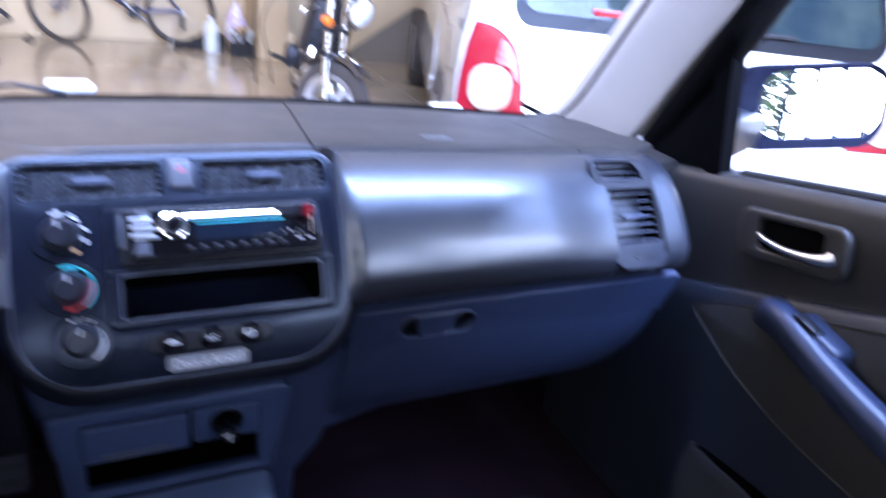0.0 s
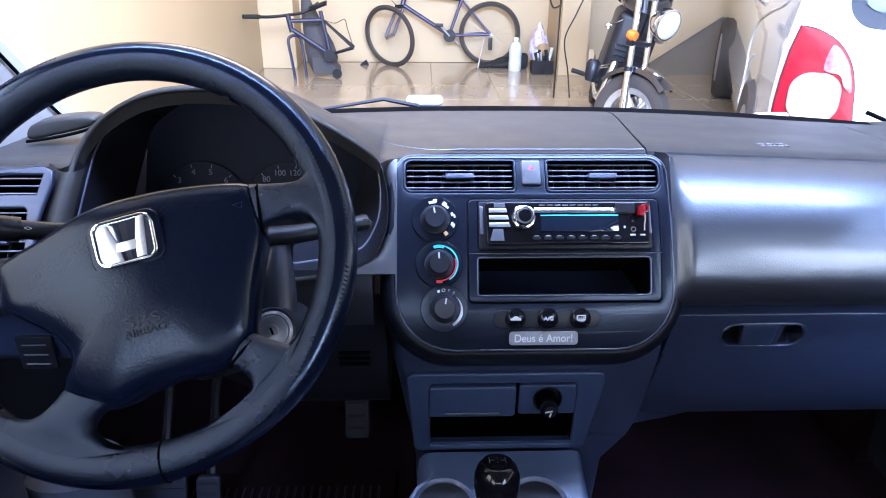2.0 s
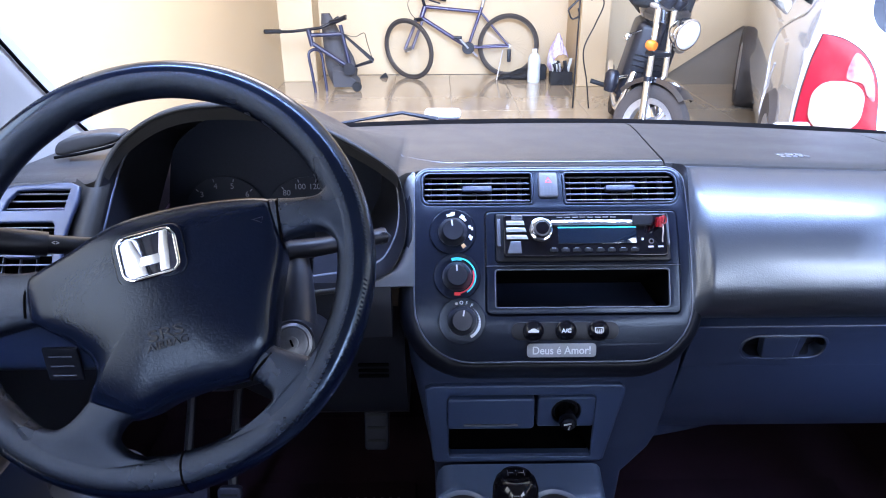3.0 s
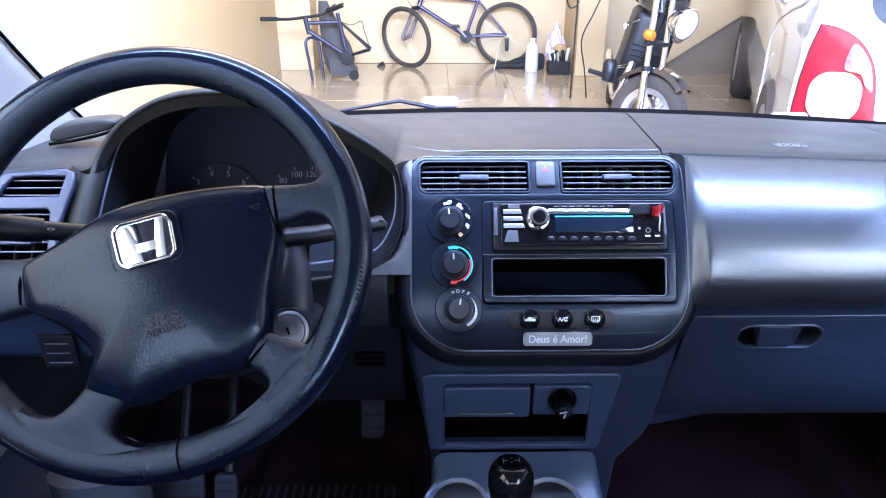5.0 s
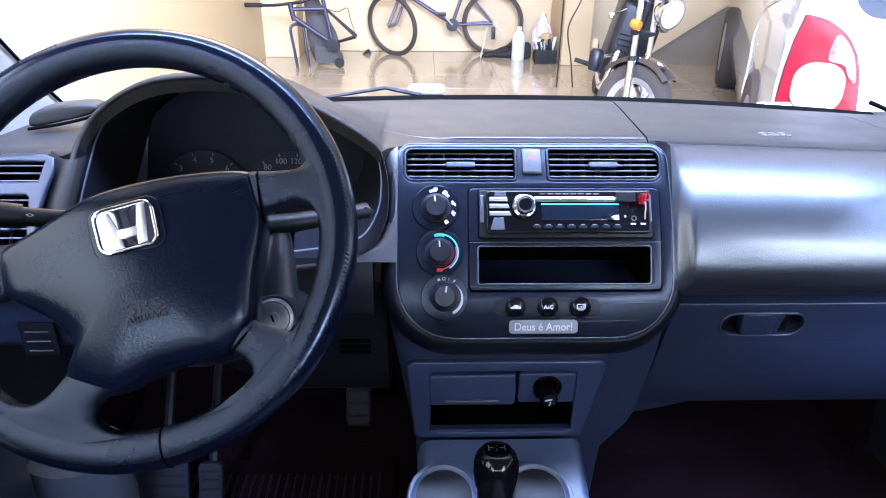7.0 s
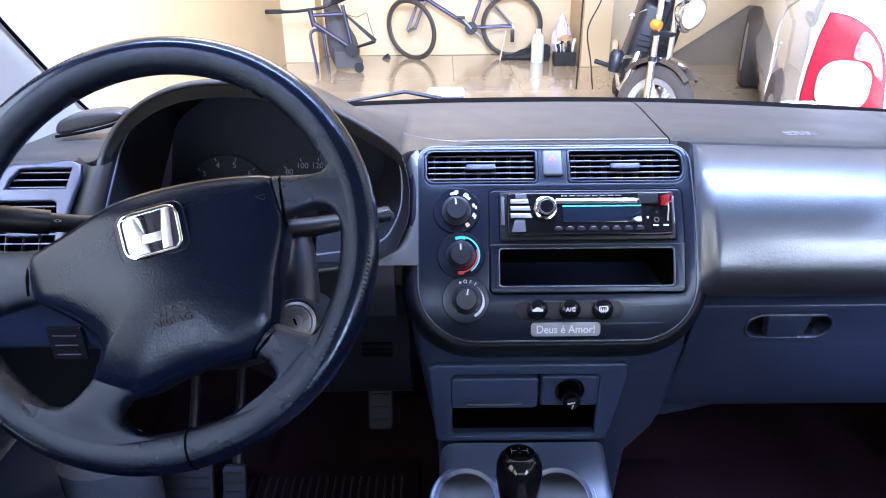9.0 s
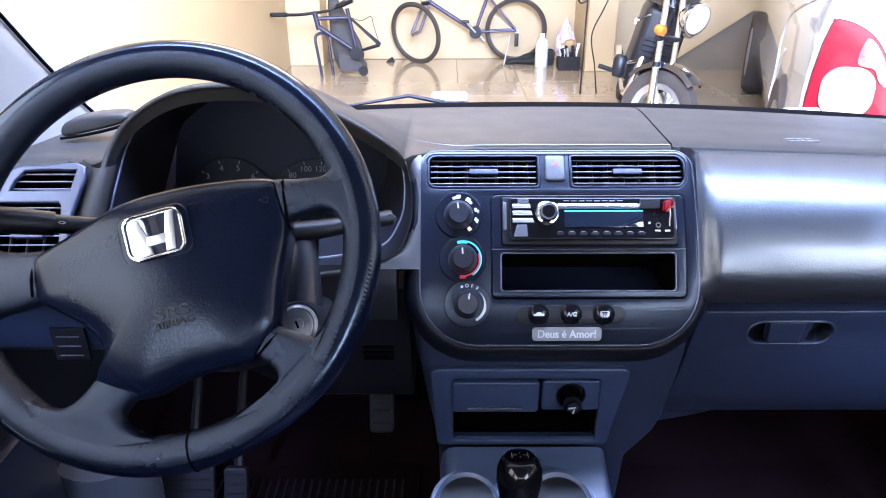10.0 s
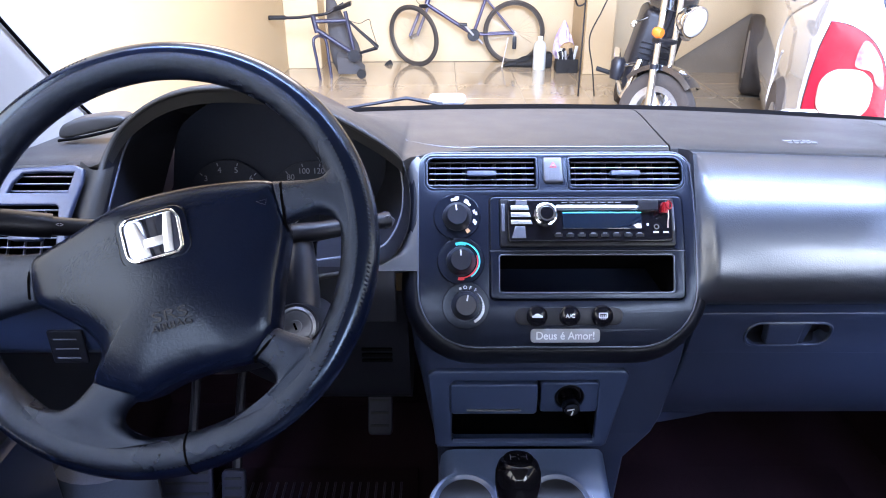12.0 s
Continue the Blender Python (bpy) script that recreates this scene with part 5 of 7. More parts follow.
def steering_wheel():
    w = thing("steering_wheel", WH.translation, "black leather four spoke steering wheel with a padded airbag hub", "steering wheel")
    R, n, rad = 0.1722, 96, 0.0165

    def seam(a):
        """The seam runs along the crest of the rim and further out round its foot."""
        return 92 - 34 * ease(max(0.0, min(1.0, (-0.35 - math.sin(a)) / 0.45)))

    def rim_skin(name, outer, material, label):
        secs = []
        for k in range(n):
            a = 2 * math.pi * k / n
            row = []
            for j in range(15):
                b0, b1 = (-100, seam(a)) if outer else (seam(a), 262)
                b = radians(b0 + (b1 - b0) * j / 14)
                # the two leathers are drawn together in a shallow groove at the seam
                g = 1 - 0.055 * math.exp(-((math.degrees(b) - seam(a)) / 6) ** 2)
                row.append(WH @ Vector(((R + rad * g * math.cos(b)) * math.cos(a), (R + rad * g * math.cos(b)) * math.sin(a), rad * 1.08 * g * math.sin(b))))
            secs.append(row)
        return part(name, bm_loft(secs, False, False, True), material, w, label)

    rim = rim_skin("rim", True, M_LEATHER, "smooth outer leather of the rim")
    rim_skin("rim_grip", False, M_GRIP, "grained inner leather of the rim")
    # stitches along the seam
    st = []
    for k in range(260):
        a = 2 * math.pi * k / 260
        b = radians(seam(a) + 3)
        rr_ = R + 0.0157 * math.cos(b)
        p = Vector(((rr_ - 0.0006) * math.cos(a), (rr_ - 0.0006) * math.sin(a), 0.0168 * math.sin(b)))
        q = Vector(((rr_ + 0.0012) * math.cos(a + 0.010), (rr_ + 0.0012) * math.sin(a + 0.010), 0.0168 * math.sin(b)))
        st.append(bm_tube([WH @ p, WH @ q], 0.0005, 4))
    tagged(part("stitching", bm_join(*st), M_GLOSS, rim), kind="stuff")
    # puckered ridge round the outer front
    st = []
    for k in range(300):
        a = 2 * math.pi * k / 300
        if not (k * 1.2 < 28 or k * 1.2 > 312 or 112 < k * 1.2 < 178):
            continue
        b0, b1 = radians(49), radians(58)
        st.append(bm_tube([WH @ Vector(((R + 0.0160 * math.cos(b)) * math.cos(a + d), (R + 0.0160 * math.cos(b)) * math.sin(a + d), 0.0174 * math.sin(b))) for b, d in ((b0, 0.0), (b1, 0.006))], 0.0010, 5))
    tagged(part("pucker_ridge", bm_join(*st), M_LEATHER, rim), kind="stuff")
    for ang in (-76.5,):
        a = radians(ang)
        part("rim_joint", bm_tube([WH @ Vector(((R + 0.0166 * math.cos(b)) * math.cos(a), (R + 0.0166 * math.cos(b)) * math.sin(a), 0.0179 * math.sin(b))) for b in [2 * math.pi * j / 20 for j in range(20)]], 0.0009, 5, True), M_VOID, rim)

    # airbag cover
    raw = [(-0.097, -0.020), (-0.094, -0.010), (-0.067, 0.009), (-0.032, 0.034), (0.014, 0.049), (0.062, 0.057), (0.094, 0.058), (0.103, 0.050), (0.109, 0.030), (0.112, 0.010), (0.108, -0.030), (0.107, -0.058), (0.105, -0.072), (0.090, -0.093),
           (0.078, -0.098), (0.045, -0.107), (0.022, -0.116), (0.006, -0.125), (-0.008, -0.127), (-0.034, -0.119), (-0.039, -0.112), (-0.034, -0.098), (-0.036, -0.083), (-0.052, -0.068), (-0.080, -0.054), (-0.090, -0.048), (-0.094, -0.036)]
    loop = [(p.x, p.y) for p in smooth_path([(x, y, 0) for x, y in raw], 4, True)]
    c = Vector((0.012, -0.026))

    def lay(s, z):
        out = []
        e = max(0.0, min(1.0, (0.97 - s) * 2.2))
        for x, y in loop:
            a = math.atan2((y - c.y) / 0.075, (x - c.x) / 0.095)
            ex, ey = c.x + 0.088 * math.cos(a) * s, c.y + 0.070 * math.sin(a) * s
            px, py = c.x + (x - c.x) * s, c.y + (y - c.y) * s
            px, py = px + (ex - px) * e, py + (ey - py) * e
            out.append(WH @ Vector((px, py, z - 0.9 * (py + 0.03) ** 2 * (z > 0.01))))
        return out

    rings = [lay(0.98, -0.02), lay(1.0, 0.0), lay(1.0, 0.012), lay(0.985, 0.019), lay(0.95, 0.0235), lay(0.88, 0.0265), lay(0.75, 0.0295), lay(0.58, 0.0315), lay(0.4, 0.033), lay(0.2, 0.034), lay(0.02, 0.0342)]
    cover = part("airbag_cover", bm_loft(rings), M_COVER, w, "padded airbag cover", angle=70)
    tilt = 16
    em = WH @ pose(0.0085, 0.0036, 0.0325, 0, 0, tilt)
    part("badge_recess", bm_plate([rr(-0.0290, -0.0225, 0.0290, 0.0225, 0.011)], 0.006, 0.002, em @ Matrix.Translation((0, 0, 0.0012))), M_COVER, cover)
    edge = rr4(-0.0225, -0.0180, 0.0230, 0.0180, (0.009, 0.007, 0.009, 0.007), 6)
    edge = [(x * (1 + 1.2 * y), y) for x, y in edge]
    badge = part("badge", bm_plate([edge], 0.004, 0.001, em @ Matrix.Translation((0, 0, 0.0024))), mat("smoked_mirror", (0.16, 0.18, 0.25), 0.06, metal=0.9), cover, "chrome framed badge")
    part("badge_frame", bm_tube([em @ Vector((x, y, 0.0026)) for x, y in edge], 0.0014, 8, True), M_CHROME, badge)
    for pts in ([(-0.0175, 0.0150), (-0.0110, 0.0150), (-0.0050, -0.0020), (-0.0030, -0.0160), (-0.0125, -0.0160)], [(0.0125, 0.0165), (0.0185, 0.0165), (0.0150, -0.0160), (0.0075, -0.0160), (0.0085, -0.0020)], [(-0.0075, -0.0085), (0.0095, -0.0085), (0.0105, -0.0010), (-0.0075, -0.0010)]):
        part("badge_bar", bm_plate([pts], 0.002, 0.0006, em @ Matrix.Translation((0, 0, 0.004))), M_SATIN, badge)
    ink = mat("embossed_vinyl", (0.010, 0.012, 0.020), 0.4, spec=0.3)
    part("lettering", bm_text("SRS", 0.0125, WH @ pose(0.0260, -0.0590, 0.0321, 0, 0, tilt), 0.0003, stretch=1.55), ink, cover, smooth=False)
    part("lettering", bm_text("AIRBAG", 0.0085, WH @ pose(0.0283, -0.0672, 0.0316, 0, 0, tilt), 0.0003, stretch=1.12), ink, cover, smooth=False)
    for hx, hy, ha in ((0.0905, 0.036, -6), (-0.079, -0.012, 20)):
        part("horn_mark", bm_tube([WH @ pose(hx, hy, 0.0245 - (0.003 if hx < 0 else 0.002), 0, 0, ha) @ Vector(p) for p in ((-0.005, -0.0015, 0), (-0.002, -0.0008, 0), (0.005, 0.0022, 0), (0.005, -0.0028, 0), (-0.002, -0.0012, 0))], 0.0003, 4), ink, cover)

    # spokes, flaring in wide fillets into the rim
    def spoke(upper, lower, zi=0.008, zo=0.0055, th=0.019):
        n = 18

        def even(pts):
            fine = smooth_path([(x, y, 0) for x, y in pts], 12)
            acc = [0.0]
            for p, q in zip(fine, fine[1:]):
                acc.append(acc[-1] + (q - p).length)
            out = []
            for k in range(n + 1):
                s = acc[-1] * k / n
                i = max(i for i in range(len(acc)) if acc[i] <= s + 1e-9)
                i = min(i, len(fine) - 2)
                out.append(fine[i].lerp(fine[i + 1], (s - acc[i]) / max(1e-9, acc[i + 1] - acc[i])))
            return out

        secs = []
        for k, (a, b) in enumerate(zip(even(upper), even(lower))):
            t = k / n
            z = zi + (zo - zi) * t * t * (3 - 2 * t)
            aa, ab = math.atan2(a.y, a.x), math.atan2(b.y, b.x)
            if abs(ab - aa) > math.pi:
                ab += 2 * math.pi if ab < aa else -2 * math.pi
            row, back = [], []
            for j in range(13):
                s = 0.5 - 0.5 * math.cos(math.pi * j / 12)
                p = a.lerp(b, s)
                reach = 0.1675 * t ** 3 + p.length * (1 - t ** 3)
                ang = aa + (ab - aa) * s
                q = Vector((reach * math.cos(ang), reach * math.sin(ang), 0))
                p = p.lerp(q, t * t * math.sin(math.pi * s))
                dome = th * 0.55 * (max(0.0, 1 - abs(2 * s - 1) ** 3.2)) ** 0.5
                row.append(WH @ Vector((p.x, p.y, z + dome)))
                if 0 < j < 12:
                    back.append(WH @ Vector((p.x, p.y, z - th * 0.45)))
            secs.append(row + back[::-1])
        part("spoke", bm_loft(secs), M_GRIP, w, angle=60)

    spoke([(0.0975, 0.0570), (0.118, 0.0575), (0.1348, 0.0597), (0.1415, 0.0642), (0.1440, 0.0705), (0.1412, 0.0860)], [(0.1095, 0.0200), (0.124, 0.0262), (0.1356, 0.0292), (0.1450, 0.0285), (0.1545, 0.0210), (0.1595, 0.0062), (0.1625, -0.0150)])
    spoke([(-0.088, -0.004), (-0.112, -0.006), (-0.134, -0.004), (-0.150, 0.004), (-0.158, 0.022)], [(-0.090, -0.050), (-0.112, -0.056), (-0.130, -0.062), (-0.140, -0.072), (-0.138, -0.090)])
    spoke([(0.1040, -0.0670), (0.1235, -0.0739), (0.1390, -0.0765), (0.1470, -0.0700), (0.1560, -0.0500)], [(0.0890, -0.0945), (0.1010, -0.1010), (0.1075, -0.1110), (0.1020, -0.1260), (0.0860, -0.1380), (0.0550, -0.1540)])
    spoke([(-0.0010, -0.1230), (-0.0129, -0.1330), (-0.0150, -0.1450), (0.0022, -0.1560), (0.0258, -0.1600)], [(-0.0400, -0.1110), (-0.0533, -0.1270), (-0.0677, -0.1340), (-0.0890, -0.1300), (-0.1110, -0.1180)])
    for p, q in (((0.1045, 0.058), (0.1125, 0.012)), ((0.1085, -0.072), (0.089, -0.096)), ((-0.098, -0.014), (-0.095, -0.048))):
        part("spoke_joint", bm_tube([WH @ Vector((p[0] + (q[0] - p[0]) * t, p[1] + (q[1] - p[1]) * t, z)) for t, z in ((0.03, 0.009), (0.12, 0.0165), (0.5, 0.0187), (0.88, 0.0165), (0.97, 0.009))], 0.0013, 6), M_VOID, w)
    part("hub_boss", bm_lathe([(0.0, -0.05), (0.05, -0.05), (0.062, -0.03), (0.060, -0.002), (0.0, 0.0)], 32, WH @ Matrix.Translation((0.005, -0.02, 0))), M_BLACK, w)


steering_wheel()


# ---- steering column ----
M_RING = mat("dull_lock_metal", (0.20, 0.20, 0.21), 0.42, metal=0.8, grain=0.08, grain_scale=200)


def steering_column():
    c = thing("steering_column", WH @ Vector((0, -0.02, -0.06)), "dark plastic steering column cover with stalks and a key lock", "steering column")
    secs = []
    for d, wx, wy, dy in ((-0.045, 0.050, 0.048, -0.028), (-0.07, 0.062, 0.058, -0.034), (-0.10, 0.066, 0.062, -0.038), (-0.16, 0.066, 0.064, -0.040), (-0.24, 0.060, 0.058, -0.040), (-0.28, 0.058, 0.055, -0.04)):
        secs.append([WH @ Vector((x, y + dy, d)) for x, y in rr(-wx, -wy, wx, wy, min(wx, wy) * 0.75, 5)])
    part("shroud", bm_loft(secs), M_SHROUD, c, "dark column shroud", angle=60)
    # lock housing on the passenger side
    k = basis((-0.266, -0.150, 0.812), (1, 0, 0.05), (0.1, 0.45, 0.9))
    part("lock_housing", bm_lathe([(0.0, 0.0), (0.0215, 0.0), (0.0235, -0.006), (0.0250, -0.03), (0.026, -0.10), (0.0, -0.10)], 28, k), M_SHROUD, c)
    secs = []
    for z, s in ((0.0, 0.022), (0.03, 0.021), (0.06, 0.018), (0.085, 0.013)):
        secs.append([k @ Vector((s * math.cos(t) * 0.9, z + 0.004, -0.022 + s * math.sin(t) - 0.1 * z)) for t in [2 * math.pi * j / 16 for j in range(16)]])
    part("lock_fairing", bm_loft(secs), M_SHROUD, c)
    part("lock_bezel", bm_lathe([(0.0, -0.002), (0.0190, -0.002), (0.0190, 0.002), (0.0165, 0.0035), (0.0150, 0.0030), (0.0130, 0.0038), (0.0, 0.0030)], 36, k), M_RING, c, "grey ring round the key lock")
    lk = part("lock_cylinder", bm_lathe([(0.0, 0.003), (0.0062, 0.003), (0.0062, 0.0058), (0.0050, 0.0064), (0.0, 0.0058)], 24, k), M_RING, c, "steel key cylinder")
    part("keyway", moved(bm_box(-0.0010, -0.0036, 0.0050, 0.0010, 0.0036, 0.0068), k @ pose(0, 0, 0, 0, 0, 20)), M_VOID, lk, smooth=False)
    # stalks
    lpts = [(-0.43, -0.105, 0.895), (-0.465, -0.120, 0.9035), (-0.490, -0.13, 0.910), (-0.520, -0.145, 0.920), (-0.548, -0.158, 0.929)]
    st = part("light_stalk", bm_tube(lpts[:3], [0.009, 0.0085, 0.009], 12), M_BLACK, c, "black indicator stalk")
    part("stalk_grip", bm_tube(lpts[2:], [0.0115, 0.0125, 0.0105], 14), M_BLACK, st)
    part("stalk_mark", bm_text("<>", 0.006, basis((-0.480, -0.1345, 0.9130), (0.95, 0.28, -0.2), (0.1, 0.45, 0.9))), M_WHITE_INK, st, smooth=False)
    rpts = [(-0.30, -0.10, 0.885), (-0.25, -0.085, 0.884), (-0.215, -0.07, 0.884), (-0.180, -0.055, 0.884)]
    st2 = part("wiper_stalk", bm_tube(rpts, [0.0105, 0.0100, 0.0090, 0.0085], 12), M_BLACK, c, "black wiper stalk")
    part("stalk_tip", bm_tube([(-0.1875, -0.058, 0.8845), (-0.184, -0.0565, 0.884), (-0.176, -0.054, 0.881)], [0.0085, 0.0105, 0.0045], 4), M_HAZ, st2, "grey stalk tip")


steering_column()


# ---- foot wells ----
M_PEDAL = mat("blue_grey_pedal_rubber", (0.009, 0.010, 0.020), 0.5, spec=0.3, grain=0.2, grain_scale=300, bump=0.2, bump_scale=500)


def pedal(x, y, z, w, h, name):
    p = thing(name, (x, y, z), "worn dark rubber foot pedal on a steel arm", "pedal", "pedals")
    m = basis((x, y, z), (1, 0, 0), (0, 0.35, 0.94))
    part("pad", bm_plate([rr(-w / 2, -h / 2, w / 2, h / 2, 0.008)], 0.014, 0.003, m, 2), M_PEDAL, p)
    for k in range(4):
        part("rib", moved(bm_box(-w / 2 + 0.006, -h / 2 + h * (k + 0.7) / 4.6, 0.0, w / 2 - 0.006, -h / 2 + h * (k + 0.7) / 4.6 + 0.004, 0.002), m), M_RUBBER, p)
    part("arm", bm_tube([m @ Vector((0, 0, -0.012)), (x, y + 0.12, z + 0.14), (x, 0.47, z + 0.26)], 0.008, 8), M_BLACK, p)


pedal(-0.555, 0.150, 0.310, 0.085, 0.085, "clutch_pedal")
pedal(-0.478, 0.150, 0.300, 0.040, 0.075, "brake_pedal")
pedal(-0.240, 0.290, 0.370, 0.045, 0.110, "accelerator_pedal")
for x0, x1, ribs in ((-0.60, -0.17, 26), (0.14, 0.60, 0)):
    f = thing("floor_mat", ((x0 + x1) / 2, 0.0, 0.245), "dark ribbed rubber floor mat on the carpet" if ribs else "dark maroon carpet floor mat with a raised crease line", "floor mat", "floor mats")
    part("mat_sheet", bm_box(x0, -0.35, 0.246, x1, 0.26, 0.254, 0.003), M_CARPET, f)
    for k in range(ribs):
        xx = x0 + 0.03 + (x1 - x0 - 0.06) * k / (ribs - 1)
        part("rib", bm_box(xx - 0.002, -0.30, 0.2535, xx + 0.002, 0.22, 0.2575, 0.001, 1), M_PEDAL, f)
    if not ribs:
        # bluish tube put in for the pale line of a crease
        part("seam", bm_tube([(x0 + 0.01, 0.12, 0.2545), (x0 + 0.16, 0.105, 0.2548), (x1 - 0.02, 0.07, 0.2545)], 0.0016, 5), M_PEDAL, f)

# rounded trim in the driver foot well
kick = thing("kick_panel", (-0.63, 0.08, 0.245), "rounded grey plastic kick panel beside the pedals", "trim panel")
part("kick_column", bm_loft([[(-0.650 + 0.074 * math.cos(t), 0.10 + 0.06 * math.sin(t), z) for t in [2 * math.pi * k / 24 for k in range(24)]] for z in (0.246, 0.38, 0.425)]), mat("mid_grey_plastic", (0.075, 0.090, 0.125), 0.24, grain=0.08, grain_scale=500), kick)
part("kick_plate", bm_box(-0.70, -0.30, 0.246, -0.675, 0.03, 0.56, 0.008), M_PLASTIC_BLUE, kick)


# ---- doors ----
def belt(y):
    return 0.897 - 0.20 * max(y, -0.30)


def split(y):
    return 0.728 - 0.36 * max(y, -0.36)


def car_door(side, name, label):
    d = thing(name, (0.70 * side, -0.3, 0.30), label, "car door")
    ys = [0.32 - 0.04 * k for k in range(34)]
    secs, low = [], []
    for y in ys:
        b, s = belt(y), split(y)
        prof = [(0.790, b - 0.006), (0.735, b), (0.712, b - 0.001), (0.703, b - 0.006), (0.699, b - 0.018), (0.699, b - 0.05), (0.702, s + 0.018), (0.704, s + 0.006), (0.703, s), (0.790, s)]
        secs.append([(x * side, y, z) for x, z in prof])
        prof = [(0.79, s - 0.001), (0.702, s - 0.001), (0.694, s - 0.008), (0.690, s - 0.03), (0.692, 0.60), (0.700, 0.50), (0.712, 0.36), (0.722, 0.26), (0.80, 0.26)]
        low.append([(x * side, y, z) for x, z in prof])
    part("door_panel", bm_loft(secs), M_DOOR, d, "charcoal vinyl door panel", angle=50)
    part("lower_panel", bm_loft(low), M_DOOR_LOW, d, "slate lower door panel", angle=50)
    part("door_skin", bm_loft([[(0.80 * side, y, belt(y) - 0.01), (0.82 * side, y, 0.6), (0.80 * side, y, 0.26), (0.785 * side, y, 0.26), (0.785 * side, y, belt(y) - 0.01)] for y in ys]), M_CAR_PAINT, d, "dark blue door skin")
    # cloth insert with a piped lower edge
    rim = [(-0.050, 0.708), (-0.075, 0.728), (-0.12, 0.750), (-0.24, 0.795), (-0.40, 0.835), (-0.85, 0.84), (-0.88, 0.66), (-0.50, 0.610), (-0.351, 0.618), (-0.242, 0.630), (-0.150, 0.655), (-0.085, 0.685)]
    loop = smooth_path([(0.6885, y, z) for y, z in rim], 4, True)
    cen = Vector((0.6885, -0.42, 0.72))
    a = [Vector(p) for p in loop]
    rings = [[((p.x + 0.02) * side, p.y, p.z) for p in a], [(p.x * side, p.y, p.z) for p in a], [((p.x - 0.003) * side, cen.y + (p.y - cen.y) * 0.975, cen.z + (p.z - cen.z) * 0.95) for p in a], [((p.x - 0.004) * side, cen.y + (p.y - cen.y) * 0.5, cen.z + (p.z - cen.z) * 0.5) for p in a]]
    part("cloth_insert", bm_loft(rings), M_DOOR_CLOTH, d, "dark cloth door insert", angle=60)
    part("insert_piping", bm_tube([((p.x - 0.001) * side, p.y, p.z) for p in a], 0.0016, 6, True), M_DOOR, d)
    # inner handle: u runs rearwards, v up, both along the rising trim line
    H = basis((0.698 * side, -0.157, 0.8615), (0, -1, 0.20), (0, 0.20, 1)) if side > 0 else basis((0.698 * side, -0.157, 0.8615), (0, 1, -0.20), (0, 0.20, 1))
    f = 1 if side > 0 else -1
    hb = part("handle_bezel", bm_plate([rr(-0.078, -0.034, 0.078, 0.032, 0.018, 6), rr(-0.044, -0.018, 0.046, 0.020, 0.008, 5)], 0.016, 0.005, H @ Matrix.Translation((0, 0, 0.011)), 3), M_DOOR, d, "rounded handle surround", angle=60)
    # black plate just over the panel stands in for the shaded recess
    part("handle_recess_plate", bm_plate([rr(-0.046, -0.020, 0.048, 0.022, 0.008, 5)], 0.004, 0, H @ Matrix.Translation((0, 0, 0.0035))), M_VOID, hb, smooth=False)
    lever = [H @ Vector((f * u, v, w)) for u, v, w in ((-0.046, -0.002, 0.006), (-0.03, -0.006, 0.011), (0.0, -0.011, 0.014), (0.03, -0.012, 0.014), (0.052, -0.010, 0.012), (0.060, -0.006, 0.007))]
    part("handle_lever", bm_tube(smooth_path(lever, 5), [0.0045 + 0.0045 * (k / 25) ** 2 for k in range(26)], 12), M_SATIN, hb, "silver door handle")
    # pull arm with the window switch
    arm = [(0.690, -0.155, 0.765), (0.672, -0.175, 0.776), (0.655, -0.215, 0.780), (0.648, -0.28, 0.762), (0.646, -0.36, 0.742), (0.648, -0.48, 0.715), (0.66, -0.62, 0.70), (0.69, -0.70, 0.70)]
    pp = smooth_path(arm, 5)
    secs = []
    for k, p in enumerate(pp):
        t = k / (len(pp) - 1)
        w = 0.026 * (1 - 0.30 * min(1, t * 3)) * min(1, 0.35 + t * 8)
        h = 0.017
        secs.append([((p.x + dx) * side, p.y, p.z + dz) for dx, dz in ((-w * 0.8, 0.0), (-w * 0.7, h * 0.7), (-w * 0.3, h), (w * 0.7, h), (w, h * 0.5), (w, -h), (-w * 0.3, -h * 1.4), (-w * 0.75, -h * 0.8))])
    pull = part("door_pull", bm_loft(secs), M_PLASTIC_BLUE, d, "slate plastic door pull", angle=60)
    part("switch_pod", moved(bm_box(-0.016, -0.036, -0.022, 0.026, 0.034, 0.008, 0.009, 3), basis((0.668 * side, -0.250, 0.784), (1, 0, 0), (0, 1, 0.25))), M_PLASTIC_BLUE, pull, "slate pod of the window switch", angle=60)
    part("window_switch", moved(bm_box(-0.008, -0.017, 0.0, 0.008, 0.017, 0.005, 0.002), basis((0.658 * side, -0.238, 0.7935), (1, 0, 0), (0, 1, 0.25))), M_BLACK, pull, "black window switch")
    # pocket low on the door
    part("door_pocket", bm_loft([[((0.703 - (0.703 - x) * min(1.0, (-0.10 - y) / 0.16) ** 0.5) * side, y, z - 0.015 * max(0.0, 1 - (-0.10 - y) / 0.12)) for x, z in ((0.700, 0.52), (0.672 + 0.02 * abs(y + 0.4), 0.515), (0.668 + 0.02 * abs(y + 0.4), 0.50), (0.674, 0.34), (0.71, 0.32))] for y in [-0.10 - 0.06 * k for k in range(11)]]), M_DOOR_CLOTH, d, "moulded door pocket", angle=50)
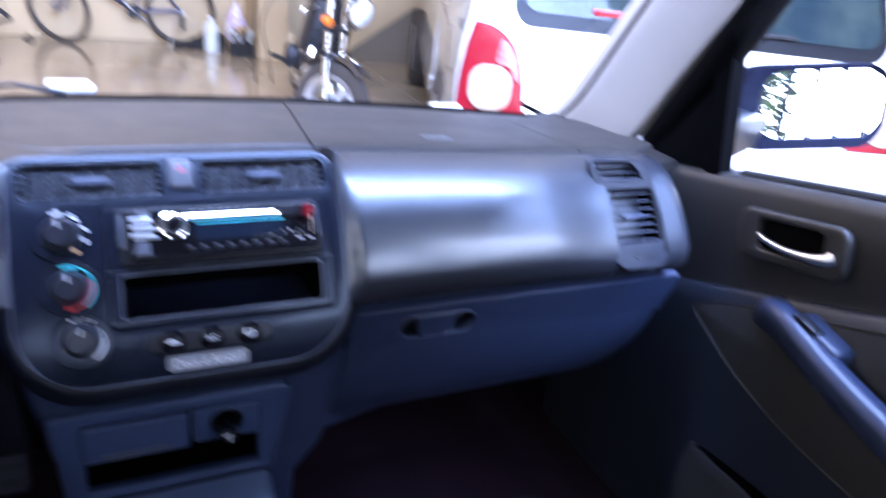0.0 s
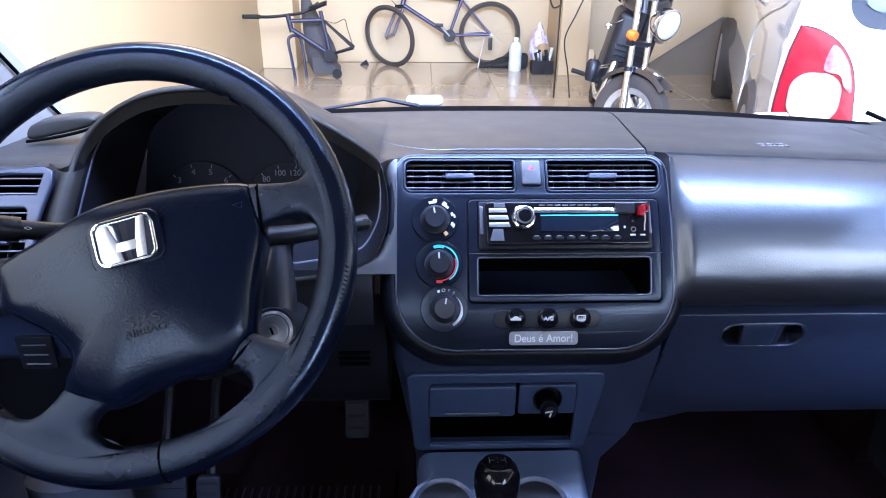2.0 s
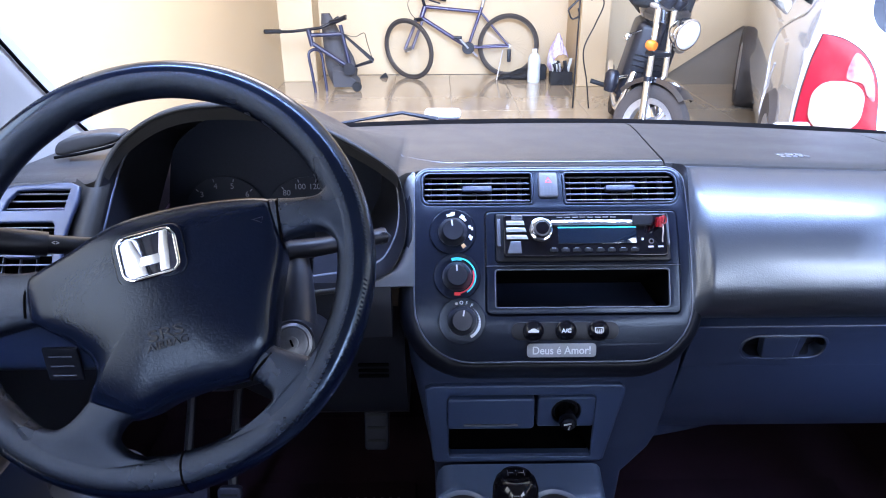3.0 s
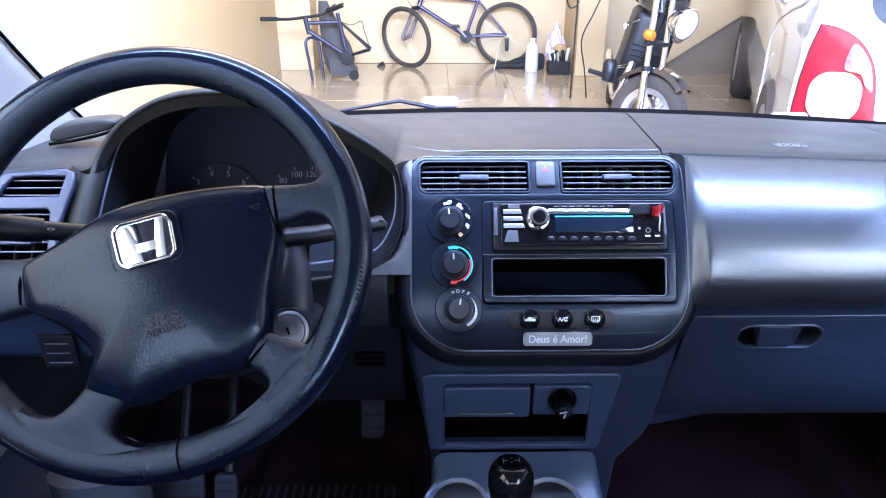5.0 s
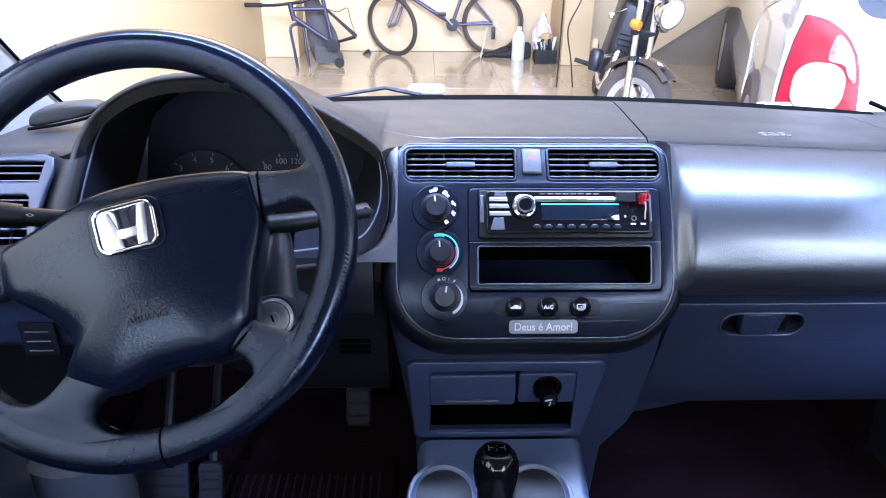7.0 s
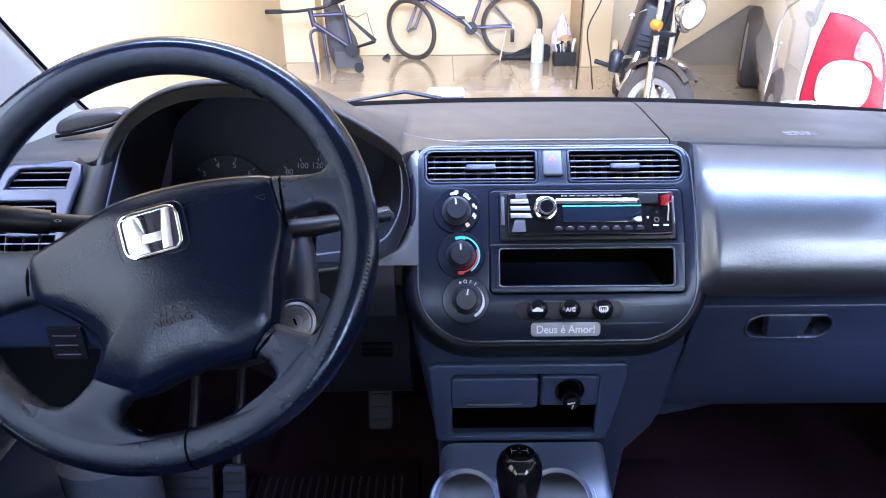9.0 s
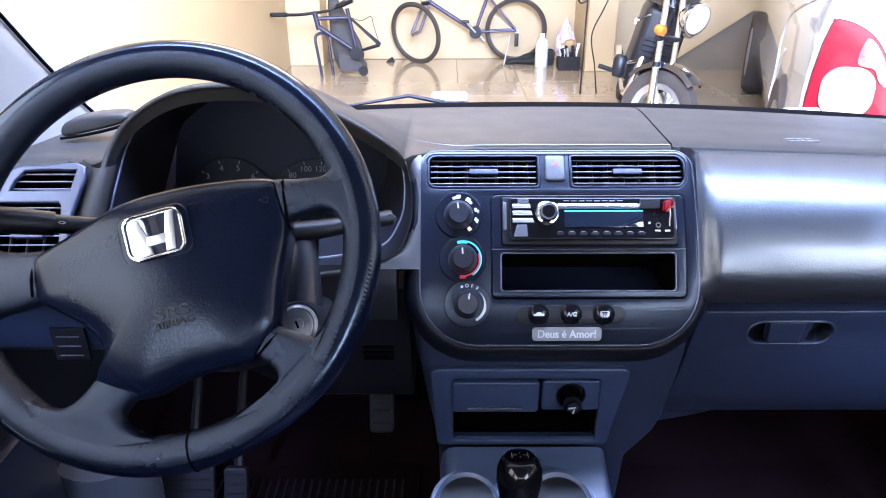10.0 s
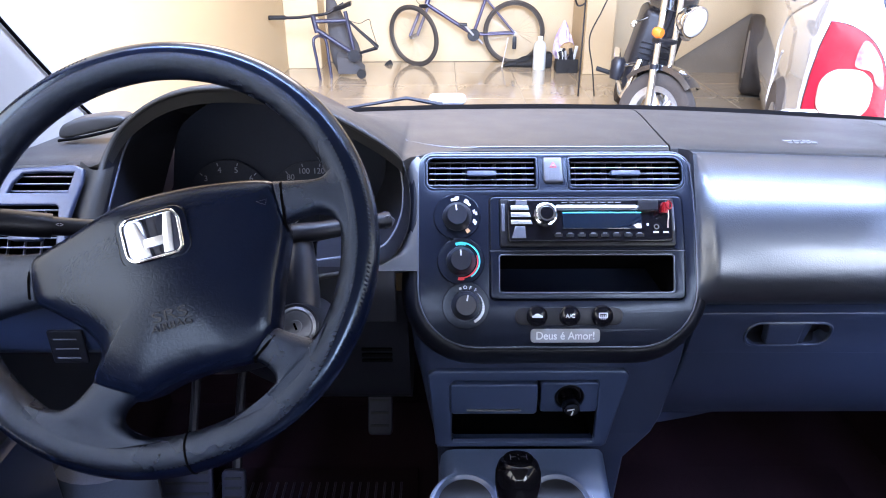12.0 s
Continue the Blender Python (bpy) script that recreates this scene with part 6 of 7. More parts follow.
    # black sheet on the closed pocket stands in for its shaded mouth
    part("pocket_mouth_sheet", bm_loft([[((0.703 - (0.703 - x) * min(1.0, (-0.10 - y) / 0.16) ** 0.5) * side, y, z - 0.015 * max(0.0, 1 - (-0.10 - y) / 0.12)) for x, z in ((0.700, 0.522), (0.678 + 0.02 * abs(y + 0.4), 0.519), (0.678 + 0.02 * abs(y + 0.4), 0.516), (0.700, 0.516))] for y in [-0.12 - 0.055 * k for k in range(11)]]), M_VOID, d)
    # sail panel, window post, frame and glass
    part("sail_panel", bm_loft([[((0.716 + dx) * side, y, z) for y, z in ((0.15, belt(0.15) - 0.004), (0.060, 1.050), (0.050, 1.056), (0.015, belt(0.0) - 0.004))] for dx in (0.0, 0.02)]), M_VOID, d, "black triangular sail panel", smooth=False)
    part("window_post", bm_loft([[(x * side, y + lean, z) for x, y in ((0.706, 0.020), (0.706, -0.009), (0.730, -0.009), (0.730, 0.020))] for z, lean in ((belt(0.0) - 0.006, 0.0), (1.075, 0.040))]), M_VOID, d, smooth=False)
    top = smooth_path([(0.738, 0.170, 0.870), (0.722, 0.062, 1.035), (0.708, 0.006, 1.115), (0.680, -0.085, 1.25), (0.645, -0.20, 1.345), (0.64, -0.5, 1.37), (0.64, -0.92, 1.36)], 5)
    part("window_frame", bm_tube([(p.x * side, p.y, p.z) for p in top], 0.026, 10), M_VOID, d, "black door seal")
    gl = []
    for k in range(9):
        y = -0.02 - 0.88 * k / 8
        zt = 1.10 + (1.36 - 1.10) * min(1.0, (k / 8) / 0.28) if k < 3 else 1.36
        gl.append([((0.738 - 0.095 * t) * side, y, belt(y) - 0.02 + (zt - belt(y) + 0.02) * t) for t in (0, 0.5, 1)])
    g = part("window_glass", bm_loft(gl, closed=False), M_GLASS, d, "clear door glass")
    g.visible_shadow = False
    part("window_sill", bm_tube([(0.724 * side, y, belt(y) + 0.001) for y in [-0.03 - 0.11 * k for k in range(9)]], 0.006, 8), M_RUBBER, d)
    return d


car_door(1, "passenger_door", "closed charcoal passenger door with silver handle and cloth insert")
car_door(-1, "driver_door", "closed charcoal driver door beside the steering wheel")
# rear doors and sills close the cabin
for s, nm in ((1, "rear_side_1"), (-1, "rear_side_2")):
    pane = setting("rear_window_" + nm[-1], bm_loft([[((0.742 - 0.10 * t) * s, y, 0.96 + 0.41 * t) for t in (0.0, 0.5, 1.0)] for y in (-1.02, -1.45, -1.98)], closed=False), M_GLASS, "clear rear door glass", "window")
    pane.visible_shadow = False
    setting(nm, bm_box(min(0.70 * s, 0.80 * s), -2.3, 0.24, max(0.70 * s, 0.80 * s), -1.01, 0.965, 0.02), M_DOOR, "charcoal rear door panel", "door")


# ---- wing mirror ----
def wing_mirror():
    m = thing("wing_mirror", (0.84, 0.10, 0.90), "dark blue wing mirror reflecting the bright gate", "wing mirror")
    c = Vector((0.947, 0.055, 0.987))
    # glass aimed and tilted to fit the view from the camera's first position
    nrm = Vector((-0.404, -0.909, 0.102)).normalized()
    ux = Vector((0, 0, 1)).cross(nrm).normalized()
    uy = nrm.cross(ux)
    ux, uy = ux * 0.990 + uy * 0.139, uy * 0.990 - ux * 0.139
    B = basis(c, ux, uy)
    out = rr4(-0.098, -0.060, 0.103, 0.047, (0.040, 0.034, 0.034, 0.040), 6)
    big = [(x * 1.18 - 0.016, y * 1.20 - 0.004) for x, y in out]
    rings = []
    for s, z in ((1.0, 0.006), (1.02, -0.004), (1.03, -0.03), (0.95, -0.065), (0.72, -0.095), (0.35, -0.108), (0.05, -0.11)):
        rings.append([B @ Vector((x * s, y * s, z)) for x, y in big])
    part("housing", bm_loft([[B @ Vector((x * 0.97, y * 0.97, -0.006)) for x, y in out]] + [[B @ Vector((x, y, 0.004)) for x, y in out]] + rings), mat("dark_mirror_case", (0.002, 0.003, 0.009), 0.6, spec=0.05, grain=0.1), m, "dark mirror housing", angle=50)
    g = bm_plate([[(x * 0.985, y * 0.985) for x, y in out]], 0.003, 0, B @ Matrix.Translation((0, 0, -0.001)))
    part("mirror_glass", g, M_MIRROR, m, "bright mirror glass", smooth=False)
    part("mirror_foot", bm_loft([[(0.735, y, z) for y, z in ((0.13, 0.89), (0.02, 0.90), (0.02, 0.96), (0.10, 0.97))], [(0.92, y, z) for y, z in ((0.16, 0.90), (0.10, 0.91), (0.10, 0.95), (0.15, 0.96))]]), M_BLACK, m)


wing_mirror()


# ---- wipers on the windscreen base ----
def wiper(x_pivot, x_tip, y_p, y_t, z_p, z_t):
    w = thing("wiper", (x_pivot, y_p, z_p), "dark wiper arm, its pivot cap whitened for the glare", "wiper", "wipers")
    part("arm", bm_tube([(x_pivot, y_p, z_p), (x_pivot + 0.55 * (x_tip - x_pivot) * 0.4, y_p + 0.01, z_p + 0.010), (x_tip, y_t, z_t)], [0.0045, 0.0035, 0.002], 8), M_BLACK, w)
    part("blade", bm_tube([(x_pivot + 0.1 * (x_tip - x_pivot), y_p - 0.015, z_p - 0.003), (x_tip, y_t - 0.01, z_t - 0.004)], 0.0025, 6), M_RUBBER, w)
    # white paint stands in for glare on the pivot
    part("pivot_cap", bm_plate([rr(-0.034, -0.010, 0.034, 0.010, 0.009)], 0.02, 0.006, basis((x_pivot + 0.01, y_p + 0.02, z_p + 0.006), (1, 0, 0), (0, 0.35, 0.94))), M_WHITE_PAINT, w, "pivot cap in white paint for the glare on it")


wiper(-0.125, -0.42, 0.52, 0.50, 0.868, 0.846)
wiper(0.52, 0.22, 0.50, 0.53, 0.842, 0.862)

# ---- bicycles ----
M_BIKE = mat("violet_blue_bike_paint", (0.020, 0.013, 0.062), 0.36, coat=0.15, stain=0.2, stain_scale=30)
M_RIM = mat("dark_dusty_rim", (0.060, 0.048, 0.036), 0.5, metal=0.4, grain=0.1, grain_scale=120)
M_TYRE = mat("dusty_tyre", (0.028, 0.021, 0.016), 0.85, grain=0.2, grain_scale=120)
M_SPOKE = mat("thin_spoke_wire", (0.30, 0.28, 0.25), 0.35, metal=1.0)


def bike_wheel(parent, c, R, turn, lean=0.0, tyre=0.018, spokes=24):
    m = Matrix.Translation(c) @ pose(0, 0, 0, 0, 0, turn) @ pose(0, 0, 0, 90 + lean, 0, 0)
    wheel = part("wheel", bm_tube([m @ Vector(((R - tyre) * math.cos(2 * math.pi * k / 48), (R - tyre) * math.sin(2 * math.pi * k / 48), 0)) for k in range(48)], tyre, 8, True), M_TYRE, parent, "black bicycle tyre")
    part("wheel_rim", bm_tube([m @ Vector(((R - 2.0 * tyre) * math.cos(2 * math.pi * k / 48), (R - 2.0 * tyre) * math.sin(2 * math.pi * k / 48), 0)) for k in range(48)], 0.008, 6, True), M_RIM, wheel)
    part("hub", bm_tube([m @ Vector((0, 0, -0.04)), m @ Vector((0, 0, 0.04))], 0.018, 10), M_STEEL, wheel)
    for k in range(spokes):
        a = 2 * math.pi * k / spokes
        part("spoke", bm_tube([m @ Vector((0.016 * math.cos(a + 0.9), 0.016 * math.sin(a + 0.9), 0.03 * (-1) ** k)), m @ Vector(((R - 2 * tyre) * math.cos(a), (R - 2 * tyre) * math.sin(a), 0))], 0.0008, 3), M_SPOKE, wheel)


def bar(name, a, b, r, mt, parent, label=""):
    return part(name, bm_tube([a, b], r, 10), mt, parent, label)


def bicycle():
    Y = 5.72
    b = thing("bicycle", (0.05, Y, 0), "violet blue mountain bicycle leaning on the cream wall", "bicycle")
    rh, fh = (0.515, Y, 0.275), (-0.385, Y - 0.10, 0.262)
    bbk, st, ht, hb = (0.150, Y, 0.262), (0.272, Y + 0.05, 0.600), (-0.235, Y + 0.03, 0.610), (-0.268, Y + 0.01, 0.520)
    bike_wheel(b, rh, 0.278, 0)
    bike_wheel(b, fh, 0.272, -36, 8)
    for nm, p, q, r in (("top_tube", ht, (0.262, Y + 0.05, 0.560), 0.015), ("down_tube", hb, bbk, 0.017), ("seat_tube", bbk, st, 0.014), ("head_tube", ht, hb, 0.022)):
        bar(nm, p, q, r, M_BIKE, b)
    for dy in (-0.035, 0.035):
        bar("chain_stay", (bbk[0], Y + dy, bbk[2]), (rh[0], Y + dy * 1.4, rh[2]), 0.010, M_BIKE, b)
        bar("seat_stay", (0.262, Y + 0.05 + dy * 0.6, 0.560), (rh[0], Y + dy * 1.4, rh[2]), 0.009, M_BIKE, b)
        bar("fork_leg", (-0.285 + dy * 0.8, Y - 0.01 + dy * 0.6, 0.500), (fh[0] + dy * 0.9, fh[1] + dy * 0.7, fh[2]), 0.014, mat("grey_fork_paint", (0.08, 0.07, 0.10), 0.4), b)
    bar("fork_crown", (-0.325, Y - 0.04, 0.505), (-0.245, Y + 0.02, 0.505), 0.018, M_BLACK, b)
    bar("stem", ht, (-0.262, Y - 0.03, 0.705), 0.014, M_BLACK, b)
    part("handlebar", bm_tube(smooth_path([(-0.435, Y - 0.22, 0.870), (-0.36, Y - 0.13, 0.800), (-0.262, Y - 0.03, 0.720), (-0.16, Y + 0.03, 0.690), (-0.07, Y + 0.08, 0.672)]), 0.012, 8), M_BLACK, b)
    bar("grip", (-0.47, Y - 0.25, 0.885), (-0.40, Y - 0.18, 0.842), 0.018, M_RUBBER, b)
    bar("grip", (-0.12, Y + 0.05, 0.682), (-0.05, Y + 0.08, 0.665), 0.018, M_RUBBER, b)
    bar("brake_lever", (-0.37, Y - 0.16, 0.785), (-0.44, Y - 0.25, 0.815), 0.007, M_BLACK, b)
    bar("brake_lever", (-0.20, Y - 0.02, 0.672), (-0.10, Y - 0.01, 0.640), 0.007, M_BLACK, b)
    bar("seat_post", st, (0.302, Y + 0.06, 0.720), 0.013, M_STEEL, b)
    secs = []
    for x, w, h, z in ((0.175, 0.018, 0.016, 0.752), (0.22, 0.026, 0.022, 0.757), (0.29, 0.045, 0.028, 0.757), (0.35, 0.075, 0.034, 0.760), (0.385, 0.078, 0.032, 0.767), (0.398, 0.05, 0.02, 0.767)):
        secs.append([(x, Y + 0.06 + w * math.cos(t), z + h * math.sin(t)) for t in [2 * math.pi * k / 14 for k in range(14)]])
    part("saddle", bm_loft(secs), mat("blue_black_saddle", (0.018, 0.025, 0.05), 0.45, second=(0.02, 0.06, 0.16), stain_scale=14), b, "padded black and blue saddle")
    part("crank", bm_lathe([(0.0, -0.004), (0.052, -0.004), (0.055, 0.0), (0.052, 0.004), (0.0, 0.004)], 30, Matrix.Translation((bbk[0], Y - 0.05, bbk[2])) @ pose(0, 0, 0, 90)), M_BLACK, b, "dark chainring")
    bar("crank_arm", (bbk[0], Y - 0.06, bbk[2]), (0.06, Y - 0.07, 0.36), 0.010, M_STEEL, b)
    bar("crank_arm", (bbk[0], Y + 0.06, bbk[2]), (0.24, Y + 0.06, 0.17), 0.010, M_STEEL, b)
    part("pedal", bm_box(0.02, Y - 0.14, 0.350, 0.09, Y - 0.07, 0.372, 0.004), M_BLACK, b)
    part("derailleur", bm_box(0.50, Y - 0.07, 0.14, 0.535, Y - 0.05, 0.25, 0.006), M_BLACK, b)
    part("kickstand", bm_tube([(0.46, Y - 0.06, 0.24), (0.40, Y - 0.20, 0.004)], 0.006, 6), M_STEEL, b)
    part("cable", bm_tube(smooth_path([(-0.30, Y - 0.10, 0.72), (-0.38, Y - 0.10, 0.66), (-0.36, Y - 0.05, 0.56), (-0.30, Y, 0.50)]), 0.003, 5), M_BLACK, b)


bicycle()


def bare_bicycle():
    Y = 5.08
    b = thing("stripped_bicycle", (-1.0, Y, 0), "stripped blue bicycle frame without wheels beside a pillar", "bicycle frame")
    navy = mat("dull_navy_paint", (0.014, 0.014, 0.040), 0.45, stain=0.3, stain_scale=20)
    bar("head_tube", (-1.170, Y, 0.50), (-1.145, Y, 0.37), 0.020, navy, b)
    part("handlebar", bm_tube(smooth_path([(-1.46, Y - 0.16, 0.505), (-1.30, Y - 0.06, 0.492), (-1.17, Y, 0.500), (-1.05, Y + 0.06, 0.515), (-0.93, Y + 0.10, 0.585)]), 0.012, 8), M_BLACK, b)
    bar("grip", (-1.48, Y - 0.18, 0.507), (-1.37, Y - 0.10, 0.498), 0.017, M_RUBBER, b)
    for dx, y in ((-0.045, -0.03), (0.045, 0.03)):
        part("fork_leg", bm_tube(smooth_path([(-1.135, Y, 0.345), (-1.130 + dx, Y + y, 0.31), (-1.115 + dx * 1.0, Y + y, 0.16), (-1.100 + dx * 0.95, Y + y, 0.0)]), 0.012, 8), navy, b)
    bar("top_tube", (-1.165, Y, 0.455), (-0.905, Y + 0.03, 0.460), 0.016, navy, b)
    bar("down_tube", (-1.150, Y, 0.395), (-0.850, Y + 0.02, 0.190), 0.018, navy, b)
    bar("seat_tube", (-0.912, Y + 0.03, 0.530), (-0.850, Y + 0.02, 0.190), 0.016, navy, b)
    for dy in (-0.04, 0.05):
        bar("seat_stay", (-0.900, Y + 0.03, 0.465), (-0.655, Y + dy, 0.250), 0.009, M_BLACK, b)
        bar("chain_stay", (-0.850, Y + 0.02, 0.190), (-0.655, Y + dy, 0.250), 0.010, M_BLACK, b)
    secs = [[(x, Y + 0.03 + w * math.cos(t), z + 0.02 * math.sin(t)) for t in [2 * math.pi * k / 12 for k in range(12)]] for x, w, z in ((-1.0, 0.012, 0.545), (-0.94, 0.03, 0.560), (-0.88, 0.06, 0.585), (-0.86, 0.04, 0.59))]
    part("saddle", bm_loft(secs), M_BLACK, b)
    part("chainring", bm_lathe([(0.0, -0.004), (0.05, -0.004), (0.05, 0.004), (0.0, 0.004)], 24, Matrix.Translation((-0.850, Y - 0.04, 0.190)) @ pose(0, 0, 0, 90)), M_BLACK, b)
    part("rear_cable", bm_tube(smooth_path([(-0.90, Y, 0.47), (-0.80, Y, 0.44), (-0.72, Y, 0.47), (-0.70, Y, 0.40), (-0.66, Y, 0.26)]), 0.003, 5), M_BLACK, b)
    # golf style bag leaning in the frame
    g = thing("travel_bag", (-0.95, Y + 0.2, 0), "dark grey fabric wheeled bag leaning behind the frame", "bag")
    cloth = mat("dark_bag_cloth", (0.045, 0.042, 0.042), 0.85, grain=0.2, grain_scale=200, bump=0.4, bump_scale=60)
    secs = []
    for t, w, dpt in ((0.0, 0.10, 0.06), (0.15, 0.125, 0.075), (0.35, 0.12, 0.07), (0.6, 0.085, 0.055), (0.85, 0.06, 0.04), (1.0, 0.035, 0.02)):
        c = Vector((-0.915, Y + 0.14, 0.045)).lerp(Vector((-1.055, Y + 0.24, 0.60)), t)
        secs.append([(c.x + w * math.cos(a) * (1 + 0.06 * math.sin(3 * a + 5 * t)), c.y + dpt * math.sin(a), c.z + 0.03 * math.cos(a) * (1 - t)) for a in [2 * math.pi * k / 18 for k in range(18)]])
    part("bag_body", bm_loft(secs), cloth, g)
    part("bag_flap", bm_loft([[(x, Y + 0.10 + 0.02 * math.sin(20 * x), z0), (x, Y + 0.02, z0 - 0.03), (x, Y + 0.03, 0.03), (x, Y + 0.12, 0.03)] for x, z0 in ((-1.0, 0.20), (-0.92, 0.19), (-0.84, 0.14), (-0.78, 0.09))]), cloth, g)
    part("bag_wheel", bm_lathe([(0.0, -0.015), (0.038, -0.015), (0.04, 0.0), (0.038, 0.015), (0.0, 0.015)], 20, Matrix.Translation((-0.800, Y - 0.01, 0.040)) @ pose(0, 0, 0, 90)), M_RUBBER, g)
    s = thing("shoe_rag", (-0.62, Y + 0.55, 0), "small dark scrap lying by the wall", "scrap")
    part("scrap", bm_loft([[(-0.66, 5.66, 0.0), (-0.58, 5.70, 0.0), (-0.60, 5.74, 0.0), (-0.66, 5.72, 0.0)], [(-0.63, 5.68, 0.03), (-0.60, 5.70, 0.045), (-0.61, 5.72, 0.04), (-0.63, 5.71, 0.03)]]), M_RUBBER, s)


bare_bicycle()


# ---- clutter by the wall ----
def clutter():
    sh = thing("work_shoes", (0.58, 5.55, 0), "pair of dark shoes on the tiled floor", "shoes")
    for k, (x, y, a) in enumerate(((0.555, 5.60, 15), (0.640, 5.56, -12))):
        secs = []
        for t, w, h in ((0.0, 0.02, 0.02), (0.03, 0.04, 0.045), (0.12, 0.045, 0.055), (0.18, 0.042, 0.085), (0.25, 0.04, 0.095), (0.28, 0.025, 0.08)):
            secs.append([(Matrix.Translation((x, y, 0)) @ pose(0, 0, 0, 0, 0, a)) @ Vector((-0.14 + t, w * math.cos(q), h / 2 + h / 2 * math.sin(q))) for q in [2 * math.pi * j / 12 for j in range(12)]])
        part("shoe", bm_loft(secs), M_RUBBER, sh)
    bt = thing("water_bottle", (0.725, 5.46, 0), "tall cloudy white plastic bottle standing on the floor", "bottle")
    milky = mat("milky_plastic", (0.50, 0.52, 0.48), 0.3, stain=0.08, stain_scale=12)
    part("bottle_body", bm_lathe([(0.0, 0.0), (0.052, 0.0), (0.056, 0.01), (0.056, 0.10), (0.053, 0.11), (0.056, 0.12), (0.056, 0.19), (0.045, 0.225), (0.022, 0.245), (0.020, 0.262), (0.0, 0.262)], 28, Matrix.Translation((0.722, 5.46, 0))), milky, bt)
    part("bottle_cap", bm_lathe([(0.0, 0.258), (0.022, 0.258), (0.022, 0.280), (0.0, 0.282)], 20, Matrix.Translation((0.722, 5.46, 0))), mat("pale_cap", (0.65, 0.68, 0.7), 0.4), bt)
    bx = thing("tool_crate", (0.93, 5.34, 0), "small black crate of tools on the floor", "crate")
    part("crate_side", bm_plate([rr(0.845, 0.0, 1.03, 0.115, 0.012), rr(0.91, 0.0 + 0.01, 0.955, 0.045, 0.012)], 0.012, 0.002, basis((0, 5.27, 0), (1, 0, 0), (0, 0, 1))), M_RUBBER, bx)
    part("crate_tub", bm_box(0.848, 5.275, 0.002, 1.027, 5.42, 0.10, 0.01), M_RUBBER, bx)
    rnd = random.Random(4)
    for k in range(10):
        x, y = 0.87 + 0.14 * rnd.random(), 5.29 + 0.1 * rnd.random()
        part("tool", bm_tube([(x, y, 0.09), (x + 0.08 * (rnd.random() - 0.5), y + 0.03, 0.16 + 0.06 * rnd.random())], 0.010 + 0.008 * rnd.random(), 7), rnd.choice([M_STEEL, M_STEEL, M_BLACK, milky]), bx)
    pb = thing("plastic_bag", (0.93, 5.50, 0), "clear and violet plastic bag slumped against the pillar", "bag")
    film = mat("pale_plastic_film", (0.62, 0.56, 0.58), 0.25, second=(0.30, 0.20, 0.42), stain_scale=22)
    bag = bmesh.new()
    bmesh.ops.create_icosphere(bag, subdivisions=4, radius=1)
    for v in bag.verts:
        n = noise.noise(v.co * 2.6) * 0.22 + noise.noise(v.co * 7) * 0.08
        taper = 1 - 0.62 * max(0, v.co.z)
        v.co = Vector((0.935 + v.co.x * 0.085 * taper * (1 + n), 5.52 + v.co.y * 0.08 * taper * (1 + n), max(0.001, 0.20 + v.co.z * 0.20 * (1 + 0.5 * n))))
    part("bag_film", bag, film, pb)
    bn = thing("brown_bundle", (0.96, 5.46, 0.1), "tan cloth bundle on top of the crate", "bundle")
    bu = bmesh.new()
    bmesh.ops.create_icosphere(bu, subdivisions=3, radius=1)
    for v in bu.verts:
        n = noise.noise(v.co * 3.1) * 0.25
        v.co = Vector((0.955 + v.co.x * 0.06 * (1 + n), 5.40 + v.co.y * 0.05 * (1 + n), 0.185 + v.co.z * 0.055 * (1 + n)))
    part("bundle_cloth", bu, mat("tan_cloth", (0.30, 0.20, 0.10), 0.9, grain=0.2, grain_scale=120), bn)
    bc = thing("black_case", (0.80, 5.55, 0), "black bag on the floor behind the bottle", "bag")
    part("case_body", bm_box(0.745, 5.50, 0.001, 0.845, 5.62, 0.13, 0.02), M_RUBBER, bc)


clutter()


# ---- motorcycles ----
M_TANK = mat("black_tank_paint", (0.010, 0.010, 0.012), 0.15, coat=0.9)
M_ALLOY = mat("grey_alloy", (0.45, 0.45, 0.46), 0.35, metal=0.9, grain=0.1, grain_scale=60)
M_LENS = mat("headlamp_lens", (0.72, 0.74, 0.75), 0.22, metal=0.35, grain=0.2, grain_scale=60, bump=0.4, bump_scale=70)


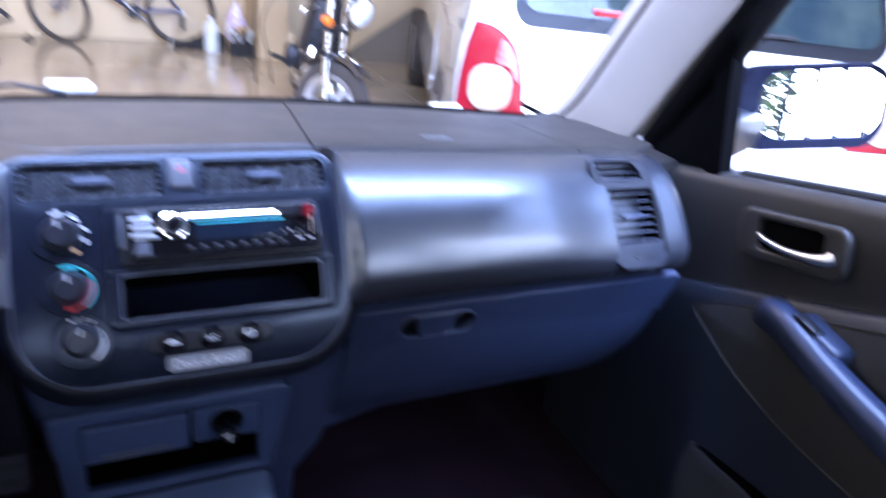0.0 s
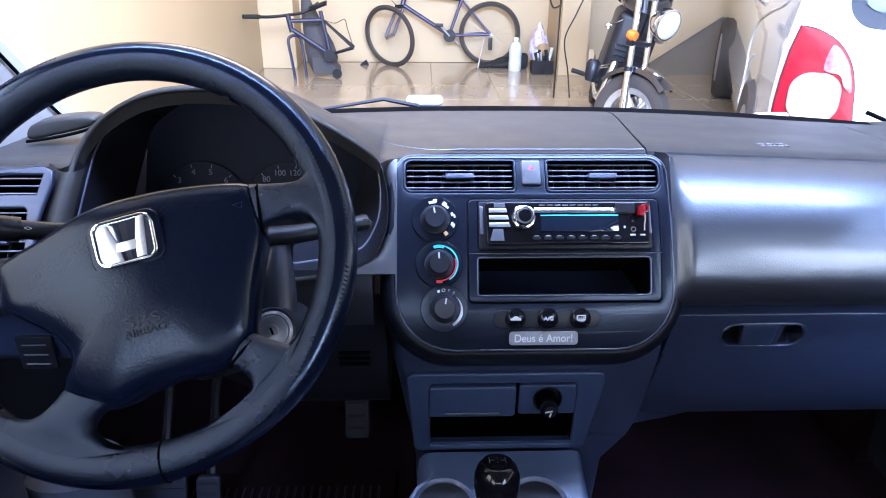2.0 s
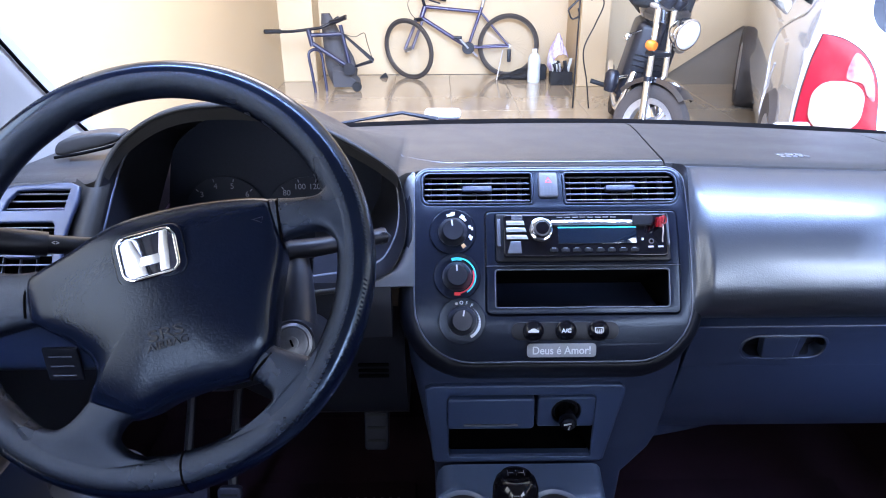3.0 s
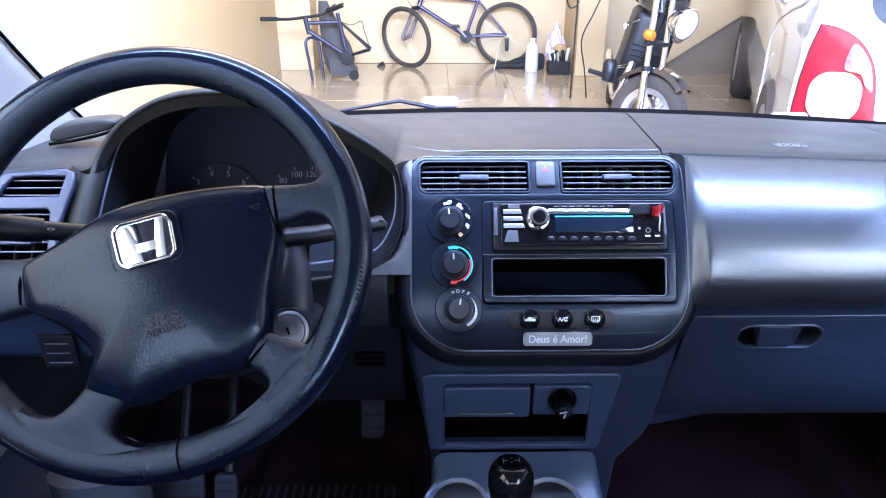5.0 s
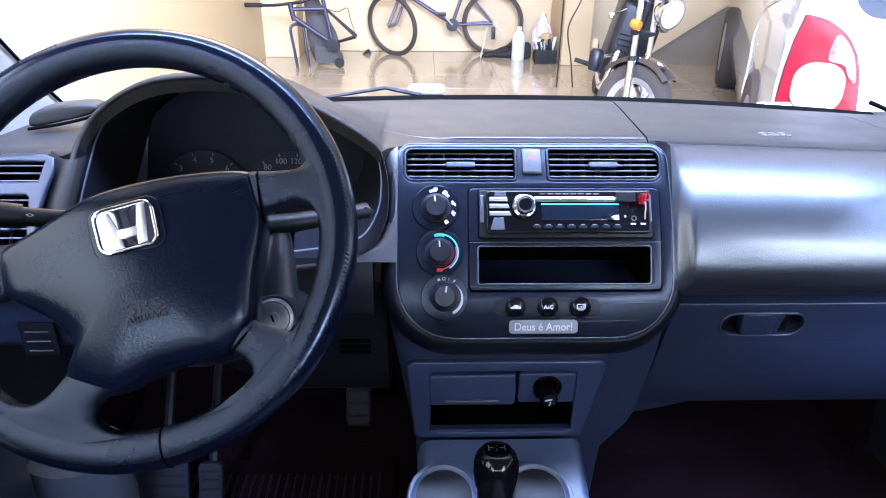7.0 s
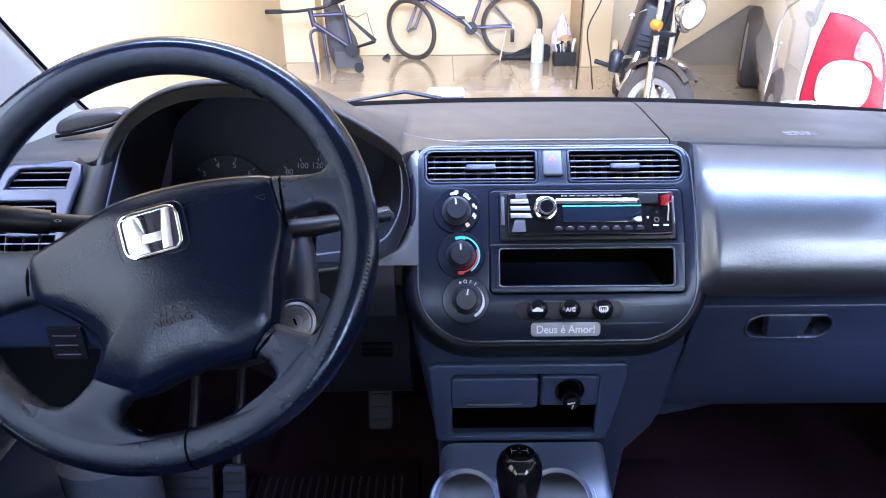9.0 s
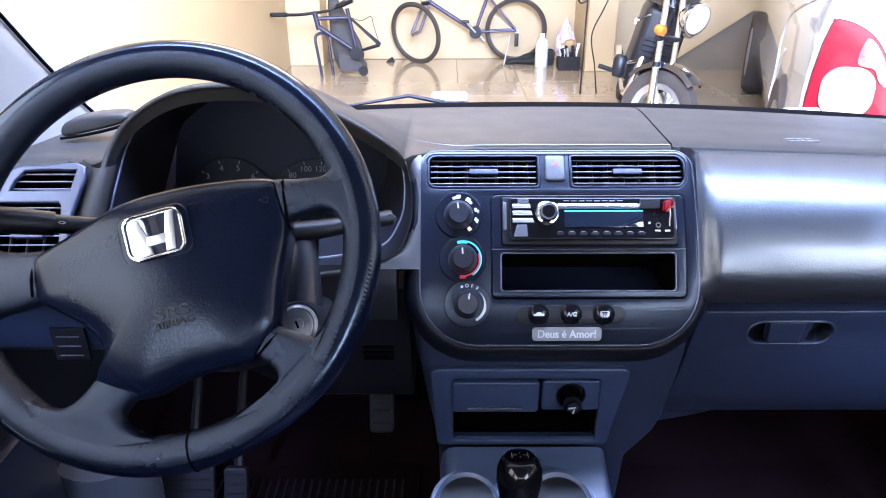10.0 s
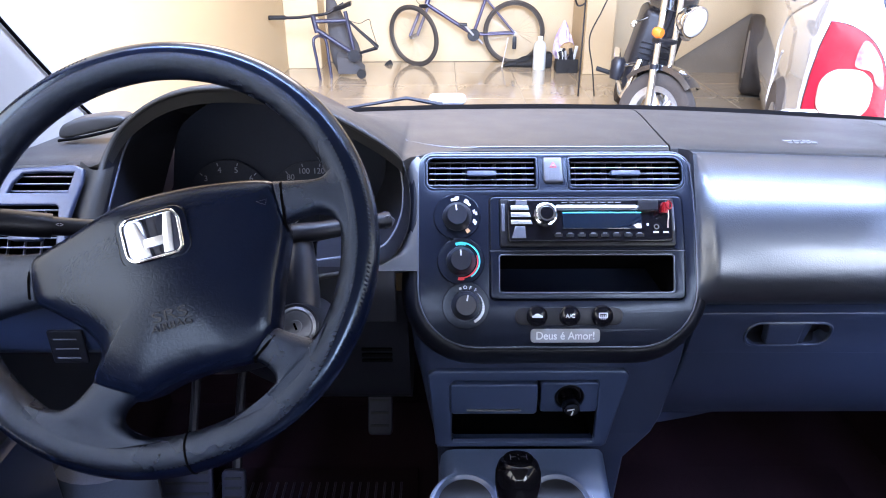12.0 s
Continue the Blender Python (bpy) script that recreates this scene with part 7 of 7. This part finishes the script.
def motorcycle(name, at, heading, steer, label, lean=8, short=1.0):
    """Built with its nose towards -y and then turned."""
    mo = thing(name, (at[0], at[1], 0), label, "motorcycle")
    B = Matrix.Translation((at[0], at[1], 0)) @ pose(0, 0, 0, 0, lean, heading)
    S = B @ Matrix.Translation((0, 0.10, 0)) @ pose(0, 0, 0, 0, 0, steer) @ Matrix.Translation((0, -0.10, 0))

    def P(m, *pts):
        return [m @ Vector(p) for p in pts]

    def wheel(m, c, R, w):
        q = m @ Matrix.Translation(c) @ pose(0, 0, 0, 0, 90, 0)
        wh = part("wheel", bm_lathe([(R - 0.085, -w * 0.35), (R - 0.05, -w * 0.5), (R - 0.015, -w * 0.38), (R, 0.0), (R - 0.015, w * 0.38), (R - 0.05, w * 0.5), (R - 0.085, w * 0.35), (R - 0.085, -w * 0.35)], 40, q), M_TYRE, mo, "black tyre on an alloy wheel")
        part("wheel_rim", bm_lathe([(R - 0.115, -0.02), (R - 0.082, -0.034), (R - 0.082, 0.034), (R - 0.115, 0.02), (R - 0.115, -0.02)], 40, q), M_ALLOY, wh)
        for k in range(5):
            for d in (-0.16, 0.16):
                a = 2 * math.pi * k / 5
                part("wheel_spoke", bm_tube([q @ Vector((0.03 * math.cos(a), 0.03 * math.sin(a), 0)), q @ Vector(((R - 0.10) * math.cos(a + d), (R - 0.10) * math.sin(a + d), 0))], [0.016, 0.010], 6), M_ALLOY, wh)
        part("wheel_hub", bm_lathe([(0.0, -0.05), (0.045, -0.05), (0.055, -0.02), (0.055, 0.02), (0.045, 0.05), (0.0, 0.05)], 20, q), M_ALLOY, wh)
        part("brake_disc", bm_lathe([(0.05, 0.052), (0.11, 0.052), (0.11, 0.056), (0.05, 0.056), (0.05, 0.052)], 32, q), M_CHROME, wh)

    fx = 0.075
    wheel(S, (0, 0, 0.24), 0.24, 0.085)
    wheel(B, (0, 1.22 * short, 0.27), 0.27, 0.11)
    for s in (-1, 1):
        part("fork_slider", bm_tube(P(S, (fx * s, 0.0, 0.235), (fx * s, 0.060, 0.48)), 0.022, 12), M_CHROME, mo, "fork slider")
        part("fork_tube", bm_tube(P(S, (fx * s, 0.055, 0.46), (fx * s, 0.145, 0.84)), 0.016, 12), M_CHROME, mo)
        part("indicator_stem", bm_tube(P(S, (0.07 * s, 0.10, 0.66), (0.125 * s, 0.08, 0.66)), 0.008, 8), M_BLACK, mo)
        part("indicator", bm_lathe([(0.0, -0.03), (0.022, -0.026), (0.030, 0.0), (0.022, 0.022), (0.0, 0.026)], 16, S @ Matrix.Translation((0.135 * s, 0.07, 0.66)) @ pose(0, 0, 0, 90)), M_AMBER if s < 0 else M_ALLOY, mo, "amber indicator")
        part("fork_gaiter", bm_tube(P(S, (0.075 * s, 0.060, 0.475), (0.075 * s, 0.066, 0.50)), 0.024, 10), M_BLACK, mo)
    part("fork_yoke", moved(bm_box(-0.10, 0.075, 0.60, 0.10, 0.12, 0.63, 0.01), S), M_BLACK, mo)
    part("top_yoke", moved(bm_box(-0.10, 0.13, 0.83, 0.10, 0.19, 0.855, 0.01), S), M_ALLOY, mo)
    # front mudguard
    secs = []
    for k in range(13):
        a = radians(52 + 96 * k / 12)
        r = 0.268
        secs.append([S @ Vector((x, -r * math.cos(a) * (1 + dz), 0.24 + r * math.sin(a) * (1 + dz))) for x, dz in ((-0.058, -0.10), (-0.05, 0.0), (0.0, 0.03), (0.05, 0.0), (0.058, -0.10), (0.05, -0.03), (0.0, 0.0), (-0.05, -0.03))])
    part("mudguard", bm_loft(secs), M_TANK, mo, "glossy black front mudguard")
    hl = part("headlamp", bm_lathe([(0.0, 0.09), (0.045, 0.08), (0.072, 0.045), (0.084, 0.0), (0.084, -0.012), (0.077, -0.016), (0.0, -0.016)], 32, S @ Matrix.Translation((0.030, 0.0, 0.745)) @ pose(0, 0, 0, -85, 0, -12)), M_CHROME, mo, "round chrome headlamp")
    part("lamp_lens", bm_lathe([(0.0, -0.036), (0.040, -0.031), (0.066, -0.021), (0.075, -0.014), (0.0, -0.014)], 32, S @ Matrix.Translation((0.030, 0.0, 0.745)) @ pose(0, 0, 0, -85, 0, -12)), M_LENS, hl)
    for s in (-1, 1):
        part("gauge", bm_lathe([(0.0, -0.025), (0.038, -0.025), (0.042, 0.02), (0.038, 0.028), (0.0, 0.026)], 24, S @ pose(0.05 * s, 0.12, 0.88, 25)), M_BLACK, mo, "black gauge pod")
        part("grip", bm_tube(P(S, (0.182 * s, 0.30, 0.995), (0.266 * s, 0.36, 0.985)), 0.018, 10), M_RUBBER, mo)
        part("lever", bm_tube(P(S, (0.152 * s, 0.23, 0.995), (0.258 * s, 0.29, 0.97)), 0.007, 8), M_ALLOY, mo)
    part("handlebar", bm_tube(smooth_path(P(S, (-0.266, 0.36, 0.985), (-0.167, 0.28, 1.0), (-0.076, 0.17, 0.87), (0.076, 0.17, 0.87), (0.167, 0.28, 1.0), (0.266, 0.36, 0.985))), 0.011, 8), M_CHROME, mo)
    secs = []
    for y, w, h, z in ((0.24, 0.05, 0.05, 0.80), (0.29, 0.115, 0.085, 0.81), (0.40, 0.145, 0.11, 0.82), (0.52, 0.14, 0.10, 0.81), (0.64, 0.10, 0.075, 0.78), (0.70, 0.06, 0.04, 0.76)):
        secs.append([B @ Vector((w * math.cos(a), y, z + h * math.sin(a))) for a in [2 * math.pi * k / 20 for k in range(20)]])
    part("tank", bm_loft(secs), M_TANK, mo, "glossy black fuel tank")
    part("tank_bag", moved(bm_box(-0.225, 0.28, 0.800, 0.125, 0.54, 1.06, 0.05, 4), B), M_RUBBER, mo, "black bag strapped on the tank")
    part("bag_patch", moved(bm_box(-0.085, 0.274, 0.90, -0.035, 0.279, 0.99, 0.002), B), M_STICKER, mo, "pale reflective patch on the bag")
    part("seat", moved(bm_box(-0.13, 0.68, 0.74, 0.13, 1.40 * short, 0.83, 0.035, 3), B), M_RUBBER, mo, "black seat")
    part("engine", moved(bm_box(-0.125, 0.34, 0.26, 0.125, 0.72, 0.74, 0.045, 3), B), M_BLACK, mo, "dark engine block")
    for n in range(4):
        part("cooling_fin", moved(bm_box(-0.09, 0.33, 0.46 + 0.03 * n, 0.09, 0.48, 0.466 + 0.03 * n, 0.003, 1), B), M_BLACK, mo)
    part("frame_tube", bm_tube(P(B, (0, 0.24, 0.76), (0, 0.30, 0.45), (0, 0.36, 0.26), (0, 0.80, 0.26)), 0.020, 8), M_BLACK, mo)
    part("exhaust_pipe", bm_tube(smooth_path(P(B, (-0.06, 0.36, 0.46), (-0.07, 0.34, 0.34), (-0.08, 0.44, 0.22), (-0.10, 0.9 * short, 0.25), (-0.12, 1.35 * short, 0.33))), 0.024, 10), M_CHROME, mo, "chrome exhaust pipe")
    part("crash_bar", bm_tube(smooth_path(P(B, (-0.04, 0.36, 0.44), (-0.15, 0.32, 0.40), (-0.17, 0.34, 0.34), (-0.05, 0.40, 0.27))), 0.010, 8), M_CHROME, mo, "chrome crash bar")
    for q, stem in (((0.918, 3.20, 0.670), (1.00, 3.22, 0.70)), ((1.225, 3.05, 0.675), (1.15, 3.06, 0.69))):
        lamp = part("marker_lamp", bm_lathe([(0.0, -0.026), (0.014, -0.022), (0.020, 0.0), (0.015, 0.016), (0.0, 0.020)], 14, Matrix.Translation(q) @ pose(0, 0, 0, 90)), M_CHROME, mo, "small chrome marker lamp")
        part("lamp_stem", bm_tube([q, stem], 0.006, 8), M_CHROME, lamp)
    part("guard_pad", bm_tube([(at[0] - 0.030, 3.30, 0.350), (at[0] - 0.022, 3.30, 0.385), (at[0] - 0.012, 3.31, 0.450), (at[0] - 0.010, 3.31, 0.470)], [0.030, 0.040, 0.040, 0.026], 14), M_BLACK, mo, "black guard pad on the crash bar")
    part("foot_peg", bm_tube(P(B, (-0.14, 0.58, 0.30), (-0.27, 0.56, 0.31)), 0.014, 8), M_RUBBER, mo)
    part("side_stand", bm_tube(P(B, (0.10, 0.70, 0.26), (0.22, 0.78, -0.02)), 0.010, 8), M_STEEL, mo)
    return mo


motorcycle("motorcycle", (0.898, 2.97), -11, 50, "small black motorcycle with chrome forks and round headlamp", lean=13)

# helmet and top bag on the first machine
hm = thing("helmet", (1.19, 3.72, 0.90), "black helmet resting on the motorcycle seat", "helmet")
hb = bmesh.new()
bmesh.ops.create_uvsphere(hb, u_segments=28, v_segments=18, radius=1)
for v in hb.verts:
    v.co = Vector((1.19 + v.co.x * 0.125, 3.72 + v.co.y * 0.155, 0.955 + v.co.z * (0.135 if v.co.z > 0 else 0.12)))
part("shell", hb, M_TANK, hm)
part("visor", bm_loft([[(1.19 + 0.129 * math.sin(a), 3.72 - 0.160 * math.cos(a), z) for a in [radians(-60 + 10 * k) for k in range(13)]] + [(1.19 + 0.120 * math.sin(a), 3.72 - 0.150 * math.cos(a), z) for a in [radians(60 - 10 * k) for k in range(13)]] for z in (0.92, 0.96, 1.0)]), M_GLOSS, hm, "dark visor")


# ---- parked white hatchback ----
def parked_car(name, x0, y0, label):
    c = thing(name, (x0 + 0.8, y0 + 1.8, 0), label, "car", "parked cars")
    w = 1.96
    rows = [(0.18, 0.06, 0.10, 3.60, 0.10), (0.28, 0.025, 0.02, 3.72, 0.09), (0.40, 0.010, -0.04, 3.75, 0.07), (0.44, 0.012, -0.040, 3.75, 0.07), (0.518, 0.024, 0.006, 3.72, 0.03), (0.62, 0.022, 0.025, 3.70, 0.022), (0.75, 0.030, 0.035, 3.62, 0.022), (0.85, 0.046, 0.05, 3.40, 0.022),
            (0.90, 0.058, 0.07, 2.95, 0.03), (0.95, 0.070, 0.095, 2.75, 0.05), (1.10, 0.105, 0.175, 2.55, 0.10), (1.25, 0.145, 0.265, 2.35, 0.20), (1.34, 0.180, 0.34, 2.20, 0.20), (1.39, 0.23, 0.42, 2.10, 0.20), (1.415, 0.32, 0.55, 1.95, 0.2)]
    secs = [[(p[0], p[1], z) for p in rr(x0 + ins, y0 + yb, x0 + w - ins, y0 + yf, r, 6)] for z, ins, yb, yf, r in rows]
    part("body", bm_loft(secs), M_WHITE_PAINT, c, "white painted body", angle=40)

    def back_y(z):
        for a, b in zip(rows, rows[1:]):
            if a[0] <= z <= b[0]:
                t = (z - a[0]) / (b[0] - a[0])
                return y0 + a[2] + (b[2] - a[2]) * t
        return y0

    def side_x(z):
        for a, b in zip(rows, rows[1:]):
            if a[0] <= z <= b[0]:
                return x0 + a[1] + (b[1] - a[1]) * (z - a[0]) / (b[0] - a[0])
        return x0

    def lamp_y(z):
        return y0 + 0.010 + 0.10 * (z - 0.52)

    M_DGLASS = mat("dark_car_glass", (0.016, 0.028, 0.034), 0.06, spec=0.4, coat=0.0, second=(0.045, 0.060, 0.052), stain_scale=5)
    # rear window, rounded below: a black painted border with the clear field inside it
    def pane(z0, side_in, radius, proud):
        grid = []
        for k in range(19):
            z = z0 + (1.31 - z0) * (k / 18) ** 1.6
            h = max(0.0, 1 - (z - z0) / radius)
            a = side_in + radius * (1 - math.sqrt(max(0.0, 1 - h * h))) + 0.10 * (z - 0.865)
            grid.append([(x0 + a + (w - 2 * a) * j / 12, back_y(z) - proud, z) for j in range(13)])
        b = bm_loft(grid, closed=False)
        bmesh.ops.solidify(b, geom=b.faces[:], thickness=0.003)
        return b

    part("window_border", pane(0.862, 0.205, 0.10, 0.004), M_BLACK, c, "black painted border of the rear window")
    part("rear_window", pane(0.915, 0.240, 0.07, 0.009), M_DGLASS, c, "grey green rear window glass")
    wiper_arm = part("rear_wiper", bm_tube([(x0 + 0.81, back_y(0.86) - 0.02, 0.845), (x0 + 0.95, back_y(0.90) - 0.035, 0.905), (x0 + 1.25, back_y(0.93) - 0.03, 0.925)], [0.016, 0.012, 0.007], 8), M_BLACK, c, "black rear wiper arm")
    part("wiper_blade", bm_tube([(x0 + 0.88, back_y(0.93) - 0.022, 0.93), (x0 + 1.34, back_y(0.93) - 0.022, 0.925)], 0.009, 6), M_RUBBER, wiper_arm)
    part("brake_lamp", bm_box(x0 + 0.52, back_y(0.93) - 0.016, 0.925, x0 + 1.10, back_y(0.93) - 0.004, 0.950, 0.004), M_RED_PLASTIC, c, "red high brake lamp")
    for side in (0, 1):
        sx = (lambda x: x0 + (x - 1.10)) if side == 0 else (lambda x: x0 + w - (x - 1.10))
        glass = []
        for k in range(7):
            z = 0.93 + 0.33 * k / 6
            xx = side_x(z) + 0.0 - 0.004 if side == 0 else 2 * x0 + w - side_x(z) + 0.004
            glass.append([(xx, y0 + 0.40 + 0.28 * (z - 0.93) + (1.75 - 0.8 * (z - 0.93)) * j / 6, z) for j in range(7)])
        bg = bm_loft(glass, closed=False)
        bmesh.ops.solidify(bg, geom=bg.faces[:], thickness=0.003)
        part("side_window", bg, M_DGLASS, c, "dark side window glass")
        mx = x0 - 0.105 if side == 0 else x0 + w + 0.105
        shell = part("door_mirror", bm_loft([[(p[0], y0 + yy, p[1]) for p in rr(mx - hw, 0.885 - hh, mx + hw, 0.885 + hh, min(hw, hh) * 0.7, 5)] for yy, hw, hh in ((2.10, 0.096, 0.056), (2.115, 0.100, 0.060), (2.15, 0.098, 0.058), (2.19, 0.080, 0.046), (2.22, 0.045, 0.026))]), M_BLACK, c, "black door mirror")
        part("mirror_glass", bm_loft([[(p[0], y0 + yy, p[1]) for p in rr(mx - 0.086, 0.838, mx + 0.060, 0.928, 0.030, 5)] for yy in (2.0960, 2.1010)]), M_MIRROR, shell, "bright mirror glass", smooth=False)
        part("mirror_stem", bm_tube([(mx + (0.06 if side == 0 else -0.06), y0 + 2.16, 0.865), (mx + (0.145 if side == 0 else -0.145), y0 + 2.18, 0.855)], [0.030, 0.036], 10), M_BLACK, shell)
        red = mat("red_lamp_lens", (0.15, 0.0025, 0.007), 0.22, spec=0.15, coat=0.1)
        shape = [(1.400, 0.520), (1.387, 0.585), (1.376, 0.666), (1.353, 0.743), (1.306, 0.809), (1.240, 0.851), (1.172, 0.866)]
        shape = [(q.x, q.y) for q in smooth_path([(x, z, 0) for x, z in shape], 4)] + [(1.152, 0.785), (1.139, 0.690), (1.133, 0.607), (1.130, 0.522)]
        pts = [(sx(x), z) for x, z in shape]
        mid_x = sum(p[0] for p in pts) / len(pts)
        lens = part("tail_lamp", bm_loft([[(x, lamp_y(z) - d, z) for x, z in pts] for d in (-0.04, 0.010)] + [[(mid_x + (x - mid_x) * 0.985, lamp_y(0.68 + (z - 0.68) * 0.988) - 0.014, 0.68 + (z - 0.68) * 0.988) for x, z in pts], [(mid_x + (x - mid_x) * 0.6, lamp_y(0.68 + (z - 0.68) * 0.6) - 0.018, 0.68 + (z - 0.68) * 0.6) for x, z in pts]]), red, c, "red tail lamp", angle=50)
        part("lamp_seal", bm_tube([(x, lamp_y(z) - 0.006, z) for x, z in pts], 0.0035, 6, True), M_RUBBER, lens)
        lo = [(sx(x), z) for x, z in rr(1.170, 0.548, 1.336, 0.716, 0.066, 7)]
        part("reversing_lens", bm_loft([[(lx, lamp_y(z) - d, z) for lx, z in lo] for d in (-0.01, 0.026)] + [[(sx(1.253) + (lx - sx(1.253)) * k, lamp_y(0.632 + (z - 0.632) * k) - d, 0.632 + (z - 0.632) * k) for lx, z in lo] for k, d in ((0.97, 0.030), (0.75, 0.035), (0.3, 0.037))]), mat("pale_lamp_lens", (0.34, 0.25, 0.19), 0.22, spec=0.35, coat=0.1, stain=0.15, stain_scale=40), lens, "pale reversing lens", angle=60)
        up = [(q.x, q.y) for q in smooth_path([(x, z, 0) for x, z in ((1.268, 0.728), (1.318, 0.712), (1.342, 0.670), (1.366, 0.660), (1.345, 0.742), (1.300, 0.802), (1.276, 0.800))], 4, True)]
        part("clear_lens", bm_loft([[(sx(x), lamp_y(z) - d, z) for x, z in up] for d in (-0.02, 0.022)] + [[(sx(1.320 + (x - 1.320) * 0.9), lamp_y(z) - 0.024, 0.728 + (z - 0.728) * 0.9) for x, z in up]]), mat("clear_lamp_lens", (0.20, 0.045, 0.045), 0.2, spec=0.4, coat=0.2, second=(0.30, 0.13, 0.12), stain_scale=30), lens, "pale pink indicator lens")
        # raised white beads put in for the light-catching lines along the flank
        for line in ([(0.176, 1.035), (0.30, 0.955), (0.408, 0.899), (0.70, 0.842), (0.960, 0.780), (1.070, 0.700), (1.094, 0.618), (1.065, 0.50), (1.035, 0.376)], [(0.848, 0.64), (0.96, 0.56), (1.020, 0.48), (0.985, 0.40), (0.94, 0.341)]):
            part("flank_edge", bm_tube(smooth_path([((side_x(z) - 0.002) if side == 0 else (2 * x0 + w - side_x(z) + 0.002), y0 + y, z) for y, z in line], 4), 0.005, 6), M_WHITE_PAINT, c)
        for yy, ins in ((0.62, 0.086), (2.98, 0.074)):
            q = Matrix.Translation(((x0 + ins) if side == 0 else (x0 + w - ins), y0 + yy, 0.285)) @ pose(0, 0, 0, 0, 90, 0)
            tw = part("tyre", bm_lathe([(0.17, -0.08), (0.26, -0.09), (0.285, -0.06), (0.285, 0.06), (0.26, 0.09), (0.17, 0.08)], 32, q), M_TYRE, c)
            part("rim", bm_lathe([(0.0, -0.06), (0.17, -0.085), (0.17, 0.085), (0.0, 0.06)], 32, q), M_ALLOY, tw)
    part("boot_line", bm_tube([(x0 + 0.33 + 0.96 * k / 10, back_y(0.60) - 0.001, 0.515) for k in range(11)], 0.003, 5), M_RUBBER, c)
    return c


hatch = parked_car("white_hatchback", 1.100, 1.68, "white hatchback with tall red tail lamps")
corner = Matrix.Translation((1.10, 1.68, 0))
hatch.matrix_basis = corner @ pose(0, 0, 0, 0, 0, -20) @ corner.inverted() @ hatch.matrix_basis


# greenery outside the gate, seen in the wing mirror
def hedge():
    rnd = random.Random(7)
    g = thing("garden_shrub", (0.9, -4.6, -0.12), "bright green garden shrub outside the gate", "shrub")
    leaf = mat("leaf_green", (0.05, 0.085, 0.018), 0.5, grain=0.3, grain_scale=6, second=(0.03, 0.05, 0.012), stain_scale=3)
    bm = bmesh.new()
    for k in range(1500):
        a, h = rnd.uniform(0, 6.283), rnd.random()
        r = 0.8 * (1 - 0.5 * h) * math.sqrt(rnd.random())
        c = Vector((0.9 + 0.7 * r * math.cos(a), -4.6 + 0.4 * r * math.sin(a), -0.1 + 1.7 * h))
        d = Vector((rnd.uniform(-1, 1), rnd.uniform(-1, 1), rnd.uniform(-0.4, 1))).normalized() * 0.11
        s = d.orthogonal().normalized() * 0.022
        vs = [bm.verts.new(p) for p in (c, c + d * 0.5 + s, c + d, c + d * 0.5 - s)]
        bm.faces.new(vs)
    tagged(part("leaves", bm, leaf, g), kind="stuff")
    part("trunk", bm_tube([(0.9, -4.6, -0.12), (0.95, -4.6, 0.5), (0.9, -4.5, 1.2)], [0.06, 0.05, 0.02], 8), mat("shrub_bark", (0.12, 0.08, 0.05), 0.9, grain=0.3), g)


hedge()
